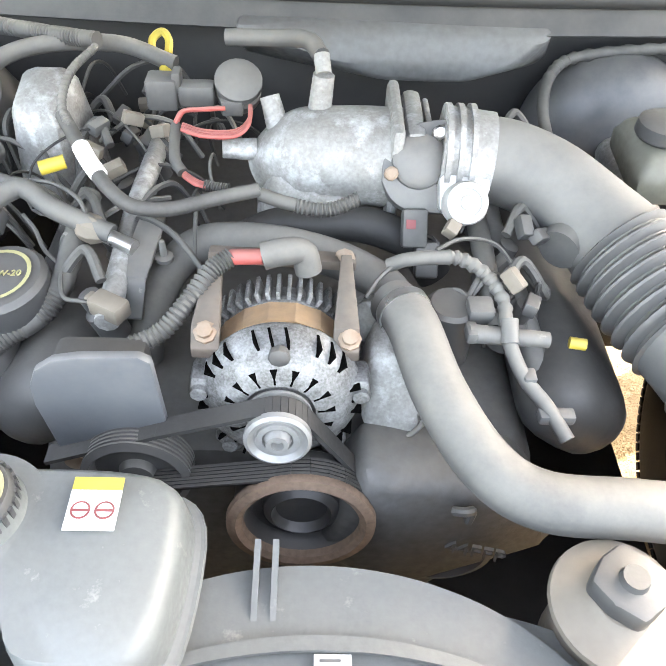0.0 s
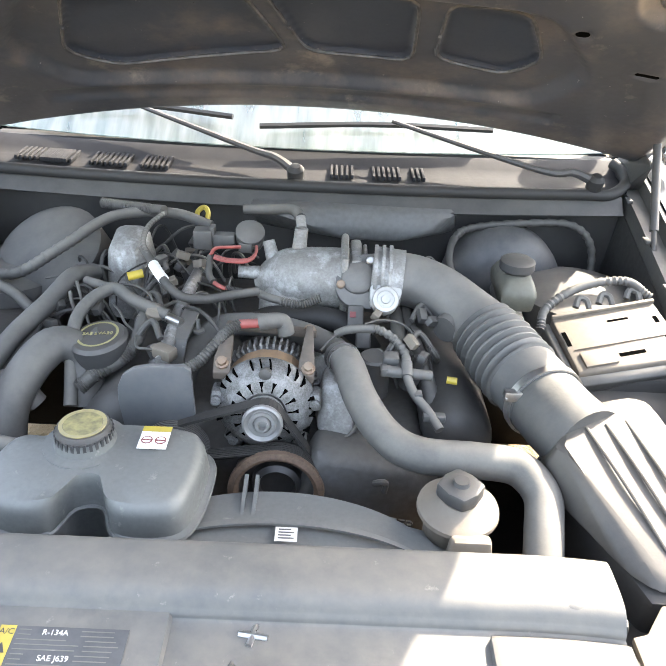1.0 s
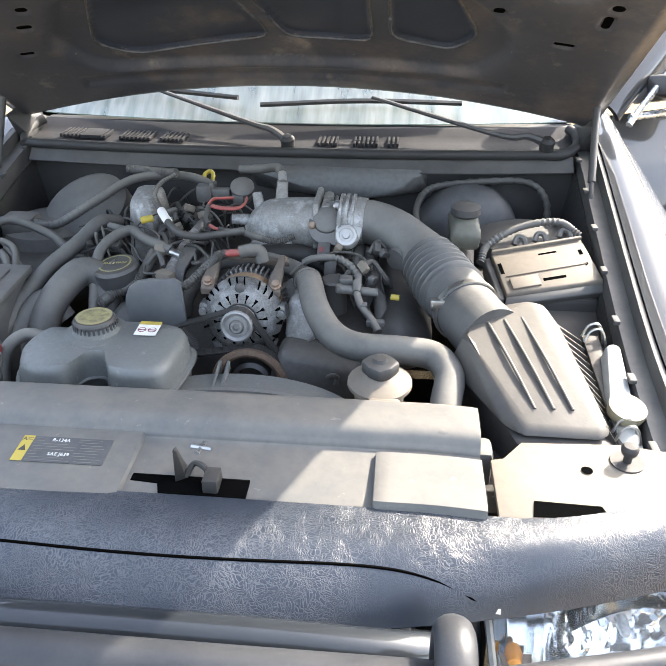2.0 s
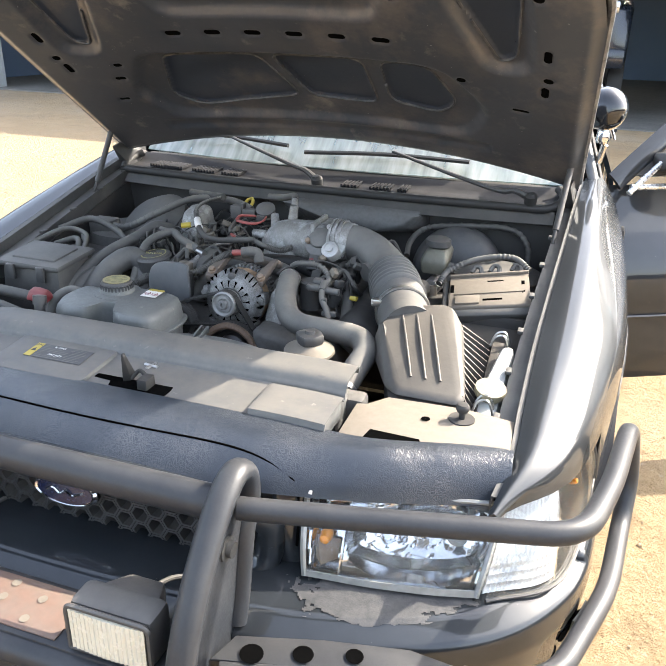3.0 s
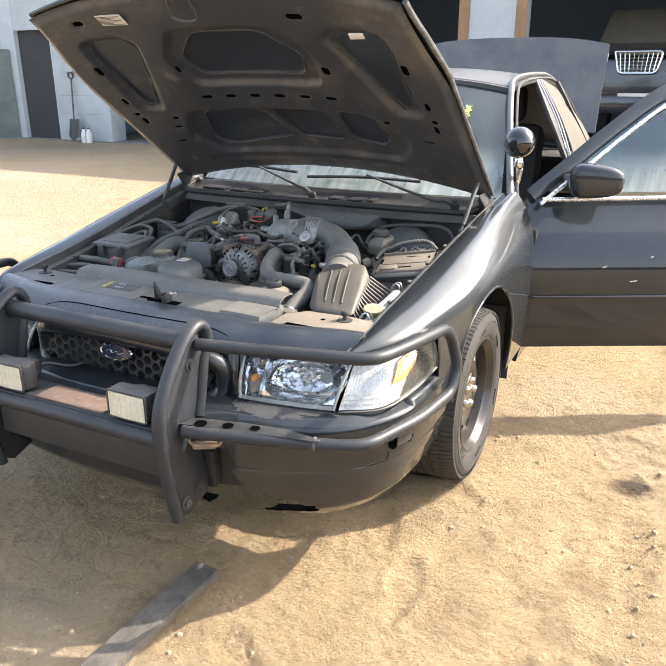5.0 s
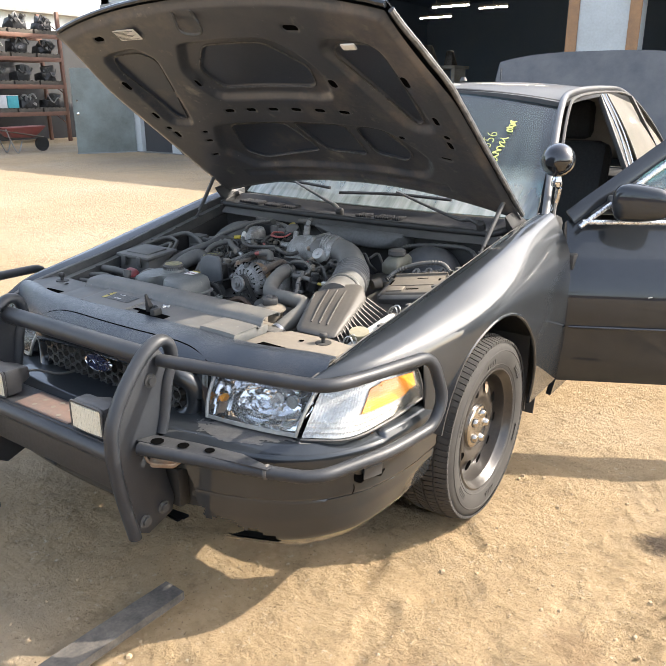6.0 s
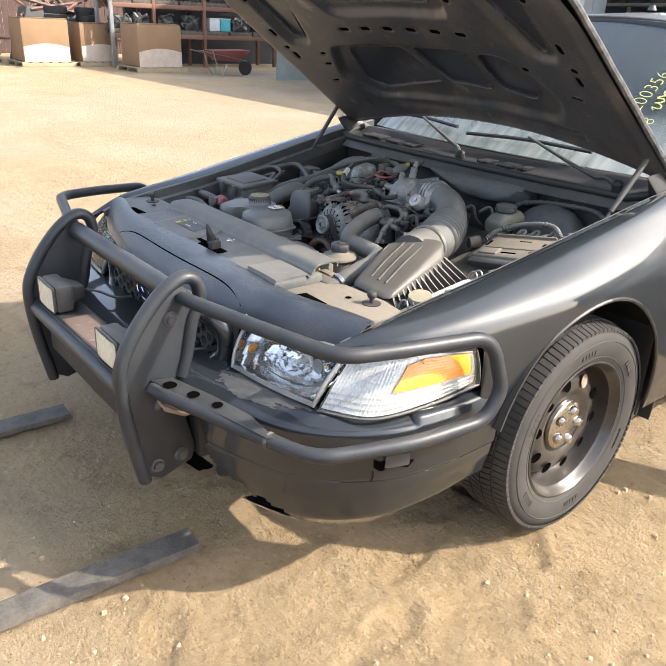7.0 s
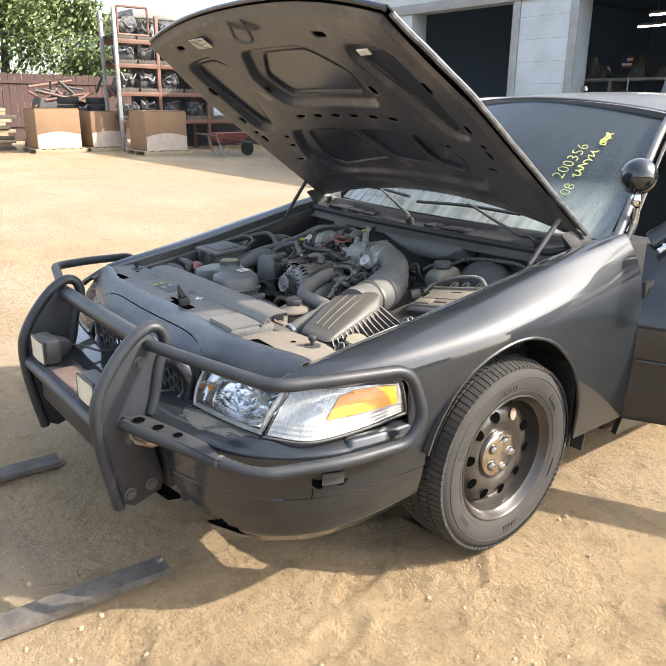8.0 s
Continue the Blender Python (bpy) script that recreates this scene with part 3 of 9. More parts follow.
for s in (-1, 1):
    rim = [hood_place(s * hood_half(a), a, 0.0) + Vector((0, 0, 0.0015 * noise.noise((a * 12, s, 3)))) for a in steps(0.02, 1.09, 60)]
    part("hem", tube(bmesh.new(), rim, lambda q: 0.009 + 0.001 * noise.noise((q * 15, s, 1)), 8, straight=True), CHIPPED if s > 0 else PAINT, hood, "chipped pale hood edge" if s > 0 else "")
bm = bmesh.new()
tube(bm, [hood_place(x, hood_front(x), 0.0) for x in steps(-0.68, 0.68, 24)], 0.009, 8, straight=True)
part("hem", bm, PAINT, hood)
lm = Matrix.Translation(hood_place(-0.398, 1.06, -0.032)) @ Matrix((( 1, 0, 0, 0), (0, HD.y, -HN.y, 0), (0, HD.z, -HN.z, 0), (0, 0, 0, 1)))
bm = box(bmesh.new(), (-0.088, -0.024, -0.001), (0.088, 0.024, 0.002), 0, lm)
sticker = part("sticker", bm, WHITE, hood, "faded cream warning sticker")
bm = bmesh.new()
for k in range(7):
    box(bm, (-0.078, 0.016 - 0.006 * k, 0.002), (0.078 - 0.02 * (k % 3), 0.0185 - 0.006 * k, 0.0026), 0, lm)
part("print_bar", bm, COVER, sticker)
bm = box(bmesh.new(), (0.50, 0.99, -0.034), (0.545, 1.012, -0.029), 0.001, Matrix.Translation(HO) @ Matrix(((1, 0, 0, 0), (0, HD.y, HN.y, 0), (0, HD.z, HN.z, 0), (0, 0, 0, 1))))
part("tag", bm, WHITE, hood)
bm = bmesh.new()
tube(bm, [hood_place(-0.10, 1.12, -0.03), hood_place(-0.10, 1.06, -0.055), hood_place(-0.02, 1.05, -0.055), hood_place(-0.02, 1.12, -0.03)], 0.005, 8)
part("striker", bm, IRON, hood)
for s in (-1, 1):
    bm = rod(bmesh.new(), (s * 0.70, 1.30, 0.885), (s * 0.715, 1.43, 1.04), 0.0085)
    rod(bm, (s * 0.69, 1.14, 0.70), (s * 0.70, 1.30, 0.885), 0.005)
    part("gas_strut", bm, FLAT_BLACK, car, "black hood gas strut")
    bm = hull(bmesh.new(), [(s * 0.70, 1.50, 0.90), (s * 0.74, 1.50, 0.90), (s * 0.70, 1.62, 0.93), (s * 0.74, 1.62, 0.93), (s * 0.72, 1.50, 0.985), (s * 0.73, 1.50, 0.985), (s * 0.72, 1.42, 0.98)], 0.004)
    part("hood_hinge", bm, FLAT_BLACK, car)

# bumper, following the nose in plan
NOSE = along([(-1, -0.85, 0.70), (-0.86, -0.848, 0.52), (-0.74, -0.81, 0.36), (-0.62, -0.70, 0.225), (-0.45, -0.50, 0.135), (-0.22, -0.25, 0.095), (0, 0, 0.085),
              (0.22, 0.25, 0.095), (0.45, 0.50, 0.135), (0.62, 0.70, 0.225), (0.74, 0.81, 0.36), (0.86, 0.848, 0.52), (1, 0.85, 0.70)])
BSEC = [(-0.15, 0.556), (-0.10, 0.556), (-0.035, 0.550), (0.0, 0.532), (0.004, 0.49), (0.0, 0.44), (-0.001, 0.418), (-0.0045, 0.412), (-0.003, 0.406), (-0.010, 0.35), (-0.026, 0.285), (-0.058, 0.248), (-0.10, 0.243)]


def bumper_point(u, v):
    x, y = NOSE(u)
    x2, y2 = NOSE(min(1, u + 0.02))
    x1, y1 = NOSE(max(-1, u - 0.02))
    nx, ny = (y2 - y1), -(x2 - x1)
    k = math.hypot(nx, ny)
    o, z = (float(np.interp(v, range(len(BSEC)), c)) for c in zip(*BSEC))
    if abs(u) > 0.80 and v < 3:
        o *= 0.25
    low = 0.03 * ease((abs(u) - 0.55) / 0.45) * ease(v - 7.6)
    return (x + nx / k * o, y + ny / k * o, z + low)


bm = sheet(bmesh.new(), bumper_point, steps(-1, 1, 460), steps(0, len(BSEC) - 1, 84), 0.006)
# The ragged cut beside the post puts a dark reflection into the shape.
bmesh.ops.delete(bm, geom=[f for f in bm.faces if (lambda c: c.y < 0.4 and c.x > 0.33 and ((c.x + 0.05 * noise.noise(c * 22) + 0.02 * noise.noise(c * 70) < 0.455 - 0.3 * (c.z - 0.40) and c.z + 0.010 * noise.noise(c * 40) < 0.47) or (c.x + 0.05 * noise.noise(c * 17) < 0.64 and 0.262 + 0.006 * noise.noise(c * 50) < c.z < 0.325 - 0.10 * (c.x - 0.44) - 0.03 * noise.noise(c * 30))))(f.calc_center_median())], context='FACES')
bumper = part("front_bumper", bm, PAINT, car, "black front bumper cover with peeling clear coat", 60)


def shelf(u, k):
    """A place on the bumper's top, k from its back edge to its front lip."""
    a, b, c, d = (Vector(bumper_point(u, i)) for i in (0, 1, 2, 3))
    return (a.lerp(b, k * 3) if k < 1 / 3 else b.lerp(c, k * 3 - 1) if k < 2 / 3 else c.lerp(d, k * 3 - 2)) + Vector((0, 0, 0.0075))


bm = bmesh.new()
us, ks = steps(0.36, 0.66, 110), steps(0.10, 0.80, 60)
net = [[bm.verts.new(shelf(u, k)) for k in ks] for u in us]
for i in range(110):
    for j in range(60):
        e = ((us[i] - 0.51) / 0.14) ** 2 + ((ks[j] - 0.44) / 0.30) ** 2 + 0.8 * noise.noise((us[i] * 28, ks[j] * 5, 4)) + 0.4 * noise.noise((us[i] * 120, ks[j] * 22, 4))
        if e < 0.85:
            bm.faces.new((net[i][j], net[i + 1][j], net[i + 1][j + 1], net[i][j + 1]))
bmesh.ops.delete(bm, geom=[v for v in bm.verts if not v.link_faces], context='VERTS')
part("bare_patch", bm, material("grey_bare_plastic", (0.03, 0.031, 0.033), 0.5, second=(0.075, 0.074, 0.072), scale=60, fine=400, bump=0.3), bumper, "grey patch where the paint has peeled")
# a black solid on the surface paints the dark of a torn hole
bm = bmesh.new()
hull(bm, [(0.834, 0.385, 0.462), (0.850, 0.43, 0.462), (0.836, 0.39, 0.450), (0.849, 0.41, 0.446), (0.826, 0.40, 0.455)], 0.001)
part("torn_clip", bm, HOLE_BLACK, bumper)


def off_bumper(u, v, out):
    p, q = Vector(bumper_point(u - 0.01, v)), Vector(bumper_point(u + 0.01, v))
    return Vector(bumper_point(u, v)) + Vector((q.y - p.y, p.x - q.x, 0)).normalized() * out


bm = sheet(bmesh.new(), lambda u, v: off_bumper(u, v + 0.25 * noise.noise((u * 60, v, 2)), 0.0075), steps(0.728, 0.775, 20), steps(4.4, 4.85, 6), 0.001)
part("torn_slot", bm, HOLE_BLACK, bumper, "black sheet painted as a torn slot in the bumper")
bm = sheet(bmesh.new(), lambda u, v: off_bumper(u, v, 0.012), steps(0.745, 0.785, 6), steps(4.1, 4.75, 4), 0.004)
part("clip_plate", bm, FLAT_BLACK, bumper, "loose grey clip in the torn slot")
part("crack", tube(bmesh.new(), [off_bumper(0.728 + 0.003 * noise.noise((k, 0, 0)), 5 + k, 0.0066) for k in steps(0, 2.4, 10)], 0.0012, 5, straight=True), HOLE_BLACK, bumper)
# black filler that keeps the cut openings as dark as a shaded gap
bm = bmesh.new()
box(bm, (-0.36, 0.15, 0.30), (0.36, 0.19, 0.42), 0.01)
hull(bm, [(0.34, 0.19, 0.29), (0.64, 0.29, 0.29), (0.34, 0.19, 0.50), (0.64, 0.29, 0.45), (0.40, 0.22, 0.30), (0.64, 0.32, 0.30), (0.40, 0.22, 0.50), (0.64, 0.32, 0.45)])
part("lower_grille", bm, RUBBER, car, "black filler behind the openings cut in the bumper")

bm = hull(bmesh.new(), [(0.365, 0.055, 0.505), (0.425, 0.085, 0.50), (0.365, 0.075, 0.49), (0.43, 0.11, 0.485), (0.37, 0.05, 0.478), (0.42, 0.085, 0.475)], 0.003)
tube(bm, [(0.362, 0.05, 0.522), (0.368, 0.045, 0.505), (0.385, 0.055, 0.492), (0.425, 0.085, 0.488), (0.432, 0.10, 0.50)], 0.004, 8)
part("tow_bracket", bm, RUSTY, car, "bent rusty bracket behind the push bar")

# nose panel round the grille
def nose_top(x, v):
    ax = abs(x)
    back = 0.364 + 0.055 * ease((ax - 0.43) / 0.27)
    front = 0.218 + 0.30 * ax * ax
    y = back + (front - back) * v
    z0 = 0.744 - 0.007 * (ax / 0.7) ** 2
    z = z0 + 0.005 * math.sin(math.pi * v) - 0.008 * v - 0.052 * v ** 3
    return (x, y, z)


bm = sheet(bmesh.new(), nose_top, steps(-0.697, 0.697, 60), steps(0, 1, 16), 0.006)
nose = part("nose_panel", bm, CRAZED, car, "black nose panel with crazed clear coat", 50)
bm = bmesh.new()
tube(bm, [(-0.388, 0.258, 0.66)] + [(x, nose_top(x, 0.62 + 0.2 * (abs(x) / 0.35) ** 6)[1], nose_top(x, 0.62 + 0.2 * (abs(x) / 0.35) ** 6)[2] + 0.006) for x in steps(-0.36, 0.36, 30)] + [(0.380, nose_top(0.380, 0.93)[1], nose_top(0.380, 0.93)[2] + 0.006), (0.389, 0.258, 0.66), (0.391, 0.245, 0.60)], 0.0022, 6)
part("panel_gap", bm, HOLE_BLACK, nose)
bm = hull(bmesh.new(), [(0.398, 0.262, 0.683), (0.404, 0.266, 0.696), (0.412, 0.270, 0.692), (0.41, 0.264, 0.684), (0.402, 0.268, 0.684), (0.408, 0.272, 0.692)])
part("paint_chip", bm, WHITE, nose, "white chipped paint flake")
ring = [(0.345 * math.copysign(abs(math.cos(a)) ** 0.45, math.cos(a)), 0.205 + 0.04 * abs(math.cos(a)) ** 4, 0.603 + 0.085 * math.copysign(abs(math.sin(a)) ** 0.6, math.sin(a))) for a in [2 * math.pi * k / 64 for k in range(65)]]
bm = tube(bmesh.new(), ring, 0.026, 12, straight=True)
part("grille_surround", bm, PAINT, car)
bm = box(bmesh.new(), (-0.36, 0.262, 0.50), (0.36, 0.30, 0.71), 0.01)
part("grille_backing", bm, DARK, car)
bm = bmesh.new()
step = 0.034
for i in range(-11, 12):
    for j in range(-3, 4):
        cx, cz = i * step * 0.87, 0.603 + j * step + (0.5 * step if i % 2 else 0)
        if abs(cx) > 0.325 or abs(cz - 0.603) > 0.072:
            continue
        r0, r1 = step * 0.56, step * 0.44
        hexa = [(math.cos(math.pi / 3 * k), math.sin(math.pi / 3 * k)) for k in range(6)]
        yf, yb = 0.222, 0.25
        of = [bm.verts.new((cx + r0 * c, yf, cz + r0 * s)) for c, s in hexa]
        nf = [bm.verts.new((cx + r1 * c, yf, cz + r1 * s)) for c, s in hexa]
        nb = [bm.verts.new((cx + r1 * c, yb, cz + r1 * s)) for c, s in hexa]
        for k in range(6):
            bm.faces.new((of[k], of[(k + 1) % 6], nf[(k + 1) % 6], nf[k]))
            bm.faces.new((nf[k], nf[(k + 1) % 6], nb[(k + 1) % 6], nb[k]))
grille = part("grille", bm, FLAT_BLACK, car, "black honeycomb grille")
bm = bmesh.new()
lathe(bm, [(0.0001, -0.004), (0.052, -0.004), (0.056, 0.001), (0.052, 0.005), (0.049, 0.003), (0.0001, 0.003)], (0, 0, 0), (0, 0, 1), 40, False)
bm.transform(Matrix.Translation((0, 0.192, 0.643)) @ Matrix.Rotation(radians(82), 4, 'X') @ Matrix.Diagonal((1.12, 0.46, 1, 1)))
badge = part("badge", bm, CHROME, car, "oval chrome-rimmed badge")
bm = lathe(bmesh.new(), [(0.0001, 0.0035), (0.048, 0.0035)], (0, 0, 0), (0, 0, 1), 40, False)
bm.transform(Matrix.Translation((0, 0.1915, 0.643)) @ Matrix.Rotation(radians(82), 4, 'X') @ Matrix.Diagonal((1.12, 0.46, 1, 1)))
part("badge_field", bm, material("badge_blue", (0.012, 0.018, 0.05), 0.25, coat=0.8), badge)
bm = bmesh.new()
tube(bm, [(-0.034, 0.1865, 0.640), (-0.02, 0.186, 0.648), (-0.008, 0.186, 0.639), (0.004, 0.186, 0.646), (0.016, 0.186, 0.639), (0.034, 0.1865, 0.646)], 0.0022, 6)
part("badge_mark", bm, CHROME, badge)

# lamps
for s in (1, -1):
    lamp = None
    TOP = along([(0.395, 0.282, 0.674), (0.50, 0.302, 0.682), (0.60, 0.330, 0.686), (0.675, 0.352, 0.686)])
    BOT = along([(0.395, 0.222, 0.568), (0.50, 0.232, 0.567), (0.60, 0.250, 0.566), (0.675, 0.272, 0.564)])

    def lens(x, v, back=0.0):
        ty, tz = TOP(x)
        by, bz = BOT(x)
        xs = x + 0.018 * (1 - v) * (x < 0.44) * (0.44 - x) / 0.045 + 0.02 * v * (x > 0.6) * (x - 0.6) / 0.075
        return (s * (xs), by + (ty - by) * v - 0.012 * math.sin(math.pi * v) + back, bz + (tz - bz) * v)
    bm = sheet(bmesh.new(), lambda x, v: lens(x, v), steps(0.395, 0.675, 20), steps(0, 1, 8), 0.003)
    lamp = part("headlight", bm, LENS, car, "clear headlight with faceted chrome reflector")
    lamp.visible_shadow = False

    def bowl(x, v):
        """Depth of the reflector: a round main bowl and a small side chamber."""
        if x < 0.466:
            return 0.022 + 0.03 * ease((x - 0.395) / 0.03) + 0.008 * ((v * 4) % 1)
        dx, dv = (x - 0.572) / 0.104, (v - 0.50) / 0.56
        q = max(0.0, 1 - dx * dx - dv * dv)
        turn = math.atan2(dv, dx)
        ring, fan = int(6 * math.sqrt(1 - q)), turn * 6 / math.pi + 0.5 * (int(6 * math.sqrt(1 - q)) % 2)
        tilt = math.sin(12.9 * ring + 78.2 * math.floor(fan))
        return 0.016 + 0.058 * math.sqrt(q) + 0.007 * tilt * (fan % 1 - 0.5) + 0.004 * math.sin(31.7 * ring + 5 * math.floor(fan)) * ((6 * math.sqrt(1 - q)) % 1)
    bm = sheet(bmesh.new(), lambda x, v: lens(x, v, bowl(x, v)), steps(0.395, 0.675, 90), steps(0, 1, 40), 0.003)
    for v in (0.0, 1.0):
        sheet(bm, lambda x, k: lens(x, v, 0.002 + (bowl(x, v) - 0.002) * k), steps(0.395, 0.675, 20), [0, 1])
    for xe in (0.395, 0.466, 0.675):
        sheet(bm, lambda k, v: lens(xe, v, 0.004 + 0.05 * k), [0, 1], steps(0, 1, 8), 0.002)
    part("reflector", bm, REFLECT, lamp, "", 24)
    # a stepped brow over the low beam and a ledge under it
    for v0, depth, half in ((0.80, 0.030, 0.075), (0.22, 0.024, 0.085)):
        bm = sheet(bmesh.new(), lambda x, k: lens(x, v0 - 0.10 * ((x - 0.572) / half) ** 2 * (1 if v0 > 0.5 else -1), 0.012 + depth * k), steps(0.572 - half, 0.572 + half, 20), [0, 1], 0.003)
        part("reflector_step", bm, REFLECT, lamp)
    p = Vector(lens(0.572, 0.48, 0.066))
    bm = lathe(bmesh.new(), [(0.016, 0.0), (0.014, 0.006), (0.008, 0.008), (0.007, 0.030), (0.004, 0.036), (0.0001, 0.037)], p, (0, -1, 0.05), 20, False)
    part("bulb", bm, LAMPWHITE, lamp, "clear headlight bulb")
    bm = lathe(bmesh.new(), [(0.0001, 0.0), (0.017, 0.0), (0.017, 0.005), (0.0001, 0.005)], Vector(lens(0.628, 0.56, 0.028)), (0, -1, 0.1), 20, False)
    part("aim_dial", bm, LENSEDGE, lamp)
    p = Vector(lens(0.43, 0.42, 0.030))
    bm = lathe(bmesh.new(), [(0.009, -0.01), (0.011, 0.0), (0.008, 0.012), (0.0001, 0.015)], p, (0, -1, 0), 14, False)
    part("side_bulb", bm, AMBER, lamp)
    bm = hull(bmesh.new(), [lens(0.408, 0.12, 0.03), lens(0.455, 0.12, 0.03), lens(0.408, 0.40, 0.036), lens(0.455, 0.36, 0.036), lens(0.43, 0.10, 0.012)])
    part("bulb_socket", bm, RUSTY, lamp, "brown bulb socket")
    bm = sheet(bmesh.new(), lambda x, v: lens(x, v, -0.0035), steps(0.395, 0.675, 20), [0.0, 0.04, 0.085], 0.004)
    tube(bm, [lens(x, 1, -0.001) for x in steps(0.395, 0.675, 12)], 0.004, 6, straight=True)
    for xe in (0.395, 0.675):
        tube(bm, [lens(xe, v, -0.001) for v in steps(0, 1, 5)], 0.005, 6, straight=True)
    part("lens_rim", bm, LENSEDGE, lamp, "clouded grey lens rim")
    # corner lamp wraps back along the fender
    CT = along([(0, 0.702, 0.356, 0.686), (0.35, 0.772, 0.425, 0.687), (0.7, 0.808, 0.52, 0.686), (1, 0.828, 0.622, 0.674)])
    CB = along([(0, 0.690, 0.272, 0.560), (0.35, 0.79, 0.345, 0.562), (0.7, 0.828, 0.48, 0.572), (1, 0.842, 0.628, 0.588)])

    def corner(u, v, back=0.0):
        t, b = CT(u), CB(u)
        x, y, z = (q + (p - q) * v for p, q in zip(t, b))
        bulge = 0.006 * math.sin(math.pi * v) - back
        return (s * (x + bulge * (0.4 + 0.6 * u)), y - bulge * (1 - u), z)
    bm = sheet(bmesh.new(), lambda u, v: corner(u, v), steps(0, 1, 24), steps(0, 1, 8), 0.003)
    clamp = part("corner_lamp", bm, LENS, car, "clear corner lamp with amber reflector")
    clamp.visible_shadow = False
    bm = sheet(bmesh.new(), lambda u, v: corner(u, v, 0.014 + (0.0010 * abs(math.sin(u * 120)) if u < 0.40 else 0.0004 * abs(math.sin(u * 150))) + (0.0007 if v > 0.3 else 0.002) * abs(math.sin(v * 32))), steps(0, 1, 150), steps(0, 1, 50), 0.003)
    part("lamp_body", bm, LAMPWHITE, clamp, "ribbed white reflector", 20)
    bm = sheet(bmesh.new(), lambda u, v: corner(u + 0.05 * v * (u < 0.56), 0.40 + 0.50 * v * (0.86 + 0.14 * min(1, (u - 0.43) * 6)), 0.005 + 0.0003 * math.sin(v * 60)), steps(0.42, 0.95, 24), steps(0, 1, 40), 0.004)
    part("amber_reflector", bm, AMBER, clamp, "amber side reflector")
    bm = tube(bmesh.new(), [corner(u, 0) for u in steps(0, 1, 20)], 0.0035, 6, straight=True)
    tube(bm, [corner(u, 1) for u in steps(0, 1, 20)], 0.003, 6, straight=True)
    tube(bm, [corner(1, v) for v in steps(0, 1, 6)], 0.003, 6, straight=True)
    part("lamp_rim", bm, FLAT_BLACK, clamp)
    # filler behind the lamps
    bm = hull(bmesh.new(), [(s * 0.40, 0.43, 0.55), (s * 0.40, 0.43, 0.69), (s * 0.68, 0.46, 0.55), (s * 0.68, 0.46, 0.69), (s * 0.80, 0.62, 0.55), (s * 0.78, 0.62, 0.69), (s * 0.42, 0.60, 0.55), (s * 0.42, 0.60, 0.66)])
    part("lamp_bucket", bm, DARK, car)
    bm = hull(bmesh.new(), [(s * 0.345, 0.24, 0.50), (s * 0.40, 0.245, 0.50), (s * 0.345, 0.25, 0.70), (s * 0.40, 0.29, 0.70), (s * 0.345, 0.32, 0.70), (s * 0.40, 0.34, 0.70), (s * 0.345, 0.32, 0.5), (s * 0.40, 0.34, 0.5)], 0.008)
    part("nose_pillar", bm, PAINT, car)

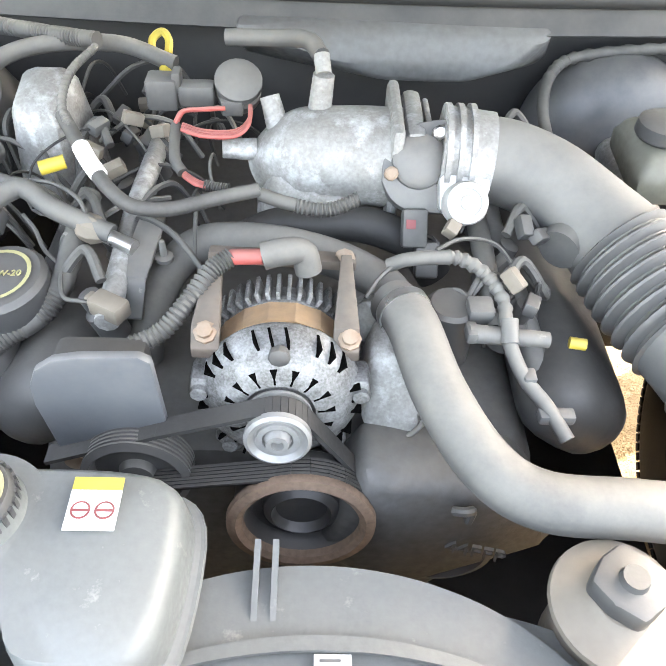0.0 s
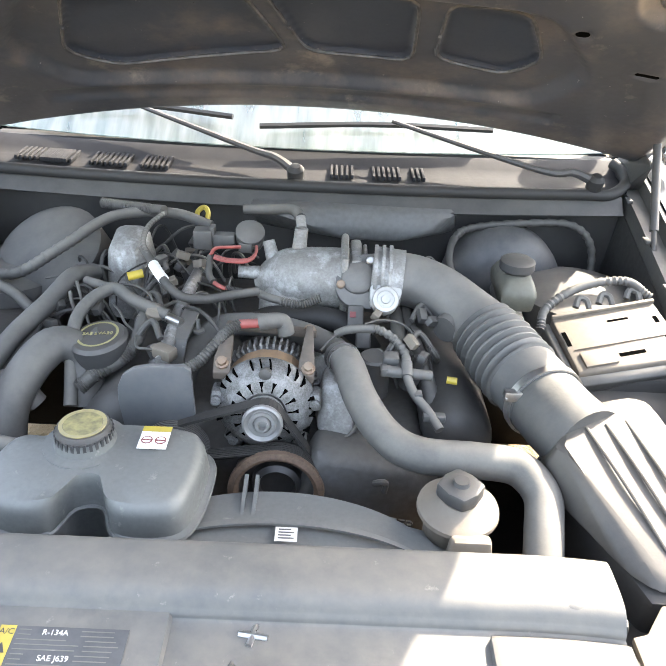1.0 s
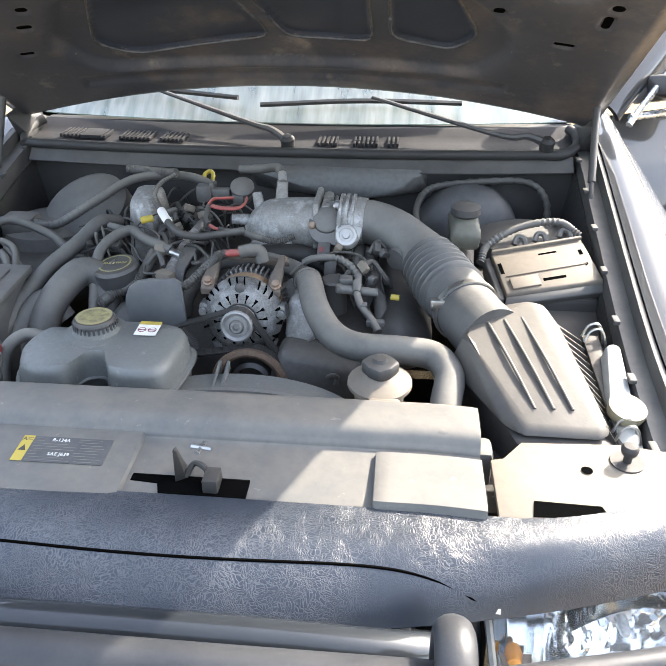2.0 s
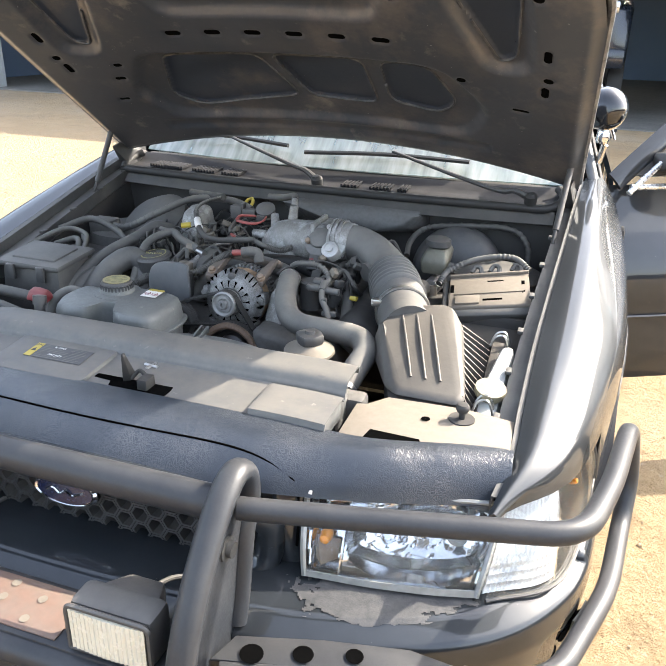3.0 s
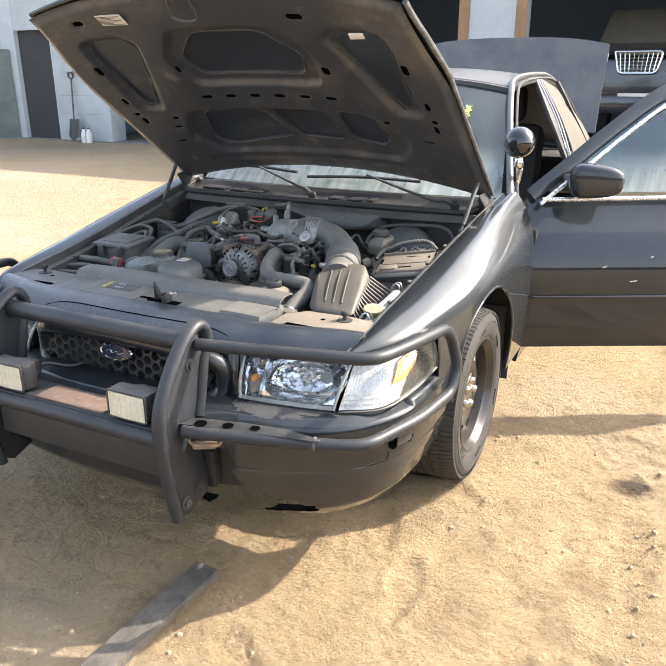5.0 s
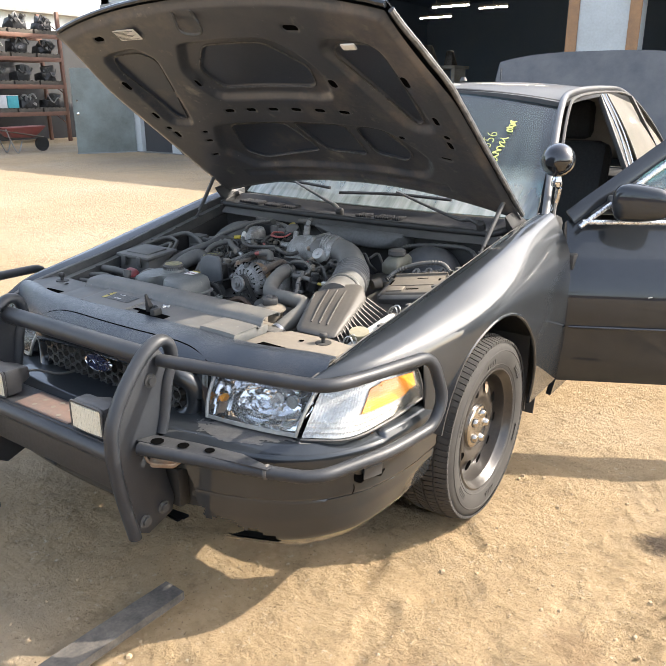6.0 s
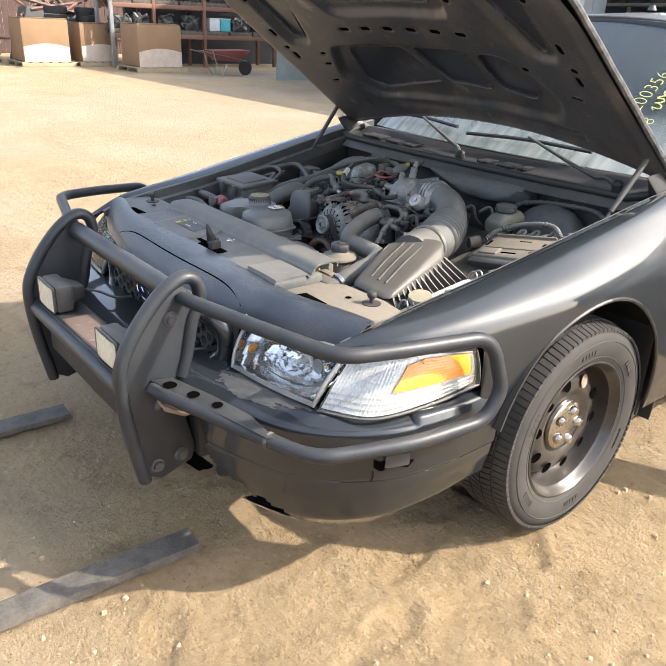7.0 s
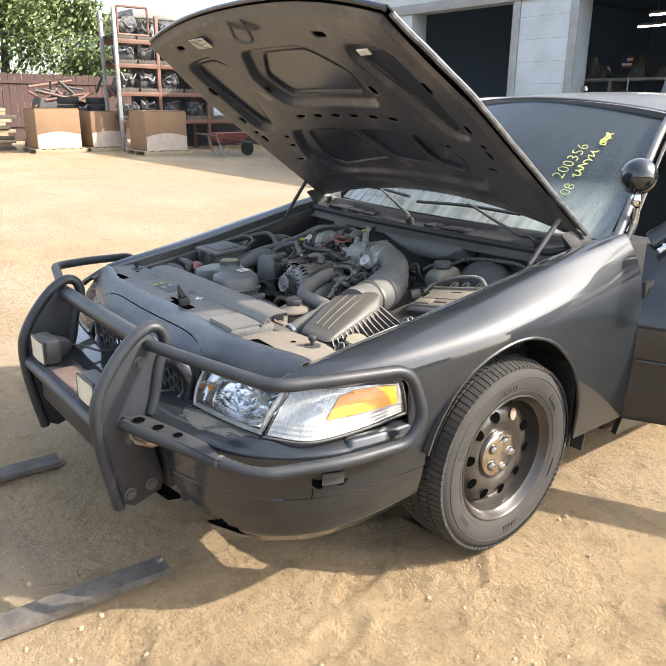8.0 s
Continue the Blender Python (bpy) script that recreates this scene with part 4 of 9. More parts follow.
# push bar
push = part("push_bar", tube(bmesh.new(), [(-0.335, 0.125, 0.748), (-0.12, 0.122, 0.750), (0.12, 0.122, 0.750), (0.335, 0.125, 0.748)], 0.0255, 18), BAR, car, "black steel push bar with worn powder coat")
POST = [(-0.006, 0.285), (-0.028, 0.394), (-0.043, 0.489), (-0.047, 0.579), (-0.033, 0.636), (0.005, 0.70), (0.058, 0.761), (0.102, 0.792), (0.133, 0.798), (0.157, 0.78), (0.163, 0.74)]
for s in (1, -1):
    x = s * 0.34
    rim = [(x, y + 0.012, z - 0.004) for y, z in POST] + [(x, 0.152, 0.682), (x, 0.135, 0.60), (x, 0.118, 0.545)]
    bm = tube(bmesh.new(), rim, 0.0165, 14, count=70)
    bm.transform(Matrix.Translation((x, 0, 0)) @ Matrix.Diagonal((1.25, 1, 1, 1)) @ Matrix.Translation((-x, 0, 0)))
    post = part("post", bm, BAR, push)
    plate = [(0.0, 0.30), (-0.02, 0.42), (-0.035, 0.56), (-0.02, 0.64), (0.06, 0.745), (0.13, 0.78), (0.16, 0.73), (0.15, 0.64), (0.125, 0.55), (0.115, 0.50), (0.125, 0.42), (0.145, 0.34), (0.135, 0.30), (0.05, 0.272)]
    bm = prism(bmesh.new(), plate, x - 0.004, x + 0.004, "yz", 0.0015)
    part("post_plate", bm, BAR, push)
    for yy, zz in ((0.097, 0.699), (0.105, 0.325), (0.04, 0.315)):
        bm = lathe(bmesh.new(), [(0.019, 0), (0.019, 0.003), (0.012, 0.004), (0.012, 0.012), (0.0001, 0.012)], (x + s * 0.004, yy, zz), (s, 0, 0), 12, False)
        part("bolt", bm, IRON, push)
    # wrap-around tube, in one run
    run = [(s * 0.35, 0.125, 0.748), (s * 0.55, 0.172, 0.746), (s * 0.805, 0.235, 0.745), (s * 0.845, 0.38, 0.742), (s * 0.882, 0.60, 0.732), (s * 0.905, 0.635, 0.60), (s * 0.90, 0.59, 0.532), (s * 0.875, 0.40, 0.528), (s * 0.80, 0.19, 0.524), (s * 0.68, 0.148, 0.524), (s * 0.36, 0.03, 0.540)]
    bm = tube(bmesh.new(), rounded(run, 0.055, 7), 0.0168, 16, straight=True)
    wrap = part("wrap_tube", bm, BAR, push)
    bm = lathe(bmesh.new(), [(0.0175, -0.005), (0.0195, -0.002), (0.0195, 0.002), (0.0175, 0.005)], (s * 0.683, 0.149, 0.524), (s * 0.95, 0.3, 0), 18)
    part("weld", bm, IRON, wrap)
    # step plate between post and wrap tube
    outline = [(0.345, 0.035), (0.62, 0.115), (0.695, 0.135), (0.70, 0.15), (0.60, 0.155), (0.48, 0.125), (0.36, 0.085)]
    tmp = prism(bmesh.new(), [(s * a, b) for a, b in outline], 0.5525, 0.5575, "xy", 0.001)
    tmp.transform(Matrix(((1, 0, 0, 0), (0, 1, 0, 0), (-s * 0.045, 0, 1, 0.015), (0, 0, 0, 1))))
    step_plate = part("step_plate", tmp, BAR, push)
    # black discs on the plate paint the shade in its holes
    for k, (hx, hy) in enumerate(((0.395, 0.062), (0.462, 0.088), (0.53, 0.112))):
        bm = lathe(bmesh.new(), [(0.0001, 0.0), (0.017 - 0.002 * k, 0.0)], (s * hx, hy, 0.5755 - 0.045 * hx), (s * 0.045, 0, 1), 20, False)
        part("hole", bm, HOLE_BLACK, step_plate)
    # work lamp
    cx = s * 0.222
    bm = box(bmesh.new(), (cx - 0.066, -0.012, 0.562), (cx + 0.066, 0.04, 0.643), 0.012)
    hull(bm, [(cx - 0.05, 0.035, 0.575), (cx + 0.05, 0.035, 0.575), (cx - 0.05, 0.035, 0.635), (cx + 0.05, 0.035, 0.635), (cx - 0.028, 0.085, 0.585), (cx + 0.028, 0.085, 0.585), (cx - 0.028, 0.085, 0.62), (cx + 0.028, 0.085, 0.62)], 0.006)
    work = part("work_lamp", bm, FLAT_BLACK, push, "square work lamp with a cream lens")
    bm = sheet(bmesh.new(), lambda u, v: (cx + u, -0.018 - 0.004 * math.cos(u / 0.06 * 1.4) + 0.0008 * math.sin(u * 900), 0.602 + v), steps(-0.058, 0.058, 60), steps(-0.034, 0.034, 6), 0.004)
    part("lamp_lens", bm, FOGLENS, work, "ribbed cream lens")
    bm = tube(bmesh.new(), rounded([(cx - 0.064, -0.016, 0.565), (cx + 0.064, -0.016, 0.565), (cx + 0.064, -0.016, 0.64), (cx - 0.064, -0.016, 0.64), (cx - 0.064, -0.016, 0.565)], 0.012), 0.004, 6, straight=True)
    part("bezel", bm, FLAT_BLACK, work)
    bm = tube(bmesh.new(), [(cx, 0.08, 0.60), (cx + 0.02, 0.12, 0.595), (cx + 0.06, 0.16, 0.58), (cx + 0.07, 0.21, 0.575)], 0.004, 8)
    part("cable", bm, WIRE, work)
bm = box(bmesh.new(), (-0.335, -0.02, 0.545), (0.335, 0.085, 0.556), 0.003)
tube(bm, [(-0.335, -0.02, 0.530), (0.335, -0.02, 0.530)], 0.022, 14, count=3)
part("cross_plate", bm, BAR, push)
bm = box(bmesh.new(), (-0.125, -0.012, 0.5565), (0.125, 0.075, 0.559), 0.001)
bare = part("bare_plate", bm, PRIMER, push, "rusty bare plate with bolt holes")
for hx, hy in ((-0.06, 0.045), (0.0, 0.03), (0.06, 0.045), (-0.06, 0.01), (0.06, 0.005), (0.0, 0.06)):
    part("bolt_hole", lathe(bmesh.new(), [(0.0001, 0), (0.0075, 0)], (hx, hy, 0.5605), (0, 0, 1), 14, False), BEIGE, bare)
bm = box(bmesh.new(), (-0.30, 0.0, 0.40), (0.30, 0.05, 0.53), 0.01)
part("bar_mount", bm, DARK, push)

# wheels
def wheel(s, cy, steer=0.0):
    c = Vector((s * 0.768, cy, 0.323))
    m = Matrix.Translation(c) @ Matrix.Rotation(radians(steer), 4, 'Z') @ Matrix.Rotation(radians(90 * s), 4, 'Y') @ Matrix.Scale(0.908, 4)
    prof = [(0.225, -0.10), (0.262, -0.112), (0.305, -0.115), (0.330, -0.105), (0.341, -0.085), (0.3445, -0.05), (0.3455, 0.0), (0.3445, 0.05), (0.341, 0.085), (0.330, 0.105), (0.305, 0.116), (0.285, 0.1175), (0.262, 0.113), (0.232, 0.104), (0.222, 0.096)]
    bm = lathe(bmesh.new(), prof, (0, 0, 0), (0, 0, 1), 72, False)
    bm.transform(m)
    w = part("wheel", bm, TYRE, car, "dusty tyre on a black steel wheel", 50)
    # tread blocks
    bm = bmesh.new()
    for k in range(100):
        a = 2 * math.pi * k / 100
        for h0, h1, turn in ((-0.110, -0.068, 0.012), (-0.060, -0.024, -0.02), (-0.018, 0.018, 0.02), (0.024, 0.060, -0.02), (0.068, 0.110, 0.012)):
            tmp = []
            for h, shift in ((h0, -turn), (h1, turn)):
                r = 0.3515 - (0.014 if abs(h) > 0.1 else 0.0035 if abs(h) > 0.06 else 0)
                for da in (-0.0255, 0.0255):
                    tmp.append((r, a + da + shift * (0.6 if h0 > 0 else 1), h))
                    tmp.append((r - 0.010, a + da + shift * (0.6 if h0 > 0 else 1), h))
            q = [bm.verts.new((r * math.cos(b), r * math.sin(b), h)) for r, b, h in tmp]
            for f in ((0, 2, 6, 4), (0, 1, 3, 2), (4, 6, 7, 5), (0, 4, 5, 1), (2, 3, 7, 6)):
                bm.faces.new([q[i] for i in f])
    bm.transform(m)
    tread = part("tread", bm, TYRE, w)
    # raised sidewall rings
    bm = bmesh.new()
    for r in (0.300, 0.247):
        lathe(bm, [(r - 0.002, 0.1165 if r > 0.28 else 0.108), (r, 0.1185 if r > 0.28 else 0.110), (r + 0.002, 0.1165 if r > 0.28 else 0.108)], (0, 0, 0), (0, 0, 1), 64, False)
    for k in range(6):
        for q in range(5):
            a = math.pi * 2 * (k / 6) + q * 0.055
            box(bm, (0.264, -0.005, 0.1125), (0.282, 0.005, 0.1178), 0, Matrix.Rotation(a, 4, 'Z'))
    bm.transform(m)
    part("sidewall_relief", bm, TYRE, w)
    rim = [(0.228, 0.10), (0.232, 0.106), (0.226, 0.108), (0.219, 0.10), (0.214, 0.088), (0.205, 0.080), (0.200, 0.050), (0.197, 0.030), (0.187, 0.020), (0.178, 0.032), (0.168, 0.046), (0.150, 0.056), (0.128, 0.062), (0.112, 0.061), (0.100, 0.054), (0.09, 0.050), (0.0001, 0.050)]
    tmp = bmesh.new()
    lathe(tmp, rim, (0, 0, 0), (0, 0, 1), 80, False)
    tmp.transform(m)
    r = part("rim", tmp, material("black_steel_wheel", (0.018, 0.0175, 0.018), 0.36, 0.2, (0.05, 0.042, 0.035), scale=9, dust=0.04, coat=0.4, coat_rough=0.15) if "black_steel_wheel" not in bpy.data.materials else bpy.data.materials["black_steel_wheel"], w, "black steel rim")
    # flat discs for the vent holes: black painted as shade, one rusty
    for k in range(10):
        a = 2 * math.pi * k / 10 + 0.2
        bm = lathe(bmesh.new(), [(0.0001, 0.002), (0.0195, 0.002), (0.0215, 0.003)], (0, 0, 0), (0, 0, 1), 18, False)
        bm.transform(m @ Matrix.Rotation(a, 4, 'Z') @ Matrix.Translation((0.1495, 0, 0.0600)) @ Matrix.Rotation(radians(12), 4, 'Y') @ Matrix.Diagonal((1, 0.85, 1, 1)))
        part("vent_hole_disc", bm, HOLE_BLACK if k != 4 else RUSTY, r)
    cap = lathe(bmesh.new(), [(0.085, 0.052), (0.083, 0.062), (0.078, 0.066), (0.060, 0.068), (0.035, 0.074), (0.0001, 0.075)], (0, 0, 0), (0, 0, 1), 40, False)
    cap.transform(m)
    cap = part("hub_cap", cap, material("worn_chrome_cap", (0.6, 0.58, 0.54), 0.16, 0.95, (0.36, 0.31, 0.25), scale=25) if "worn_chrome_cap" not in bpy.data.materials else bpy.data.materials["worn_chrome_cap"], w, "worn chrome centre cap")
    for k in range(5):
        a = 2 * math.pi * k / 5 + 0.3
        bm = lathe(bmesh.new(), [(0.019, 0.0), (0.018, 0.010), (0.011, 0.020), (0.0001, 0.022)], (0, 0, 0), (0, 0, 1), 14, False)
        bm.transform(m @ Matrix.Rotation(a, 4, 'Z') @ Matrix.Translation((0.052, 0, 0.064)))
        part("lug_nut", bm, bpy.data.materials["worn_chrome_cap"], cap)
    bm = lathe(bmesh.new(), [(0.15, -0.02), (0.15, 0.0), (0.06, 0.01), (0.0001, 0.01)], (0, 0, 0), (0, 0, 1), 30)
    bm.transform(m)
    part("brake_disc", bm, RUSTY, w)
    return w


for s in (1, -1):
    wheel(s, 1.065)
    wheel(s, 3.98)

# body behind the front wheels: sill, doors, quarter panels
def side_x(y, z):
    base = 0.912 - 0.02 * ease((y - 4.2) / 1.0)
    return base - 0.10 * ease((z - 0.66) / 0.34) ** 1.2 - 0.04 * ease((0.42 - z) / 0.25)


for s in (1, -1):
    bm = sheet(bmesh.new(), lambda y, z: (s * (side_x(y, z) - 0.015), y, z), steps(1.70, 3.0, 14), steps(0.22, 0.36, 4), 0.02)
    part("sill", bm, PAINT, car)

    def belt(y):
        return 0.955 + 0.02 * ease((y - 2.5) / 1.5)
    if s < 0:
        bm = sheet(bmesh.new(), lambda y, v: (s * side_x(y, 0.33 + (belt(y) - 0.33) * v), y, 0.33 + (belt(y) - 0.33) * v), steps(1.69, 2.76, 14), steps(0, 1, 10), 0.02)
        part("front_door", bm, PAINT, car, "closed black front door")
    bm = sheet(bmesh.new(), lambda y, v: (s * side_x(y, 0.33 + (belt(y) - 0.33) * v), y, 0.33 + (belt(y) - 0.33) * v), steps(2.775, 3.62, 14), steps(0, 1, 10), 0.02)
    part("rear_door", bm, PAINT, car, "closed black rear door")

    def quarter_low(y):
        arch = 0.38 ** 2 - (y - 3.98) ** 2
        return 0.335 + math.sqrt(arch) if arch > 0 else 0.30
    bm = sheet(bmesh.new(), lambda y, v: (s * side_x(y, quarter_low(y) + (0.985 - quarter_low(y)) * v), y, quarter_low(y) + (0.985 - quarter_low(y)) * v), sorted(steps(3.63, 5.25, 40) + [3.602, 3.604, 4.358, 4.36]), steps(0, 1, 10), 0.015)
    part("quarter_panel", bm, PAINT, car)
    # pillars and roof rail
    rail = spline([(s * 0.785, 1.66, 0.95), (s * 0.71, 1.90, 1.135), (s * 0.635, 2.17, 1.335), (s * 0.605, 2.38, 1.395), (s * 0.60, 2.85, 1.415), (s * 0.605, 3.25, 1.395), (s * 0.65, 3.60, 1.26), (s * 0.74, 4.0, 1.0)], 60)
    bm = tube(bmesh.new(), rail, 0.0155, 10, straight=True)
    part("roof_rail", bm, DUSTPAINT, car)
    bm = tube(bmesh.new(), [p + np.array([s * 0.028, 0.012, -0.016]) for p in rail], 0.007, 6, straight=True)
    part("drip_trim", bm, FLAT_BLACK, car, "black window trim")
    bm = hull(bmesh.new(), [(s * 0.86, 2.68, 0.95), (s * 0.86, 2.82, 0.95), (s * 0.83, 2.68, 0.95), (s * 0.83, 2.82, 0.95), (s * 0.625, 2.74, 1.40), (s * 0.625, 2.84, 1.40), (s * 0.60, 2.74, 1.40), (s * 0.60, 2.84, 1.40)], 0.006)
    part("centre_pillar", bm, FLAT_BLACK, car)
    for k in (0, 1):
        bm = tube(bmesh.new(), [(s * 0.868, 2.66 + 0.075 * k, 0.95), (s * 0.76, 2.68 + 0.075 * k, 1.2), (s * 0.64, 2.72 + 0.06 * k, 1.39)], 0.0045, 6)
        part("pillar_trim", bm, CHROME, car, "chrome strip on the door pillar")
    bm = sheet(bmesh.new(), lambda u, v: (s * (0.862 - 0.235 * v + 0.02 * math.sin(math.pi * v)), 2.84 + (3.60 - 2.84) * u - 0.26 * v * u, 0.965 + 0.435 * v - 0.06 * u * v), steps(0, 1, 12), steps(0, 1, 10), 0.005)
    win = part("rear_window_pane", bm, TINT, car, "dust-covered dark rear door glass")
    bm = tube(bmesh.new(), [(s * 0.872, 2.84, 0.965), (s * 0.875, 3.25, 0.97), (s * 0.865, 3.62, 0.975)], 0.008, 6)
    part("belt_trim", bm, FLAT_BLACK, car)
    bm = hull(bmesh.new(), [(s * 0.87, 3.40, 0.97), (s * 0.87, 3.43, 0.97), (s * 0.66, 3.20, 1.38), (s * 0.66, 3.23, 1.38), (s * 0.85, 3.40, 0.97), (s * 0.64, 3.2, 1.38)])
    part("division_bar", bm, FLAT_BLACK, car)

# roof and glass
def roof(u, v):
    x = -0.63 + 1.26 * u
    q = (abs(x) / 0.63) ** 2.4
    y0, y1 = 2.16 + 0.05 * q, 3.42 - 0.06 * q
    y = y0 + (y1 - y0) * v
    return (x, y, 1.462 - 0.055 * q - 0.055 * (1 - v) ** 3 - 0.055 * v ** 4)


bm = sheet(bmesh.new(), roof, steps(0, 1, 30), steps(0, 1, 24), 0.02)
roof_part = part("roof", bm, DUSTPAINT, car, "dusty black roof", 60)
bm = rod(bmesh.new(), (-0.05, 2.62, 1.455), (-0.05, 2.62, 1.475), 0.02, 0.012)
part("antenna_base", bm, FLAT_BLACK, roof_part)
bm = rod(bmesh.new(), (0.10, 2.75, 1.455), (0.10, 2.75, 1.52), 0.004, 0.003)
part("antenna", bm, FLAT_BLACK, roof_part)


def screen(u, v):
    x0, x1 = 0.745, 0.615
    half = x0 + (x1 - x0) * v
    x = -half + 2 * half * u
    q = (abs(x) / half) ** 2
    y = 1.545 + 0.13 * q * (1 - 0.5 * v) + (2.175 - 1.545) * v
    z = 0.945 + (1.408 - 0.945) * v - 0.045 * q * v - 0.012 * q + 0.03 * math.sin(math.pi * v)
    return (x, y, z)


bm = sheet(bmesh.new(), screen, steps(0, 1, 30), steps(0, 1, 20), 0.004)
ws = part("windscreen", bm, GLASS, car, "dusty windscreen with yellow paint-marker writing", 60)
ws.visible_shadow = False
bm = tube(bmesh.new(), [screen(u, 1.0) for u in steps(0.01, 0.99, 20)], 0.012, 8, straight=True)
part("screen_seal", bm, RUBBER, car)
bm = sheet(bmesh.new(), lambda u, v: (lambda p: (p[0] * 0.99, p[1], p[2]))((-0.60 + 1.2 * u + 0.0, 3.42 + 0.62 * v, 1.40 - 0.40 * v - 0.03 * (2 * u - 1) ** 2)), steps(0, 1, 16), steps(0, 1, 8), 0.005)
part("rear_screen", bm, TINT, car)


def on_screen(u, v, lift=0.004):
    p, pu, pv = Vector(screen(u, v)), Vector(screen(u + 0.01, v)), Vector(screen(u, v + 0.01))
    ex, ey = (pu - p).normalized(), (pv - p).normalized()
    ez = ex.cross(ey).normalized()
    ey = ez.cross(ex)
    return Matrix.Translation(p + ez * lift) @ Matrix((ex, ey, ez)).transposed().to_4x4()


CHALK = material("yellow_paint_marker", (0.75, 0.78, 0.25), 0.6)
words("marker_number", "200356", 0.070, on_screen(0.812, 0.46) @ Matrix.Rotation(radians(84), 4, 'Z'), CHALK, ws, thin=0.0022)
words("marker_year", "08", 0.062, on_screen(0.850, 0.265) @ Matrix.Rotation(radians(84), 4, 'Z'), CHALK, ws, thin=0.002)
bm = bmesh.new()
wm = on_screen(0.858, 0.52) @ Matrix.Rotation(radians(84), 4, 'Z')
for x0, x1, tall in ((-0.135, 0.03, 0.014), (0.065, 0.14, 0.013)):
    tube(bm, [wm @ Vector((x0 + (x1 - x0) * k / 40 + 0.006 * math.sin(k * 1.1), tall * math.sin(k * 0.9) - 0.004 * math.sin(k * 0.31), 0.001)) for k in range(41)], 0.0022, 5, straight=True)
part("marker_stroke", bm, CHALK, ws)

# cabin seen through the glass
bm = box(bmesh.new(), (-0.80, 1.72, 0.20), (0.80, 3.9, 0.32), 0.02)
part("cabin_floor", bm, INSIDE, car)
bm = hull(bmesh.new(), [(-0.74, 1.66, 0.70), (0.74, 1.66, 0.70), (-0.74, 1.70, 0.93), (0.74, 1.70, 0.93), (-0.74, 2.05, 0.90), (0.74, 2.05, 0.90), (-0.74, 2.0, 0.6), (0.74, 2.0, 0.6)], 0.03)
part("dashboard", bm, INSIDE, car)
for s in (1, -1):
    bm = box(bmesh.new(), (s * 0.40 - 0.26, 2.35, 0.42), (s * 0.40 + 0.26, 2.85, 0.60), 0.05)
    tmp = box(bmesh.new(), (-0.25, -0.08, 0.0), (0.25, 0.08, 0.62), 0.06)
    merge(bm, tmp, Matrix.Translation((s * 0.40, 2.84, 0.55)) @ Matrix.Rotation(radians(-14), 4, 'X'))
    tmp = box(bmesh.new(), (-0.13, -0.05, 0.0), (0.13, 0.05, 0.2), 0.04)
    merge(bm, tmp, Matrix.Translation((s * 0.40, 3.02, 1.16)))
    part("seat", bm, INSIDE, car, "dark cloth front seat")
bm = tube(bmesh.new(), [(0.40 + 0.185 * math.cos(a), 2.12 + 0.06 * math.sin(a), 0.93 + 0.175 * math.sin(a)) for a in [2 * math.pi * k / 32 for k in range(33)]], 0.014, 8, straight=True)
rod(bm, (0.40, 2.12, 0.93), (0.40, 1.95, 0.86), 0.04)
rod(bm, (0.22, 2.12, 0.93), (0.58, 2.12, 0.93), 0.016)
part("steering_wheel", bm, FLAT_BLACK, car)
bm = box(bmesh.new(), (-0.84, 3.4, 0.3), (0.84, 3.75, 0.95), 0.05)
part("rear_bench", bm, INSIDE, car)
bm = box(bmesh.new(), (-0.72, 1.62, 0.15), (0.72, 1.66, 0.93), 0.01)
part("bulkhead", bm, DARK, car)

# trunk, open
def lid(u, v):
    x = -0.74 + 1.48 * u
    q = (abs(x) / 0.74) ** 3
    return (x, 4.42 + 0.26 * v - 0.015 * math.sin(math.pi * v), 1.02 + (0.67 - 0.06 * q) * v)


bm = sheet(bmesh.new(), lid, steps(0, 1, 24), steps(0, 1, 14), 0.03)
trunk = part("trunk_lid", bm, DUSTPAINT, car, "open dust-covered trunk lid")
bm = box(bmesh.new(), (-0.86, 5.10, 0.25), (0.86, 5.30, 0.92), 0.05)
part("rear_bumper", bm, PAINT, car)
bm = box(bmesh.new(), (-0.85, 3.7, 0.28), (0.85, 5.2, 0.62), 0.03)
part("trunk_floor", bm, DARK, car)
bm = box(bmesh.new(), (-0.62, 4.0, 0.93), (0.62, 4.40, 0.985), 0.02)
part("trunk_deck", bm, PAINT, car)

# driver's door, standing open
DU, DN = Vector((0.885, 0.465, 0)).normalized(), Vector((0.465, -0.885, 0)).normalized()
DO = Vector((0.865, 1.715, 0))


def door_place(a, n, z):
    lean = 0.13 * ease((z - 0.62) / 0.34) ** 1.2 + 0.04 * ease((0.42 - z) / 0.25)
    return DO + DU * a + DN * (n + 0.055 - lean) + Vector((0, 0, z))


def door_belt(a):
    return 0.925 + 0.012 * a


bm = sheet(bmesh.new(), lambda a, v: door_place(a, 0.012 * math.sin(math.pi * v), 0.30 + (door_belt(a) - 0.30) * v), steps(0.0, 1.10, 22), steps(0, 1, 22), 0.05)
door = part("open_door", bm, PAINT, car, "black driver's door standing open", 50)
bm = tube(bmesh.new(), [door_place(a, 0.016, 0.535 - 0.0 * a) for a in steps(0.02, 1.08, 10)], 0.006, 6, straight=True)
part("body_crease", bm, PAINT, door)
rng = random.Random(9)
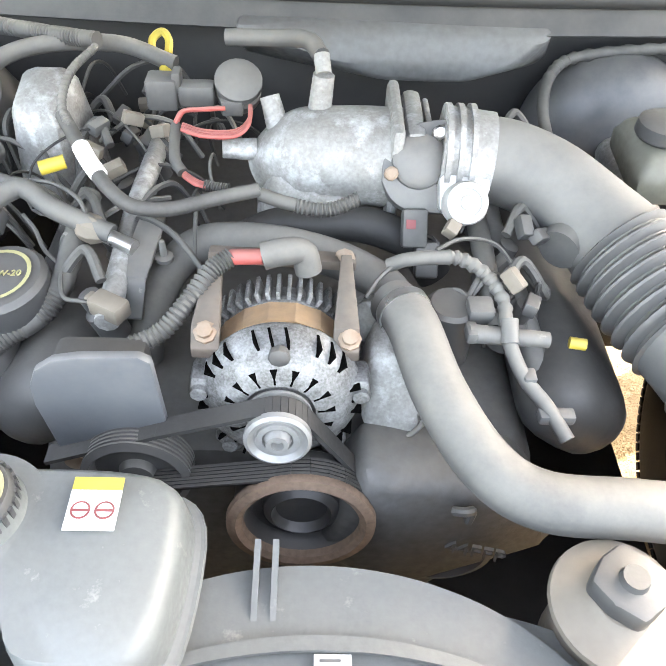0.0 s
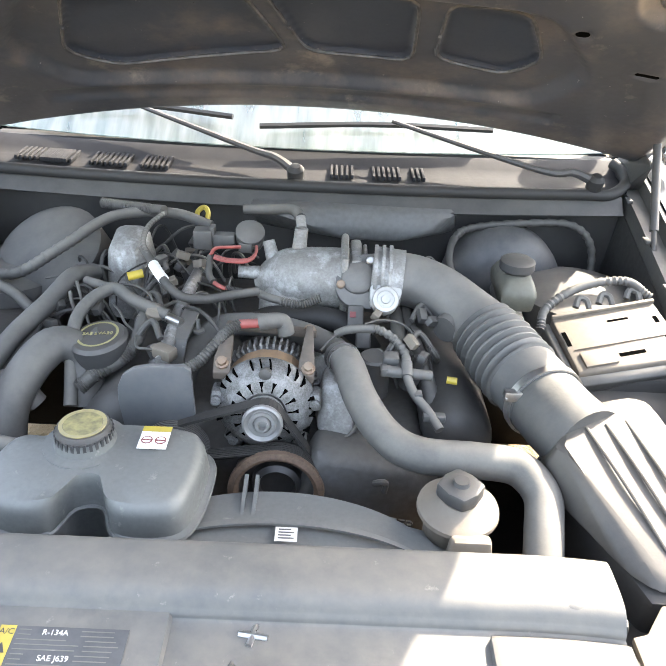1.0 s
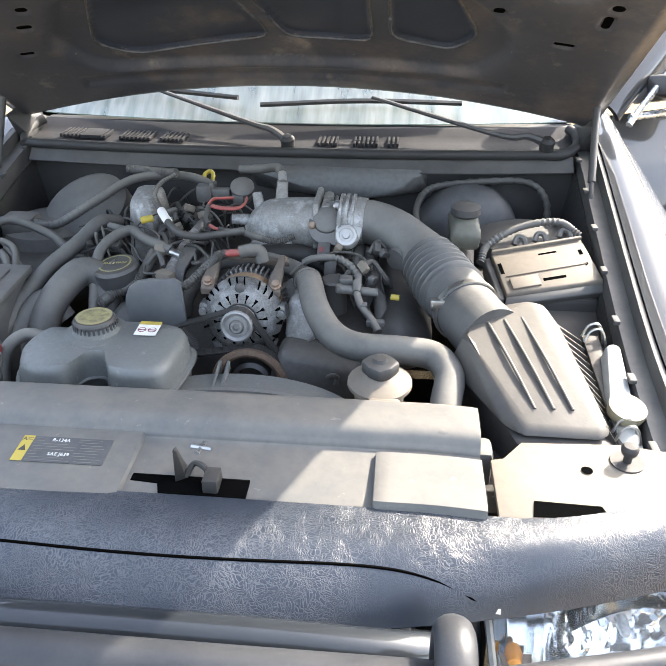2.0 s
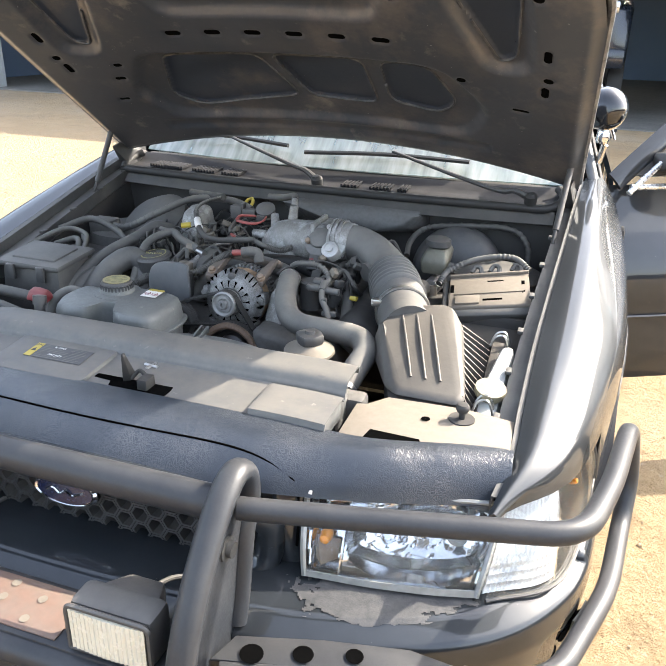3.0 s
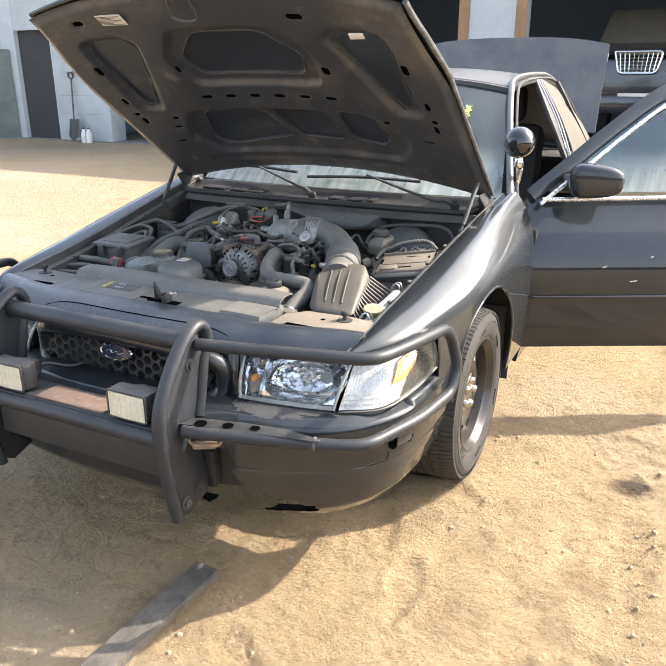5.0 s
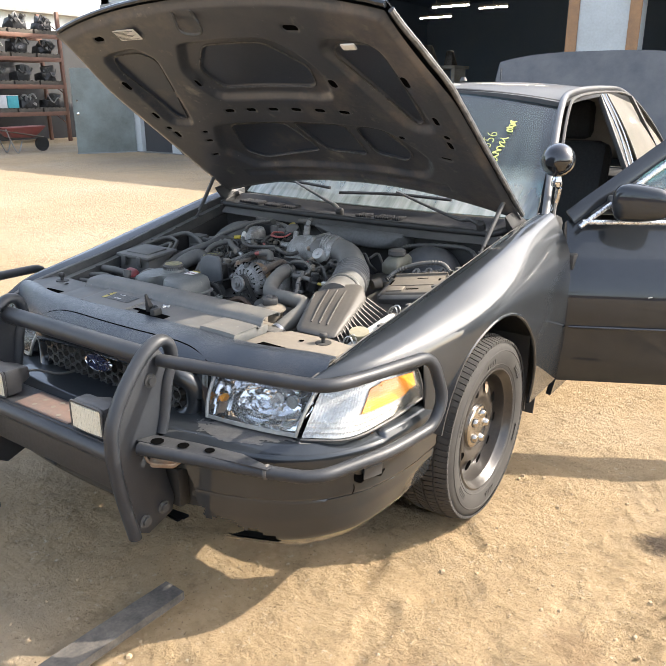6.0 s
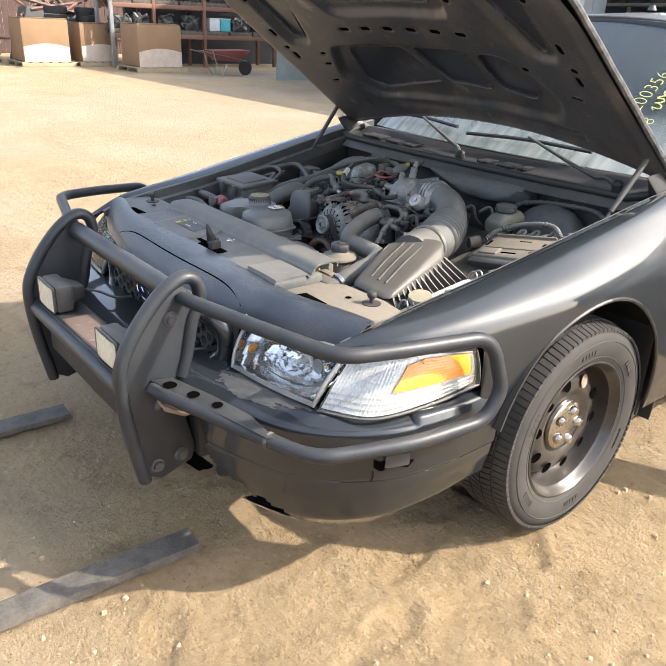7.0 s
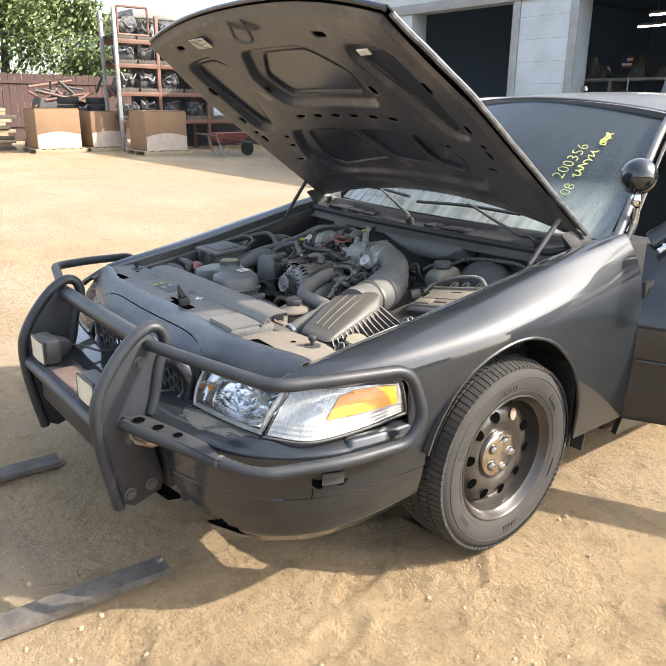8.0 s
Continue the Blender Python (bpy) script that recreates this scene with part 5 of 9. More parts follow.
for a0, z0, w in ((0.42, 0.60, 0.03), (0.62, 0.595, 0.05), (0.30, 0.66, 0.015), (0.5, 0.70, 0.012), (0.75, 0.58, 0.02)):
    p, q = door_place(a0, 0.014, z0), door_place(a0 + w, 0.014, z0 + 0.004)
    part("scratch", tube(bmesh.new(), [p, q], 0.002, 5, count=2), WHITE, door)
top = [(0.02, 0.925), (0.06, 0.955), (0.20, 1.055), (0.38, 1.185), (0.60, 1.325), (0.80, 1.385), (1.00, 1.40), (1.09, 1.395)]


def win_place(a, z, n=0.0):
    return DO + DU * a + DN * (n - 0.068 - 0.215 * (z - 0.945) / 0.45) + Vector((0, 0, z))


edge = spline(top, 40)
slope = np.gradient(edge, axis=0)
slope /= np.hypot(slope[:, 0], slope[:, 1])[:, None]


def surround(k, v):
    i = int(round(k))
    a, z = edge[i] + np.array([-slope[i][1], slope[i][0]]) * (0.058 * v - 0.012)
    return win_place(max(a, -0.03), z, 0.012 + 0.012 * math.sin(math.pi * v))


bm = sheet(bmesh.new(), surround, list(range(40)), steps(0, 1, 4), 0.012)
part("window_surround", bm, PAINT, door)
bm = tube(bmesh.new(), [win_place(a + 0.02, z - 0.016, 0.034) for a, z in spline(top, 40)], 0.0095, 14, straight=True)
tube(bm, [win_place(a, 0.926 + 0.012 * a, 0.032) for a in steps(0.05, 1.10, 8)], 0.0095, 14, straight=True)
part("window_trim", bm, material("bright_trim", (0.78, 0.79, 0.8), 0.28, 0.7, (0.62, 0.63, 0.64), scale=20, bump=0), door, "chrome strip round the door window", 80)
tri = spline(top, 40)
bm = sheet(bmesh.new(), lambda a, v: win_place(a, 0.95 + (float(np.interp(a, tri[:, 0], tri[:, 1])) - 0.95) * v), steps(0.10, 1.08, 20), steps(0, 1, 8), 0.004)
pane = part("door_glass", bm, GLASS, door)
pane.visible_shadow = False
bm = sheet(bmesh.new(), lambda a, v: win_place(a, 0.955 + (float(np.interp(a, tri[:, 0], tri[:, 1])) - 0.96) * v, 0.008), steps(0.06, 0.255, 8), steps(0, 1, 4), 0.006)
part("mirror_base", bm, FLAT_BLACK, door)
mc = Vector((1.095, 1.80, 1.01))
bm = bmesh.new()
bmesh.ops.create_uvsphere(bm, u_segments=32, v_segments=20, radius=1)
for v in bm.verts:
    v.co = Vector([math.copysign(abs(c) ** 0.62, c) for c in v.co])
    k = 1 - 0.16 * v.co.x
    v.co = Vector((v.co.x * 0.105, v.co.y * 0.055, v.co.z * 0.066 * k))
bm.transform(Matrix.Translation(mc) @ Matrix.Rotation(radians(14), 4, 'Z'))
mirror = part("side_mirror", bm, PAINT, door, "black side mirror housing", 80)
bm = hull(bmesh.new(), [mc + Vector((-0.09, 0.0, -0.03)), mc + Vector((-0.09, 0.03, 0.02)), win_place(0.14, 0.97, 0.01), win_place(0.22, 0.97, 0.01), win_place(0.14, 1.02, 0.01), win_place(0.20, 1.02, 0.01), mc + Vector((-0.03, 0.02, -0.05))], 0.005)
part("mirror_arm", bm, FLAT_BLACK, mirror)
for z in (0.45, 0.78):
    bm = box(bmesh.new(), (0.82, 1.69, z - 0.03), (0.90, 1.76, z + 0.03), 0.008)
    part("door_hinge", bm, DARK, door)

part("door_jamb", hull(bmesh.new(), [(x, y, z) for x, z in ((0.84, 0.32), (0.885, 0.45), (0.89, 0.65), (0.80, 0.93), (0.74, 0.93), (0.74, 0.32)) for y in (1.665, 1.725)], 0.004), PAINT, car)

# spot lamp on the pillar
bm = lathe(bmesh.new(), [(0.0001, -0.062), (0.025, -0.058), (0.047, -0.042), (0.060, -0.016), (0.063, 0.006), (0.062, 0.020), (0.058, 0.025), (0.053, 0.029), (0.025, 0.036), (0.0001, 0.038)], (0.786, 1.74, 1.152), (-0.1, 0.95, 0.1), 40, False)
spot = part("spot_lamp", bm, material("black_gloss_shell", (0.012, 0.013, 0.015), 0.15, 0.3, coat=1.0, bump=0), car, "glossy black pillar spot lamp", 80)
bm = lathe(bmesh.new(), [(0.018, 0), (0.022, 0.01), (0.018, 0.03), (0.012, 0.045)], (0.79, 1.74, 1.055), (0, 0, 1), 16)
tube(bm, [(0.80, 1.74, 1.05), (0.79, 1.75, 1.0), (0.78, 1.74, 0.96)], 0.011, 10)
part("lamp_stem", bm, CHROME, spot, "chrome stem")

# ---- engine bay ----
def cover_place(x, v):
    """The sheet over the radiator: a flat back, a step, a flat front."""
    y, z = spline([(0.556, 0.765), (0.551, 0.777), (0.497, 0.776), (0.480, 0.760), (0.468, 0.749), (0.40, 0.744), (0.356, 0.738)], 40)[int(round(v * 39))]
    if -0.298 < x < -0.082:
        z = max(z, 0.750 + (y - 0.40) * 0.09) if y < 0.49 else z
    if 0.255 < x < 0.40 and 0.368 < y < 0.468:
        z = max(z, 0.757)
    sag = -0.02 * ease((abs(x) - 0.38) / 0.2)
    return (x, y - 0.03 * ease((abs(x) - 0.3) / 0.35), z + sag)


XS = sorted(steps(-0.42, 0.395, 60) + [-0.299, -0.297, -0.083, -0.081, 0.254, 0.256, 0.399 - 0.0045])
bm = sheet(bmesh.new(), cover_place, XS, steps(0, 1, 39), 0.004)
box(bm, (-0.41, 0.44, 0.69), (0.388, 0.51, 0.750), 0.004)
box(bm, (0.2565, 0.362, 0.72), (0.3935, 0.455, 0.7565), 0.006)
hull(bm, [(x, y, z) for x in (-0.297, -0.083) for y, z in ((0.358, 0.72), (0.358, 0.7458), (0.47, 0.72), (0.47, 0.7558))], 0.003)
cover = part("radiator_cover", bm, COVER, car, "dusty grey plastic radiator cover", 35)
bm = lathe(bmesh.new(), [(0.0001, 0.004), (0.02, 0.004), (0.027, 0.002), (0.03, -0.002)], (0.345, 0.515, 0.776), (0, 0, 1), 24, False)
part("round_boss", bm, COVER, cover)
for s in (1, -1):
    outline = [(0.412, 0.368), (0.50, 0.372), (0.60, 0.388), (0.690, 0.416), (0.688, 0.52), (0.60, 0.535), (0.46, 0.528), (0.43, 0.49), (0.412, 0.485)]
    bm = prism(bmesh.new(), [(s * a, b) for a, b in outline], 0.730, 0.739, "xy", 0.002)
    # Sun and shade sit in the colour: tan on the lit half, grey on the other.
    pl = part("tie_panel", bm, COVER if s < 0 else BEIGE, car, "dusty upper tie panel, coloured tan on the sunlit side")
    bm = prism(bmesh.new(), [(s * a, b) for a, b in ((0.455, 0.376), (0.535, 0.380), (0.55, 0.388), (0.545, 0.402), (0.46, 0.405))], 0.7395, 0.7405, "xy")
    part("slot", bm, HOLE_BLACK, pl)
    bm = lathe(bmesh.new(), [(0.0001, 0), (0.008, 0)], (s * 0.541, 0.472, 0.7405), (0, 0, 1), 16, False)
    part("hole", bm, HOLE_BLACK, pl)
    bm = rod(bmesh.new(), (s * 0.60, 0.495, 0.737), (s * 0.60, 0.495, 0.757), 0.006)
    lathe(bm, [(0.010, 0), (0.012, 0.005), (0.012, 0.010), (0.009, 0.014), (0.0001, 0.015)], (s * 0.60, 0.495, 0.755), (0, 0, 1), 16)
    part("bump_stop", bm, RUBBER, pl)
    bm = lathe(bmesh.new(), [(0.0001, 0), (0.023, 0), (0.023, -0.004)], (s * 0.60, 0.495, 0.7412), (0, 0, 1), 20, False)
    part("stop_well", bm, DARK, pl)
# latch
bm = prism(bmesh.new(), [(-0.073, 0.389), (-0.035, 0.386), (-0.028, 0.366), (0.035, 0.362), (0.040, 0.368), (0.088, 0.364), (0.088, 0.419), (0.06, 0.421), (0.055, 0.413), (-0.02, 0.411), (-0.03, 0.421), (-0.073, 0.419)], 0.7462, 0.7482, "xy", 0.001)
latch = part("hood_latch", bm, HOLE_BLACK, car, "black hood latch")
bm = hull(bmesh.new(), [(-0.012, 0.39, 0.742), (-0.006, 0.43, 0.742), (0.002, 0.40, 0.742), (-0.008, 0.386, 0.806), (-0.004, 0.392, 0.808), (-0.002, 0.386, 0.802)], 0.0015)
part("catch_hook", bm, RUBBER, latch)
bm = tube(bmesh.new(), [(0.0, 0.40, 0.75), (0.012, 0.41, 0.765), (0.03, 0.40, 0.762), (0.032, 0.385, 0.748), (0.05, 0.385, 0.75)], 0.004, 8)
box(bm, (0.03, 0.372, 0.744), (0.05, 0.402, 0.768), 0.002)
part("latch_lever", bm, RUBBER, latch)
bm = tube(bmesh.new(), [(-0.008, 0.46, 0.752), (0.022, 0.456, 0.752)], 0.0035, 6, count=2)
tube(bm, [(0.004, 0.446, 0.752), (0.010, 0.47, 0.752)], 0.0035, 6, count=2)
part("cross_fastener", bm, BRIGHT, latch)
# warning label with its print
def on_cover(x, y):
    return Matrix.Translation((x, y, 0.7548 + (y - 0.40) * 0.09)) @ Matrix.Rotation(math.atan(0.09), 4, 'X')


label = part("service_label", box(bmesh.new(), (-0.065, -0.0245, 0), (0.065, 0.0245, 0.0008), 0, on_cover(-0.182, 0.4285)), material("faded_label", (0.05, 0.052, 0.054), 0.6, second=(0.09, 0.09, 0.088), scale=30), cover, "faded black and yellow refrigerant label")
part("label_flash", box(bmesh.new(), (-0.008, -0.0245, 0.0008), (0.008, 0.0245, 0.0013), 0, on_cover(-0.2385, 0.4285)), YELLOW, label)
words("label_word", "A/C", 0.009, on_cover(-0.2385, 0.446) @ Matrix.Translation((0, 0, 0.0016)), DARK, label, extrude=0.0001)
words("label_word", "R-134A", 0.0085, on_cover(-0.190, 0.4465) @ Matrix.Translation((0, 0, 0.0012)), WHITE, label, extrude=0.0001)
words("label_word", "SAE J639", 0.0085, on_cover(-0.184, 0.4195) @ Matrix.Translation((0, 0, 0.0012)), WHITE, label, extrude=0.0001)
bm = bmesh.new()
rng = random.Random(4)
for row in range(9):
    y = 0.449 - 0.0052 * row
    for x0, x1 in ((-0.227, -0.212), (-0.164, -0.122)) if row in (0, 1, 5, 6) else ((-0.227, -0.162), (-0.158, -0.122)):
        box(bm, (0, -0.0006, 0.0008), ((x1 - x0) * rng.uniform(0.75, 1), 0.0006, 0.0012), 0, on_cover(x0, y))
part("print_bar", bm, COVER, label)
bm = prism(bmesh.new(), [(-0.0055, -0.005), (0.0055, -0.005), (0, 0.006)], 0.0014, 0.0018, "xy")
bm.transform(on_cover(-0.2385, 0.4285))
part("warning_sign", bm, DARK, label)

# fan shroud and radiator
def shroud_edge(x, r=0.235, c=0.015):
    return 0.545 + 0.172 * math.sqrt(max(0, 1 - ((x - c) / r) ** 2))


bm = sheet(bmesh.new(), lambda x, v: (x, 0.54 + (shroud_edge(x) - 0.54) * v, 0.716 - 0.008 * v), steps(-0.205, 0.249, 50), steps(0, 1, 6), 0.005)
sheet(bm, lambda x, v: (x, shroud_edge(x), 0.708 - 0.10 * v), steps(-0.205, 0.249, 50), [0, 1], 0.004)
sheet(bm, lambda x, v: (x, 0.54 + (shroud_edge(x, 0.305, 0.05) - 0.02 - 0.54) * v, 0.700 - 0.008 * v), steps(-0.24, 0.354, 50), steps(0, 1, 6), 0.005)
sheet(bm, lambda x, v: (x, 0.54 + (0.115 - 0.1 * v) * math.sqrt(max(0, 1 - ((x - 0.02) / 0.21) ** 2)), 0.718 + 0.008 * (1 - abs(2 * v - 1))), steps(-0.19, 0.23, 40), [0, 0.06, 0.12], 0.003)
sh = part("fan_shroud", bm, TANK, car, "grey plastic fan shroud with arched edge", 30)
SHZ = 0.712
bm = bmesh.new()
for x in (-0.035, -0.02):
    hull(bm, [(x, 0.665, SHZ - 0.003), (x + 0.005, 0.665, SHZ - 0.003), (x, 0.732, SHZ - 0.004), (x + 0.005, 0.732, SHZ - 0.004), (x, 0.732, SHZ + 0.012), (x + 0.005, 0.732, SHZ + 0.012)])
part("shroud_rib", bm, TANK, sh)
bm = sheet(bmesh.new(), lambda x, y: (x, y, 0.7235 - 0.048 * (y - 0.545)), steps(0.015, 0.043, 3), steps(0.617, 0.642, 3))
part("paper_label", bm, WHITE, sh)
bm = bmesh.new()
for k in range(4):
    sheet(bm, lambda x, y: (x, y, 0.7241 - 0.048 * (y - 0.545)), steps(0.019, 0.039 - 0.004 * (k % 2), 2), [0.621 + 0.005 * k, 0.6235 + 0.005 * k])
part("print_bar", bm, DUSTY, sh)
bm = box(bmesh.new(), (-0.40, 0.50, 0.25), (0.42, 0.545, 0.735), 0.01)
part("radiator", bm, IRON, car)
bm = bmesh.new()
lathe(bm, [(0.04, 0), (0.045, 0.05), (0.0001, 0.055)], (0.03, 0.62, 0.50), (0, 1, 0), 20)
for k in range(7):
    a = 2 * math.pi * k / 7
    hull(bm, [Vector((0.03, 0.63, 0.5)) + Vector((math.cos(a + d) * r, o, math.sin(a + d) * r)) for r in (0.04, 0.19) for d, o in ((-0.16, 0.0), (0.16, 0.03), (0.15, 0.034))])
part("fan", bm, DARK, car)
bm = box(bmesh.new(), (-0.36, 0.55, 0.30), (0.42, 0.56, 0.66), 0.004)
part("fan_frame", bm, DARK, car)

# coolant tank
def tank_ring(z, grow):
    pts = [(-0.352, 0.612), (-0.305, 0.595), (-0.262, 0.602), (-0.242, 0.648), (-0.205, 0.652), (-0.178, 0.604), (-0.12, 0.598), (-0.085, 0.618), (-0.072, 0.69), (-0.078, 0.752), (-0.12, 0.772), (-0.22, 0.775), (-0.285, 0.770), (-0.315, 0.740), (-0.358, 0.735), (-0.372, 0.67)]
    c = Vector((-0.22, 0.69))
    loop = spline(pts + [pts[0]], 65)[:-1]
    grow *= 0.945
    return [(c.x + (p[0] - c.x) * grow, c.y + (p[1] - c.y) * grow, z + 0.02 * (p[1] - 0.70) * (z > 0.7)) for p in loop]


def tank_mesh(levels):
    bm = bmesh.new()
    rings = [[bm.verts.new(p) for p in tank_ring(z, g)] for z, g in levels]
    for a, b in zip(rings, rings[1:]):
        for k in range(64):
            bm.faces.new((a[k], a[(k + 1) % 64], b[(k + 1) % 64], b[k]))
    bm.faces.new(rings[0][::-1])
    mid = bm.verts.new((-0.22, 0.70, levels[-1][0] + 0.002))
    for k in range(64):
        bm.faces.new((rings[-1][k], rings[-1][(k + 1) % 64], mid))
    return bm


tank = part("coolant_tank", tank_mesh([(0.56, 0.90), (0.69, 0.95), (0.722, 0.97), (0.724, 1.02), (0.730, 1.02), (0.732, 0.98), (0.760, 0.955), (0.772, 0.92), (0.778, 0.85), (0.780, 0.4)]), TANK, car, "dusty grey-white plastic coolant tank", 40)
bm = tube(bmesh.new(), tank_ring(0.727, 1.023) + tank_ring(0.727, 1.023)[:1], 0.0035, 6, straight=True)
part("tank_seam", bm, TANK, tank)
bm = lathe(bmesh.new(), [(0.052, 0.0), (0.056, 0.004), (0.054, 0.012), (0.040, 0.014), (0.036, 0.03)], (-0.243, 0.72, 0.768), (0, 0, 1), 40)
part("filler_neck", bm, TANK, tank)
bm = bmesh.new()
prof = [(0.034, 0.0), (0.036, 0.004), (0.036, 0.020), (0.033, 0.026), (0.0001, 0.027)]
lathe(bm, prof, (-0.243, 0.72, 0.782), (0, 0, 1), 40)
capo = part("tank_cap", bm, FLAT_BLACK, tank, "black ribbed cap with a worn yellow ring")
for k in range(30):
    a = 2 * math.pi * k / 30
    bm = box(bmesh.new(), (0.035, -0.002, 0.003), (0.0378, 0.002, 0.020), 0, Matrix.Translation((-0.243, 0.72, 0.782)) @ Matrix.Rotation(a, 4, 'Z'))
    part("grip_rib", bm, FLAT_BLACK, capo)
bm = lathe(bmesh.new(), [(0.0255, 0.0), (0.0305, 0.0), (0.0305, 0.0012), (0.0255, 0.0012)], (-0.243, 0.72, 0.809), (0, 0, 1), 40, False)
part("cap_ring", bm, material("worn_yellow_ring", (0.4, 0.33, 0.12), 0.6, second=(0.2, 0.18, 0.11), scale=60, dust=0.3), capo)
bm = lathe(bmesh.new(), [(0.0001, 0.0), (0.025, 0.0)], (-0.243, 0.72, 0.8097), (0, 0, 1), 40, False)
part("cap_face", bm, material("worn_yellow_print", (0.34, 0.3, 0.13), 0.6, second=(0.1, 0.09, 0.06), scale=70), capo)
tl = Matrix.Translation((-0.153, 0.727, 0.7850)) @ Matrix.Rotation(radians(2), 4, 'X')
bm = box(bmesh.new(), (-0.019, -0.022, 0), (0.019, 0.011, 0.0012), 0, tl)
sk = part("hot_label", bm, WHITE, tank, "white and yellow hot-coolant label")
part("label_flash", box(bmesh.new(), (-0.019, 0.011, 0), (0.019, 0.022, 0.0013), 0, tl), YELLOW, sk)
bm = bmesh.new()
for cx in (-0.009, 0.009):
    lathe(bm, [(0.006, 0.0013), (0.0075, 0.0013), (0.0075, 0.0018), (0.006, 0.0018)], tl @ Vector((cx, -0.006, 0)), (0, 0, 1), 20, False)
    box(bm, (cx - 0.006, -0.007, 0.0013), (cx + 0.006, -0.005, 0.0018), 0, tl @ Matrix.Translation((0, 0, 0)))
part("label_sign", bm, RED, sk)

# power steering reservoir
bm = lathe(bmesh.new(), [(0.036, -0.03), (0.040, 0.0), (0.042, 0.078), (0.050, 0.082), (0.054, 0.086), (0.053, 0.091), (0.044, 0.096), (0.030, 0.100), (0.024, 0.106), (0.0001, 0.107)], (0.25, 0.68, 0.645), (0, -0.05, 1), 40)
psr = part("steering_reservoir", bm, BEIGE, car, "dusty power steering fluid reservoir")
bm = bmesh.new()
capm = [(0.036 * (1 - 0.16 * (k % 2)) * math.cos(math.pi * k / 4), 0.036 * (1 - 0.16 * (k % 2)) * math.sin(math.pi * k / 4)) for k in range(8)]
prism(bm, [(0.25 + a * 0.9, 0.678 + b * 0.9) for a, b in capm], 0.75, 0.772, "xy", 0.005)
rod(bm, (0.25, 0.678, 0.77), (0.25, 0.678, 0.778), 0.012, 0.010)
part("reservoir_cap", bm, FLAT_BLACK, psr, "black plastic cap")
bm = hull(bmesh.new(), [(0.225, 0.60, 0.66), (0.29, 0.60, 0.66), (0.232, 0.612, 0.735), (0.285, 0.612, 0.735), (0.225, 0.625, 0.66), (0.29, 0.625, 0.66), (0.235, 0.63, 0.735), (0.285, 0.63, 0.735)], 0.006)
box(bm, (0.285, 0.575, 0.70), (0.335, 0.60, 0.72), 0.004)
part("reservoir_bracket", bm, BEIGE, psr)
bm = lathe(bmesh.new(), [(0.009, 0), (0.009, 0.006), (0.006, 0.008)], (0.256, 0.600, 0.705), (0, -1, 0.2), 6)
part("bracket_bolt", bm, COPPER, psr)

# upper radiator hose
bm = tube(bmesh.new(), [(0.09, 0.965, 0.775), (0.104, 0.925, 0.785), (0.125, 0.85, 0.772), (0.16, 0.785, 0.758), (0.205, 0.755, 0.752), (0.285, 0.748, 0.752), (0.34, 0.74, 0.748), (0.365, 0.70, 0.738), (0.360, 0.655, 0.722), (0.350, 0.60, 0.695), (0.346, 0.57, 0.66)], 0.0255, 18, count=80)
hose = part("radiator_hose", bm, HOSE, car, "dusty upper radiator hose")
for p, d in (((0.098, 0.945, 0.782), (0.3, -1, 0.1)), ((0.351, 0.603, 0.698), (0.15, 0.9, 0.5))):
    bm = lathe(bmesh.new(), [(0.0268, -0.005), (0.0275, -0.005), (0.0275, 0.005), (0.0268, 0.005)], p, d, 28)
    box(bm, (-0.008, -0.006, 0.0), (0.008, 0.006, 0.012), 0.002, Matrix.Translation(p) @ axes_to(d) @ Matrix.Translation((0, -0.03, -0.005)))
    part("hose_clamp", bm, BRIGHT, hose)

# air intake
bm = tube(bmesh.new(), [(0.165, 1.135, 0.835), (0.215, 1.13, 0.837), (0.27, 1.105, 0.825), (0.315, 1.06, 0.805), (0.345, 1.01, 0.79), (0.37, 0.955, 0.778), (0.392, 0.905, 0.772), (0.405, 0.865, 0.77)], lambda s: 0.047 + 0.013 * ease((s - 0.3) / 0.35), 28, count=150, ribs=(0.50, 0.78, 7, 0.005))
INTAKE = material("dusty_grey_plastic", (0.06, 0.061, 0.062), 0.55, second=(0.1, 0.098, 0.093), dust=0.5, dust_color=(0.29, 0.275, 0.24), fine=160, spread=0.5)
intake = part("intake_tube", bm, INTAKE, car, "ribbed dusty black air intake tube")
bm = rod(bmesh.new(), (0.288, 1.055, 0.80), (0.266, 1.028, 0.797), 0.027, 0.023, 20)
part("resonator_stub", bm, DUSTY, intake)
bm = lathe(bmesh.new(), [(0.0615, -0.006), (0.0635, -0.006), (0.0635, 0.006), (0.0615, 0.006)], (0.402, 0.872, 0.77), (0.25, -0.85, -0.05), 36)
box(bm, (-0.014, -0.007, -0.01), (0.014, 0.007, 0.006), 0.002, Matrix.Translation((0.348, 0.85, 0.795)))
rod(bm, (0.335, 0.845, 0.79), (0.365, 0.857, 0.80), 0.0035)
part("worm_clamp", bm, BRIGHT, intake)
bm = tube(bmesh.new(), [(0.400, 0.88, 0.77), (0.418, 0.82, 0.77), (0.44, 0.77, 0.77)], 0.058, 28)
part("air_meter", bm, DUSTY, car)
AIRBOX = material("grey_brown_plastic", (0.045, 0.042, 0.039), 0.5, second=(0.075, 0.068, 0.059), dust=0.22, dust_color=(0.23, 0.198, 0.155))
lid_top = [(0.385, 0.735, 0.798), (0.425, 0.80, 0.815), (0.50, 0.815, 0.826), (0.525, 0.808, 0.822), (0.550, 0.780, 0.797), (0.590, 0.575, 0.749), (0.578, 0.560, 0.744), (0.472, 0.560, 0.746), (0.452, 0.578, 0.748)]
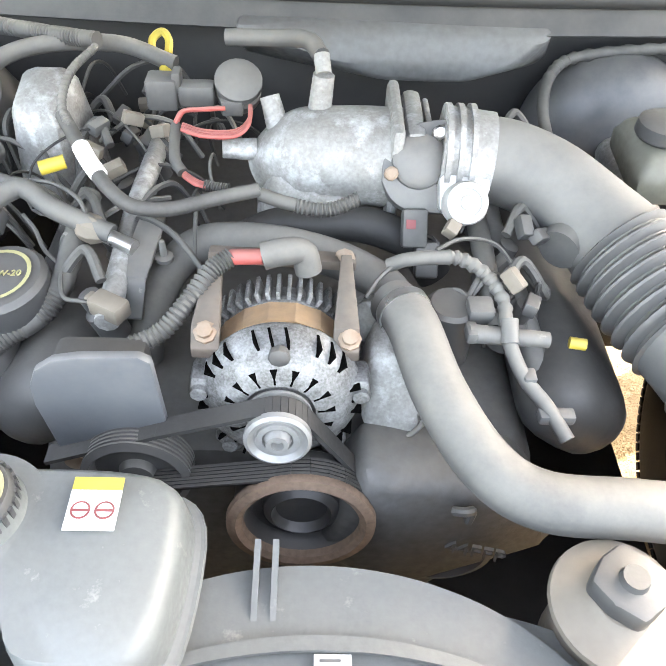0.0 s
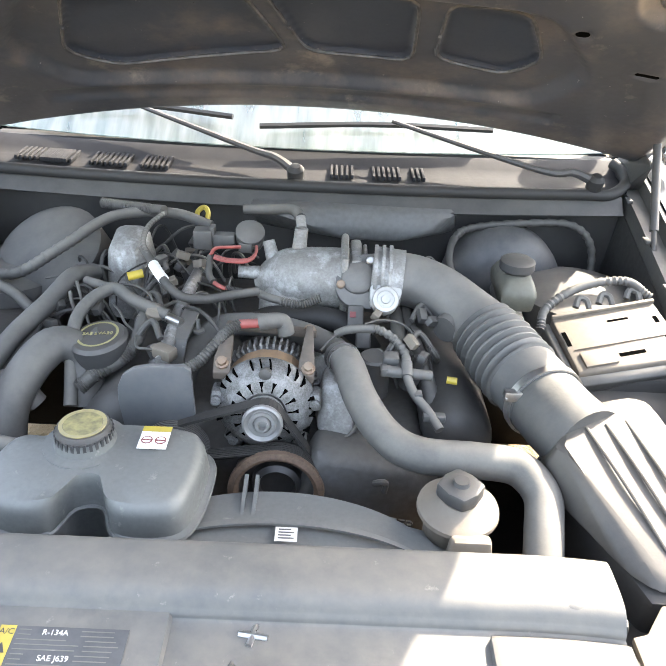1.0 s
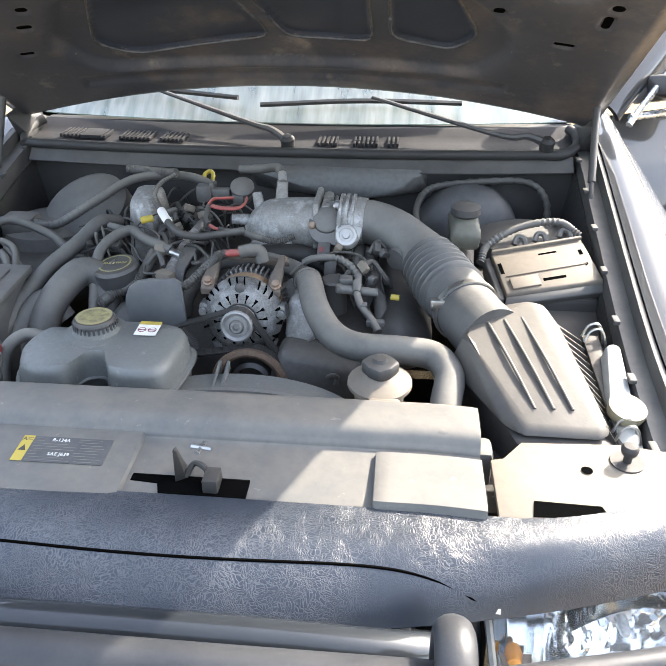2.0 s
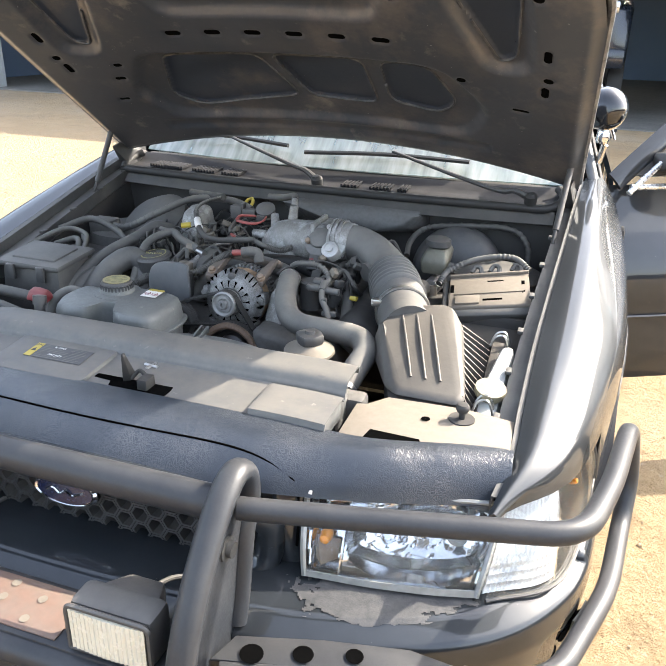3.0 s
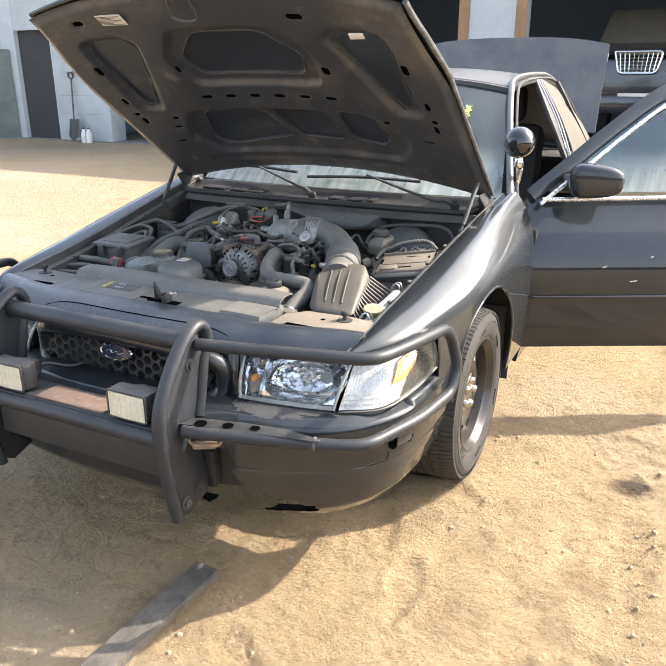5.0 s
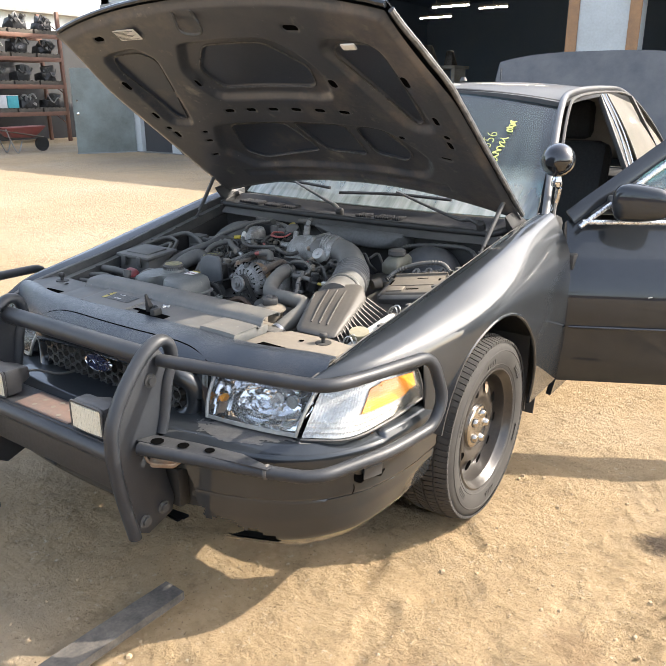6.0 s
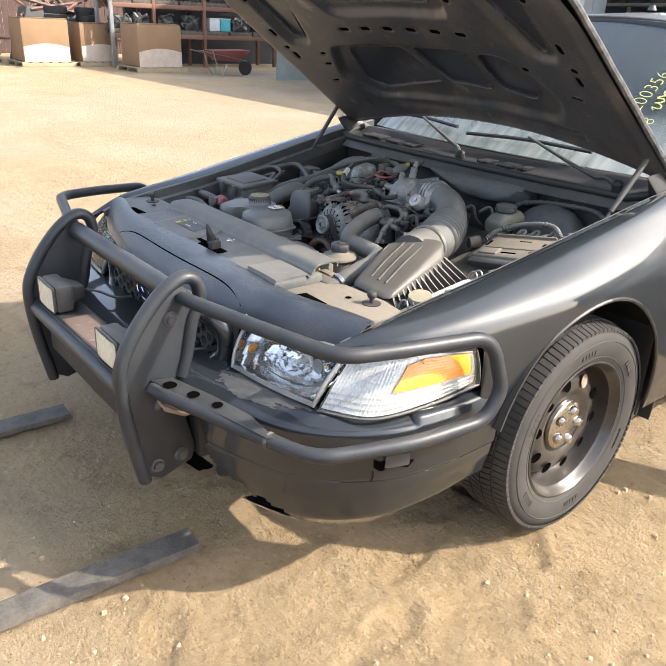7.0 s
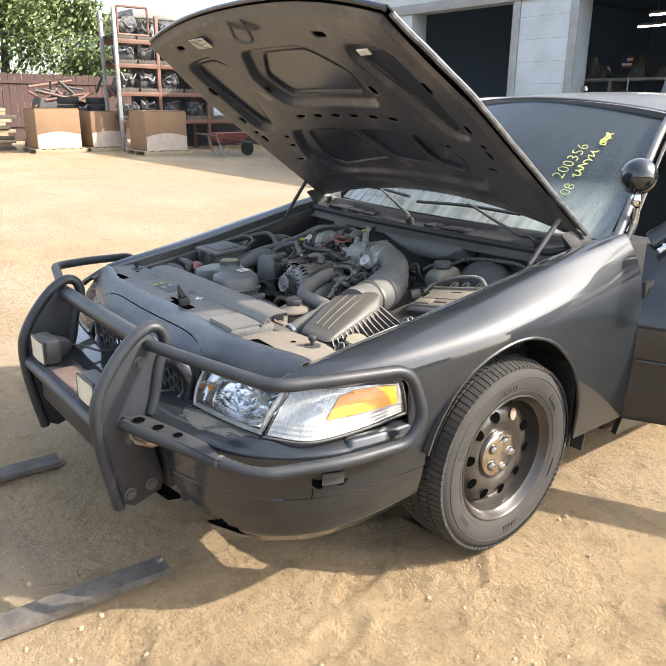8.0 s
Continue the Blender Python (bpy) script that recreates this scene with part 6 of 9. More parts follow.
lid_low = [(0.365, 0.74, 0.73), (0.40, 0.82, 0.74), (0.54, 0.82, 0.74), (0.57, 0.78, 0.73), (0.596, 0.562, 0.735), (0.582, 0.548, 0.732), (0.464, 0.548, 0.733), (0.438, 0.575, 0.732)]
bm = hull(bmesh.new(), lid_top + lid_low, 0.007)
airbox = part("air_filter_box", bm, AIRBOX, car, "grey-brown air filter box with finned side")
for t in (0.18, 0.42, 0.66):
    a = Vector((0.405, 0.755, 0.806)).lerp(Vector((0.525, 0.785, 0.813)), t)
    b = Vector((0.465, 0.590, 0.755)).lerp(Vector((0.583, 0.590, 0.756)), t)
    part("lid_ridge", tube(bmesh.new(), [a.lerp(b, k / 6) + Vector((0, 0, 0.0005 + 0.004 * math.sin(math.pi * k / 6))) for k in range(7)], 0.0026, 8), AIRBOX, airbox)
# fins down to the flange, standing over a dark trough
part("fin_trough", hull(bmesh.new(), [(0.545, 0.80, 0.735), (0.615, 0.845, 0.722), (0.585, 0.575, 0.70), (0.618, 0.568, 0.692), (0.545, 0.80, 0.69), (0.615, 0.845, 0.69), (0.585, 0.575, 0.66), (0.618, 0.568, 0.66)]), DARK, airbox)
for k in range(13):
    t = k / 12
    a = Vector((0.549, 0.792, 0.792)).lerp(Vector((0.589, 0.572, 0.745)), t)
    b = Vector((0.611, 0.835, 0.735)).lerp(Vector((0.616, 0.566, 0.704)), t)
    d = Vector((0.0, 0.0020, 0.0))
    bm = hull(bmesh.new(), [a + d * 1.6, a - d * 1.6, a + Vector((-0.012, 0, -0.004)), b + d * 0.3, b - d * 0.3, a + d + Vector((0, 0, -0.05)), a - d + Vector((0, 0, -0.05)), b + Vector((0, 0, -0.012))])
    part("cooling_fin", bm, AIRBOX, airbox)
bm = hull(bmesh.new(), [(0.610, 0.850, 0.742), (0.640, 0.850, 0.742), (0.614, 0.556, 0.708), (0.640, 0.556, 0.708), (0.610, 0.850, 0.726), (0.640, 0.850, 0.726), (0.614, 0.556, 0.692), (0.640, 0.556, 0.692)], 0.003)
part("lid_flange", bm, AIRBOX, airbox)
for p in ((0.628, 0.83, 0.742), (0.628, 0.585, 0.713)):
    for o in (-0.010, 0.010):
        p0 = Vector(p) + Vector((0, o, 0))
        part("wire_clip", tube(bmesh.new(), [p0 + Vector((-0.020, 0, 0.002)), p0 + Vector((-0.010, 0.004, 0.022)), p0 + Vector((0.006, 0.003, 0.026)), p0 + Vector((0.016, 0, 0.006)), p0 + Vector((0.020, 0, -0.03))], 0.0024, 6), BRIGHT, airbox)
bm = hull(bmesh.new(), [(0.38, 0.80, 0.735), (0.60, 0.84, 0.725), (0.620, 0.552, 0.70), (0.585, 0.540, 0.728), (0.455, 0.538, 0.728), (0.40, 0.80, 0.52), (0.59, 0.80, 0.52), (0.62, 0.60, 0.52), (0.46, 0.54, 0.52)], 0.01)
base = part("box_base", bm, DARK, airbox)
for k in range(6):
    x = 0.475 + 0.026 * k
    part("base_rib", box(bmesh.new(), (x, 0.532, 0.60), (x + 0.004, 0.55, 0.722), 0.001), DARK, base)

# washer bottle
bm = hull(bmesh.new(), [(0.60, 0.53, 0.56), (0.655, 0.53, 0.56), (0.612, 0.545, 0.705), (0.652, 0.545, 0.705), (0.615, 0.66, 0.735), (0.658, 0.66, 0.735), (0.635, 0.79, 0.765), (0.662, 0.79, 0.765), (0.62, 0.83, 0.60), (0.665, 0.83, 0.60)], 0.014)
wash = part("washer_bottle", bm, material("milky_plastic", (0.5, 0.52, 0.5), 0.4, second=(0.4, 0.42, 0.4), dust=0.25), car, "milky white washer fluid bottle")
bm = lathe(bmesh.new(), [(0.028, -0.006), (0.030, 0.003), (0.029, 0.010), (0.0001, 0.012)], (0.633, 0.625, 0.735), (0.1, -0.2, 1), 30)
part("bottle_cap", bm, material("khaki_cap", (0.3, 0.265, 0.17), 0.5, second=(0.2, 0.18, 0.12), dust=0.3), wash)

# battery under its cover tray
bm = hull(bmesh.new(), [(0.468, 1.105, 0.788), (0.654, 1.135, 0.816), (0.676, 0.995, 0.786), (0.488, 0.972, 0.758), (0.468, 1.105, 0.768), (0.654, 1.135, 0.796), (0.676, 0.995, 0.766), (0.488, 0.972, 0.738)], 0.004)
tray = part("battery_cover", bm, BEIGE, car, "dust-covered tan battery cover")
T0, T1, T3 = Vector((0.468, 1.105, 0.788)), Vector((0.654, 1.135, 0.816)), Vector((0.488, 0.972, 0.758))
TN = (T1 - T0).cross(T3 - T0).normalized()
TN = TN if TN.z > 0 else -TN


def on_tray(u0, u1, v0, v1, lo, hi, bev=0.0):
    return hull(bmesh.new(), [T0 + (T1 - T0) * u + (T3 - T0) * v + TN * n for u in (u0, u1) for v in (v0, v1) for n in (lo, hi)], bev)


# thin black blocks paint the shade in the cover's slots
for q in ((0.48, 0.68, 0.22, 0.25), (0.42, 0.66, 0.80, 0.86), (0.90, 0.94, 0.28, 0.40), (0.90, 0.94, 0.60, 0.72), (0.02, 0.06, 0.3, 0.55)):
    part("cover_slot", on_tray(*q, -0.004, 0.0008), HOLE_BLACK, tray)
part("cover_flap", on_tray(0.08, 0.38, 0.70, 0.95, -0.004, 0.005, 0.002), BEIGE, tray)
part("cover_rib", on_tray(0.06, 0.92, 0.62, 0.64, -0.004, 0.003, 0.001), BEIGE, tray)
part("cover_edge", on_tray(0.0, 1.0, 0.0, 0.05, -0.004, 0.007, 0.002), BEIGE, tray)
bm = hull(bmesh.new(), [(0.453, 1.10, 0.776), (0.467, 1.105, 0.778), (0.474, 0.97, 0.748), (0.487, 0.972, 0.75), (0.453, 1.10, 0.74), (0.467, 1.105, 0.74), (0.474, 0.97, 0.71), (0.487, 0.972, 0.71)], 0.004)
hull(bm, [(0.488, 0.971, 0.752), (0.676, 0.994, 0.780), (0.484, 0.958, 0.738), (0.682, 0.982, 0.766), (0.488, 0.971, 0.715), (0.676, 0.994, 0.745)], 0.003)
part("cover_lip", bm, DUSTY, tray)
for t in (0.3, 0.55, 0.85):
    c = Vector((0.478, 1.122, 0.798)).lerp(Vector((0.65, 1.152, 0.822)), t)
    part("cable_loom", tube(bmesh.new(), [c + Vector((-0.012, 0.0, -0.008)), c + Vector((-0.005, 0.012, 0.004)), c + Vector((0.008, 0.009, 0.003)), c + Vector((0.012, -0.006, -0.008))], 0.006, 7), DUSTY, tray)
bm = tube(bmesh.new(), [(0.445, 1.08, 0.775), (0.462, 1.12, 0.80), (0.53, 1.155, 0.828), (0.61, 1.165, 0.838), (0.655, 1.15, 0.815)], 0.008, 10, count=60, ribs=(0, 1, 28, 0.0012))
part("corrugated_loom", bm, DUSTY, tray)
bm = box(bmesh.new(), (0.485, 0.975, 0.55), (0.672, 1.12, 0.75), 0.012)
part("battery", bm, DARK, car, "black battery under its cover")

# brake booster and master cylinder
bm = lathe(bmesh.new(), [(0.125, 0.0), (0.13, 0.02), (0.128, 0.06), (0.110, 0.085), (0.075, 0.10), (0.03, 0.105), (0.0001, 0.105)], (0.44, 1.44, 0.705), (0, -1, 0.12), 44)
booster = part("brake_booster", bm, material("worn_blue_black_paint", (0.035, 0.039, 0.046), 0.4, second=(0.065, 0.068, 0.072), dust=0.3, scale=14), car, "round black brake booster", 50)
bm = tube(bmesh.new(), [(0.315, 1.28, 0.775), (0.312, 1.33, 0.80), (0.33, 1.38, 0.822), (0.37, 1.41, 0.832), (0.47, 1.42, 0.842), (0.58, 1.43, 0.84), (0.63, 1.42, 0.80), (0.64, 1.40, 0.72)], 0.008, 10, count=80, ribs=(0.25, 1, 40, 0.0014))
part("vacuum_line", bm, WIRE, booster)
bm = rod(bmesh.new(), (0.435, 1.37, 0.725), (0.415, 1.12, 0.745), 0.025, 0.022)
master = part("master_cylinder", bm, ALU, car, "brake master cylinder")
bm = hull(bmesh.new(), [(0.385, 1.14, 0.775), (0.445, 1.14, 0.775), (0.385, 1.26, 0.785), (0.445, 1.26, 0.785), (0.38, 1.14, 0.812), (0.45, 1.14, 0.812), (0.38, 1.255, 0.822), (0.45, 1.255, 0.822), (0.395, 1.16, 0.835), (0.44, 1.16, 0.835), (0.395, 1.24, 0.84), (0.44, 1.24, 0.84)], 0.008)
part("fluid_reservoir", bm, material("aged_nylon", (0.14, 0.138, 0.108), 0.5, second=(0.085, 0.083, 0.065), dust=0.3, dust_color=(0.24, 0.23, 0.19), scale=16), master, "yellowed brake fluid reservoir")
bm = lathe(bmesh.new(), [(0.030, 0), (0.033, 0.004), (0.032, 0.018), (0.026, 0.022), (0.0001, 0.022)], (0.416, 1.195, 0.838), (0, 0, 1), 28)
part("reservoir_cap", bm, FLAT_BLACK, master)
bm = rod(bmesh.new(), (0.405, 1.10, 0.755), (0.39, 1.07, 0.75), 0.02, 0.018)
rod(bm, (0.42, 1.12, 0.755), (0.43, 1.11, 0.70), 0.012)
part("pressure_switch", bm, BEIGE, master)

# inlet plenum and throttle
bm = tube(bmesh.new(), [(-0.055, 1.175, 0.792), (-0.03, 1.17, 0.805), (0.01, 1.165, 0.815), (0.06, 1.16, 0.82), (0.105, 1.155, 0.822)], lambda s: 0.030 + 0.026 * ease(s / 0.45), 26, count=40)
hull(bm, [(-0.06, 1.10, 0.75), (0.02, 1.09, 0.745), (-0.07, 1.23, 0.75), (0.03, 1.23, 0.75), (-0.04, 1.12, 0.82), (0.02, 1.12, 0.835), (-0.04, 1.21, 0.82), (0.02, 1.21, 0.835)], 0.012)
box(bm, (0.0, 1.105, 0.765), (0.045, 1.13, 0.80), 0.006)
plenum = part("inlet_plenum", bm, ALU, car, "oxidised cast aluminium inlet plenum", 45)
bm = box(bmesh.new(), (0.088, 1.105, 0.765), (0.102, 1.225, 0.885), 0.008)
box(bm, (0.104, 1.115, 0.775), (0.126, 1.215, 0.878), 0.008)
box(bm, (0.128, 1.12, 0.78), (0.136, 1.21, 0.87), 0.004)
part("throttle_flange", bm, ALU, plenum)
TM = Matrix(((1, 0, 0, 0.165), (0, 0.62, -0.785, 1.077), (0, 0.785, 0.62, 0.822), (0, 0, 0, 1)))
GREYCAST = material("grey_cast_cover", (0.085, 0.086, 0.087), 0.55, 0.3, (0.14, 0.138, 0.13), scale=18, dust=0.3)
face = [(-0.085, 0.018), (-0.082, 0.05), (-0.055, 0.077), (-0.02, 0.085), (0.026, 0.086), (0.036, 0.07), (0.032, 0.02), (0.022, -0.008), (-0.02, -0.014), (-0.055, -0.012), (-0.075, 0.0)]
face = [tuple(q) for q in spline(face + face[:1], 45)[:-1]]
bm = prism(bmesh.new(), face, -0.045, -0.008, "xy", 0.004)
bm.transform(TM)
throttle = part("throttle_body", bm, GREYCAST, car, "grey throttle body with a rounded cover")
bm = lathe(bmesh.new(), [(0.030, -0.010), (0.029, -0.002), (0.024, 0.002), (0.0001, 0.003)], (-0.046, 0.040, 0), (0, 0, 1), 28)
bm.transform(TM)
part("gear_cover", bm, GREYCAST, throttle)
PALEALLOY = material("pale_alloy", (0.5, 0.5, 0.49), 0.45, 0.4, (0.36, 0.36, 0.34), dust=0.2)
bm = prism(bmesh.new(), [(-0.024, -0.012), (0.020, -0.014), (0.030, 0.012), (0.030, 0.036), (-0.016, 0.040), (-0.026, 0.02)], -0.010, 0.006, "xy", 0.004)
lathe(bm, [(0.023, 0.0), (0.023, 0.026), (0.021, 0.030), (0.015, 0.031), (0.014, 0.029), (0.008, 0.029), (0.007, 0.033), (0.0001, 0.033)], (0, -0.004, 0.004), (0, 0, 1), 28)
bm.transform(TM)
part("throttle_motor", bm, PALEALLOY, throttle, "pale alloy throttle motor")
for p in ((-0.026, 0.070), (0.024, 0.073), (-0.076, 0.026), (0.024, 0.028)):
    bm = lathe(bmesh.new(), [(0.0075, -0.01), (0.0075, 0.002), (0.005, 0.004), (0.0001, 0.004)], (*p, 0), (0, 0, 1), 10)
    bm.transform(TM)
    part("screw", bm, BRIGHT if p[1] > 0.03 else RUSTY, throttle)
bm = box(bmesh.new(), (-0.062, -0.052, -0.02), (-0.034, -0.010, 0.0), 0.004)
box(bm, (-0.046, -0.085, -0.024), (-0.020, -0.045, -0.004), 0.004)
bm.transform(TM)
plug = part("throttle_plug", bm, DUSTY, throttle, "grey wiring plug")
bm = box(bmesh.new(), (-0.058, -0.032, 0.0), (-0.048, -0.022, 0.002))
bm.transform(TM)
part("plug_lock", bm, RED, plug, "small red lock tab")
bm = rod(bmesh.new(), (0.145, 1.14, 0.84), (0.20, 1.135, 0.838), 0.052, 0.05, 28)
for k in range(3):
    lathe(bm, [(0.053, -0.003), (0.055, -0.003), (0.055, 0.003), (0.053, 0.003)], (0.15 + 0.013 * k, 1.138, 0.84), (1, -0.05, 0), 28)
part("throttle_collar", bm, ALU, throttle)
bm = rod(bmesh.new(), (0.01, 1.18, 0.85), (0.015, 1.185, 0.905), 0.014, 0.012)
rod(bm, (0.015, 1.185, 0.905), (0.012, 1.20, 0.92), 0.009)
rod(bm, (-0.03, 1.165, 0.83), (-0.045, 1.19, 0.875), 0.014, 0.011)
rod(bm, (-0.06, 1.165, 0.822), (-0.098, 1.16, 0.825), 0.013, 0.011)
part("vacuum_nipple", bm, ALU, plenum)
bm = tube(bmesh.new(), [(0.012, 1.20, 0.918), (-0.005, 1.235, 0.92), (-0.05, 1.27, 0.905), (-0.10, 1.28, 0.90)], 0.010, 10)
part("vacuum_hose", bm, HOSE, plenum)

# engine front, block and covers
bm = hull(bmesh.new(), [(-0.26, 0.86, 0.66), (0.24, 0.86, 0.66), (-0.30, 0.88, 0.50), (0.28, 0.88, 0.50), (-0.15, 0.86, 0.30), (0.15, 0.86, 0.30), (-0.20, 1.40, 0.70), (0.20, 1.40, 0.70), (-0.30, 1.4, 0.5), (0.28, 1.4, 0.5), (-0.14, 1.4, 0.28), (0.14, 1.4, 0.28)], 0.02)
engine = part("engine_block", bm, IRON, car, "dirty cast engine block and timing cover")
for s in (1, -1):
    bm = bmesh.new()
    tmp = box(bmesh.new(), (-0.062, -0.24, -0.048), (0.062, 0.24, 0.048), 0.045, seg=5)
    merge(bm, tmp, Matrix.Translation((s * 0.278 + 0.01, 1.115, 0.672)) @ Matrix.Rotation(radians(38 * s), 4, 'Y'))
    part("valve_cover", bm, FLAT_BLACK, car, "black plastic valve cover")
    for k in range(4):
        p = Vector((s * 0.205 + 0.005, 0.96 + 0.095 * k, 0.745))
        bm = lathe(bmesh.new(), [(0.016, -0.02), (0.016, 0.015), (0.011, 0.02), (0.011, 0.038), (0.006, 0.04)], p, (s * 0.35, 0, 1), 14)
        part("injector", bm, FLAT_BLACK, engine)
    bm = tube(bmesh.new(), [(s * 0.19, 0.93, 0.772), (s * 0.19, 1.10, 0.785), (s * 0.185, 1.28, 0.78)], 0.012, 10)
    part("fuel_rail", bm, ALU if s < 0 else WIRE, engine)
    for k in range(5):
        p = Vector((s * (0.20 + 0.012 * k), 0.97 + 0.075 * k, 0.79 + 0.012 * (k % 2)))
        bm = tube(bmesh.new(), [p, p + Vector((s * 0.02, 0.03, 0.015)), p + Vector((s * 0.05, 0.02, -0.02)), p + Vector((s * 0.06, 0.05, -0.05))], 0.0055, 8)
        part("injector_lead", bm, WIRE, engine)
bm = lathe(bmesh.new(), [(0.045, -0.02), (0.047, -0.004), (0.047, 0.012), (0.042, 0.018), (0.0001, 0.019)], (-0.30, 0.975, 0.772), (-0.1, -0.1, 1), 32)
oil = part("oil_cap", bm, FLAT_BLACK, car, "black oil filler cap with worn yellow print")
bm = lathe(bmesh.new(), [(0.030, 0.0), (0.034, 0.0)], (-0.302, 0.973, 0.7925), (-0.1, -0.1, 1), 30, False)
part("cap_print", bm, material("faded_yellow", (0.34, 0.31, 0.15), 0.7), oil)
words("cap_word", "SAE 5W-20", 0.0105, Matrix.Translation((-0.302, 0.973, 0.7935)) @ Matrix.Rotation(radians(-5), 4, 'Y') @ Matrix.Rotation(radians(5), 4, 'X'), bpy.data.materials["faded_yellow"], oil)
# front-cover casting with its number
bm = hull(bmesh.new(), [(0.06, 0.80, 0.70), (0.20, 0.81, 0.665), (0.28, 0.82, 0.55), (0.10, 0.80, 0.47), (0.02, 0.80, 0.56), (0.06, 0.88, 0.70), (0.22, 0.88, 0.68), (0.30, 0.88, 0.55), (0.10, 0.88, 0.45), (0.0, 0.88, 0.56)], 0.012)
casting = part("front_casting", bm, IRON, engine, "grey cast front cover with part number")
words("cast_number", "44FFP", 0.026, Matrix.Translation((0.185, 0.7985, 0.575)) @ Matrix.Rotation(radians(84), 4, 'X') @ Matrix.Rotation(radians(-12), 4, 'Y'), DUSTY, casting, extrude=0.002)
bm = tube(bmesh.new(), [(0.07, 0.95, 0.755), (0.085, 0.98, 0.745), (0.06, 1.0, 0.73)], 0.028, 14)
hull(bm, [(0.06, 0.87, 0.69), (0.12, 0.86, 0.69), (0.05, 0.95, 0.69), (0.12, 0.95, 0.69), (0.065, 0.90, 0.76), (0.11, 0.90, 0.76), (0.07, 0.95, 0.77), (0.12, 0.95, 0.77)], 0.008)
part("thermostat_housing", bm, ALU, engine)

# alternator
AC, AX = Vector((-0.02, 0.905, 0.733)), Vector((0.0, -1, 0.14)).normalized()
AM = Matrix.Translation(AC) @ axes_to(AX)
bm = lathe(bmesh.new(), [(0.050, -0.058), (0.066, -0.054), (0.071, -0.040), (0.070, -0.024), (0.066, -0.022), (0.066, 0.012), (0.074, 0.014), (0.077, 0.020), (0.076, 0.030), (0.070, 0.042), (0.058, 0.052), (0.042, 0.057), (0.034, 0.057), (0.030, 0.052), (0.0001, 0.052)], (0, 0, 0), (0, 0, 1), 56)
bm.transform(AM)
alt = part("alternator", bm, ALTERN, car, "corroded aluminium alternator", 32)
bm = lathe(bmesh.new(), [(0.066, -0.022), (0.0725, -0.020), (0.0725, 0.010), (0.066, 0.012)], (0, 0, 0), (0, 0, 1), 18, False)
bm.transform(AM)
part("stator", bm, COPPER, alt, "brown laminated stator ring", 5)
# black blocks and wedges on the housing paint the shade in its vents
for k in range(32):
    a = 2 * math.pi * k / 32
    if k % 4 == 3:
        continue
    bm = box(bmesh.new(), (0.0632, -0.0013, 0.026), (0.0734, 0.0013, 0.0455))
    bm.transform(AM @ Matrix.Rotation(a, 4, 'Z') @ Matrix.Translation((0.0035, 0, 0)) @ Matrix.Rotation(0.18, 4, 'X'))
    part("side_vent_block", bm, HOLE_BLACK, alt)
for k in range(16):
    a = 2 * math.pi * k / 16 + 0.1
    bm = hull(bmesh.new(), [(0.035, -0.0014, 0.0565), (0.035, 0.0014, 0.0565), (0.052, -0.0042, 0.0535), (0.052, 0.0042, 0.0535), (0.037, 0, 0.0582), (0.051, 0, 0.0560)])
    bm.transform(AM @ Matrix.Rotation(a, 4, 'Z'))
    part("vent", bm, HOLE_BLACK, alt)
for k in range(30):
    a = math.pi * (k / 29) * 1.25 - 0.4
    bm = box(bmesh.new(), (0.060, -0.0020, -0.058), (0.079, 0.0020, -0.026), 0.0008, Matrix.Rotation(a, 4, 'Z'))
    bm.transform(AM)
    part("rear_fin", bm, ALTERN, alt)
for a in (0.15, 2.99, 4.0, 5.42):
    bm = bmesh.new()
    tmp = box(bmesh.new(), (0.060, -0.015, 0.006), (0.086, 0.015, 0.040), 0.006)
    merge(bm, tmp, AM @ Matrix.Rotation(a, 4, 'Z'))
    tmp = lathe(bmesh.new(), [(0.008, 0), (0.008, 0.006), (0.0001, 0.007)], (0.076, 0, 0.040), (0, 0, 1), 8)
    merge(bm, tmp, AM @ Matrix.Rotation(a, 4, 'Z'))
    part("mount_lug", bm, ALTERN, alt)
bm = lathe(bmesh.new(), [(0.010, -0.004), (0.010, 0.004), (0.007, 0.006), (0.0001, 0.006)], AM @ Vector((0.0, 0.062, 0.048)), AX, 8)
part("housing_bolt", bm, IRON, alt)
bm = lathe(bmesh.new(), [(0.024, 0.056), (0.031, 0.058), (0.031, 0.061), (0.027, 0.062), (0.027, 0.083), (0.0305, 0.085), (0.0305, 0.091), (0.027, 0.093), (0.022, 0.0885), (0.020, 0.0885), (0.0195, 0.091), (0.014, 0.091), (0.013, 0.088), (0.010, 0.097), (0.006, 0.097), (0.005, 0.09), (0.0001, 0.09)], (0, 0, 0), (0, 0, 1), 44)
bm.transform(AM)
part("alternator_pulley", bm, material("dull_steel", (0.27, 0.27, 0.265), 0.5, 0.4, (0.19, 0.185, 0.175), scale=30, dust=0.15), alt, "bright steel pulley")
# flat rusty bracket: two legs and a bridge behind the housing
bm = bmesh.new()
for x0, x1 in ((-0.094, -0.082), (0.036, 0.046)):
    hull(bm, [(x, y, z + dz) for x in (x0 - 0.008, x1 + 0.006) for y, z in ((0.885, 0.775), (0.90, 0.79)) for dz in (0, 0.012)] + [(x, y, z) for x in (x0, x1) for y, z in ((0.99, 0.815), (0.985, 0.80), (1.0, 0.806))], 0.003)
hull(bm, [(-0.096, 0.985, 0.815), (-0.096, 1.005, 0.812), (0.052, 0.995, 0.80), (0.052, 1.018, 0.796), (-0.096, 0.985, 0.803), (-0.096, 1.005, 0.80), (0.052, 0.995, 0.788), (0.052, 1.018, 0.784)], 0.003)
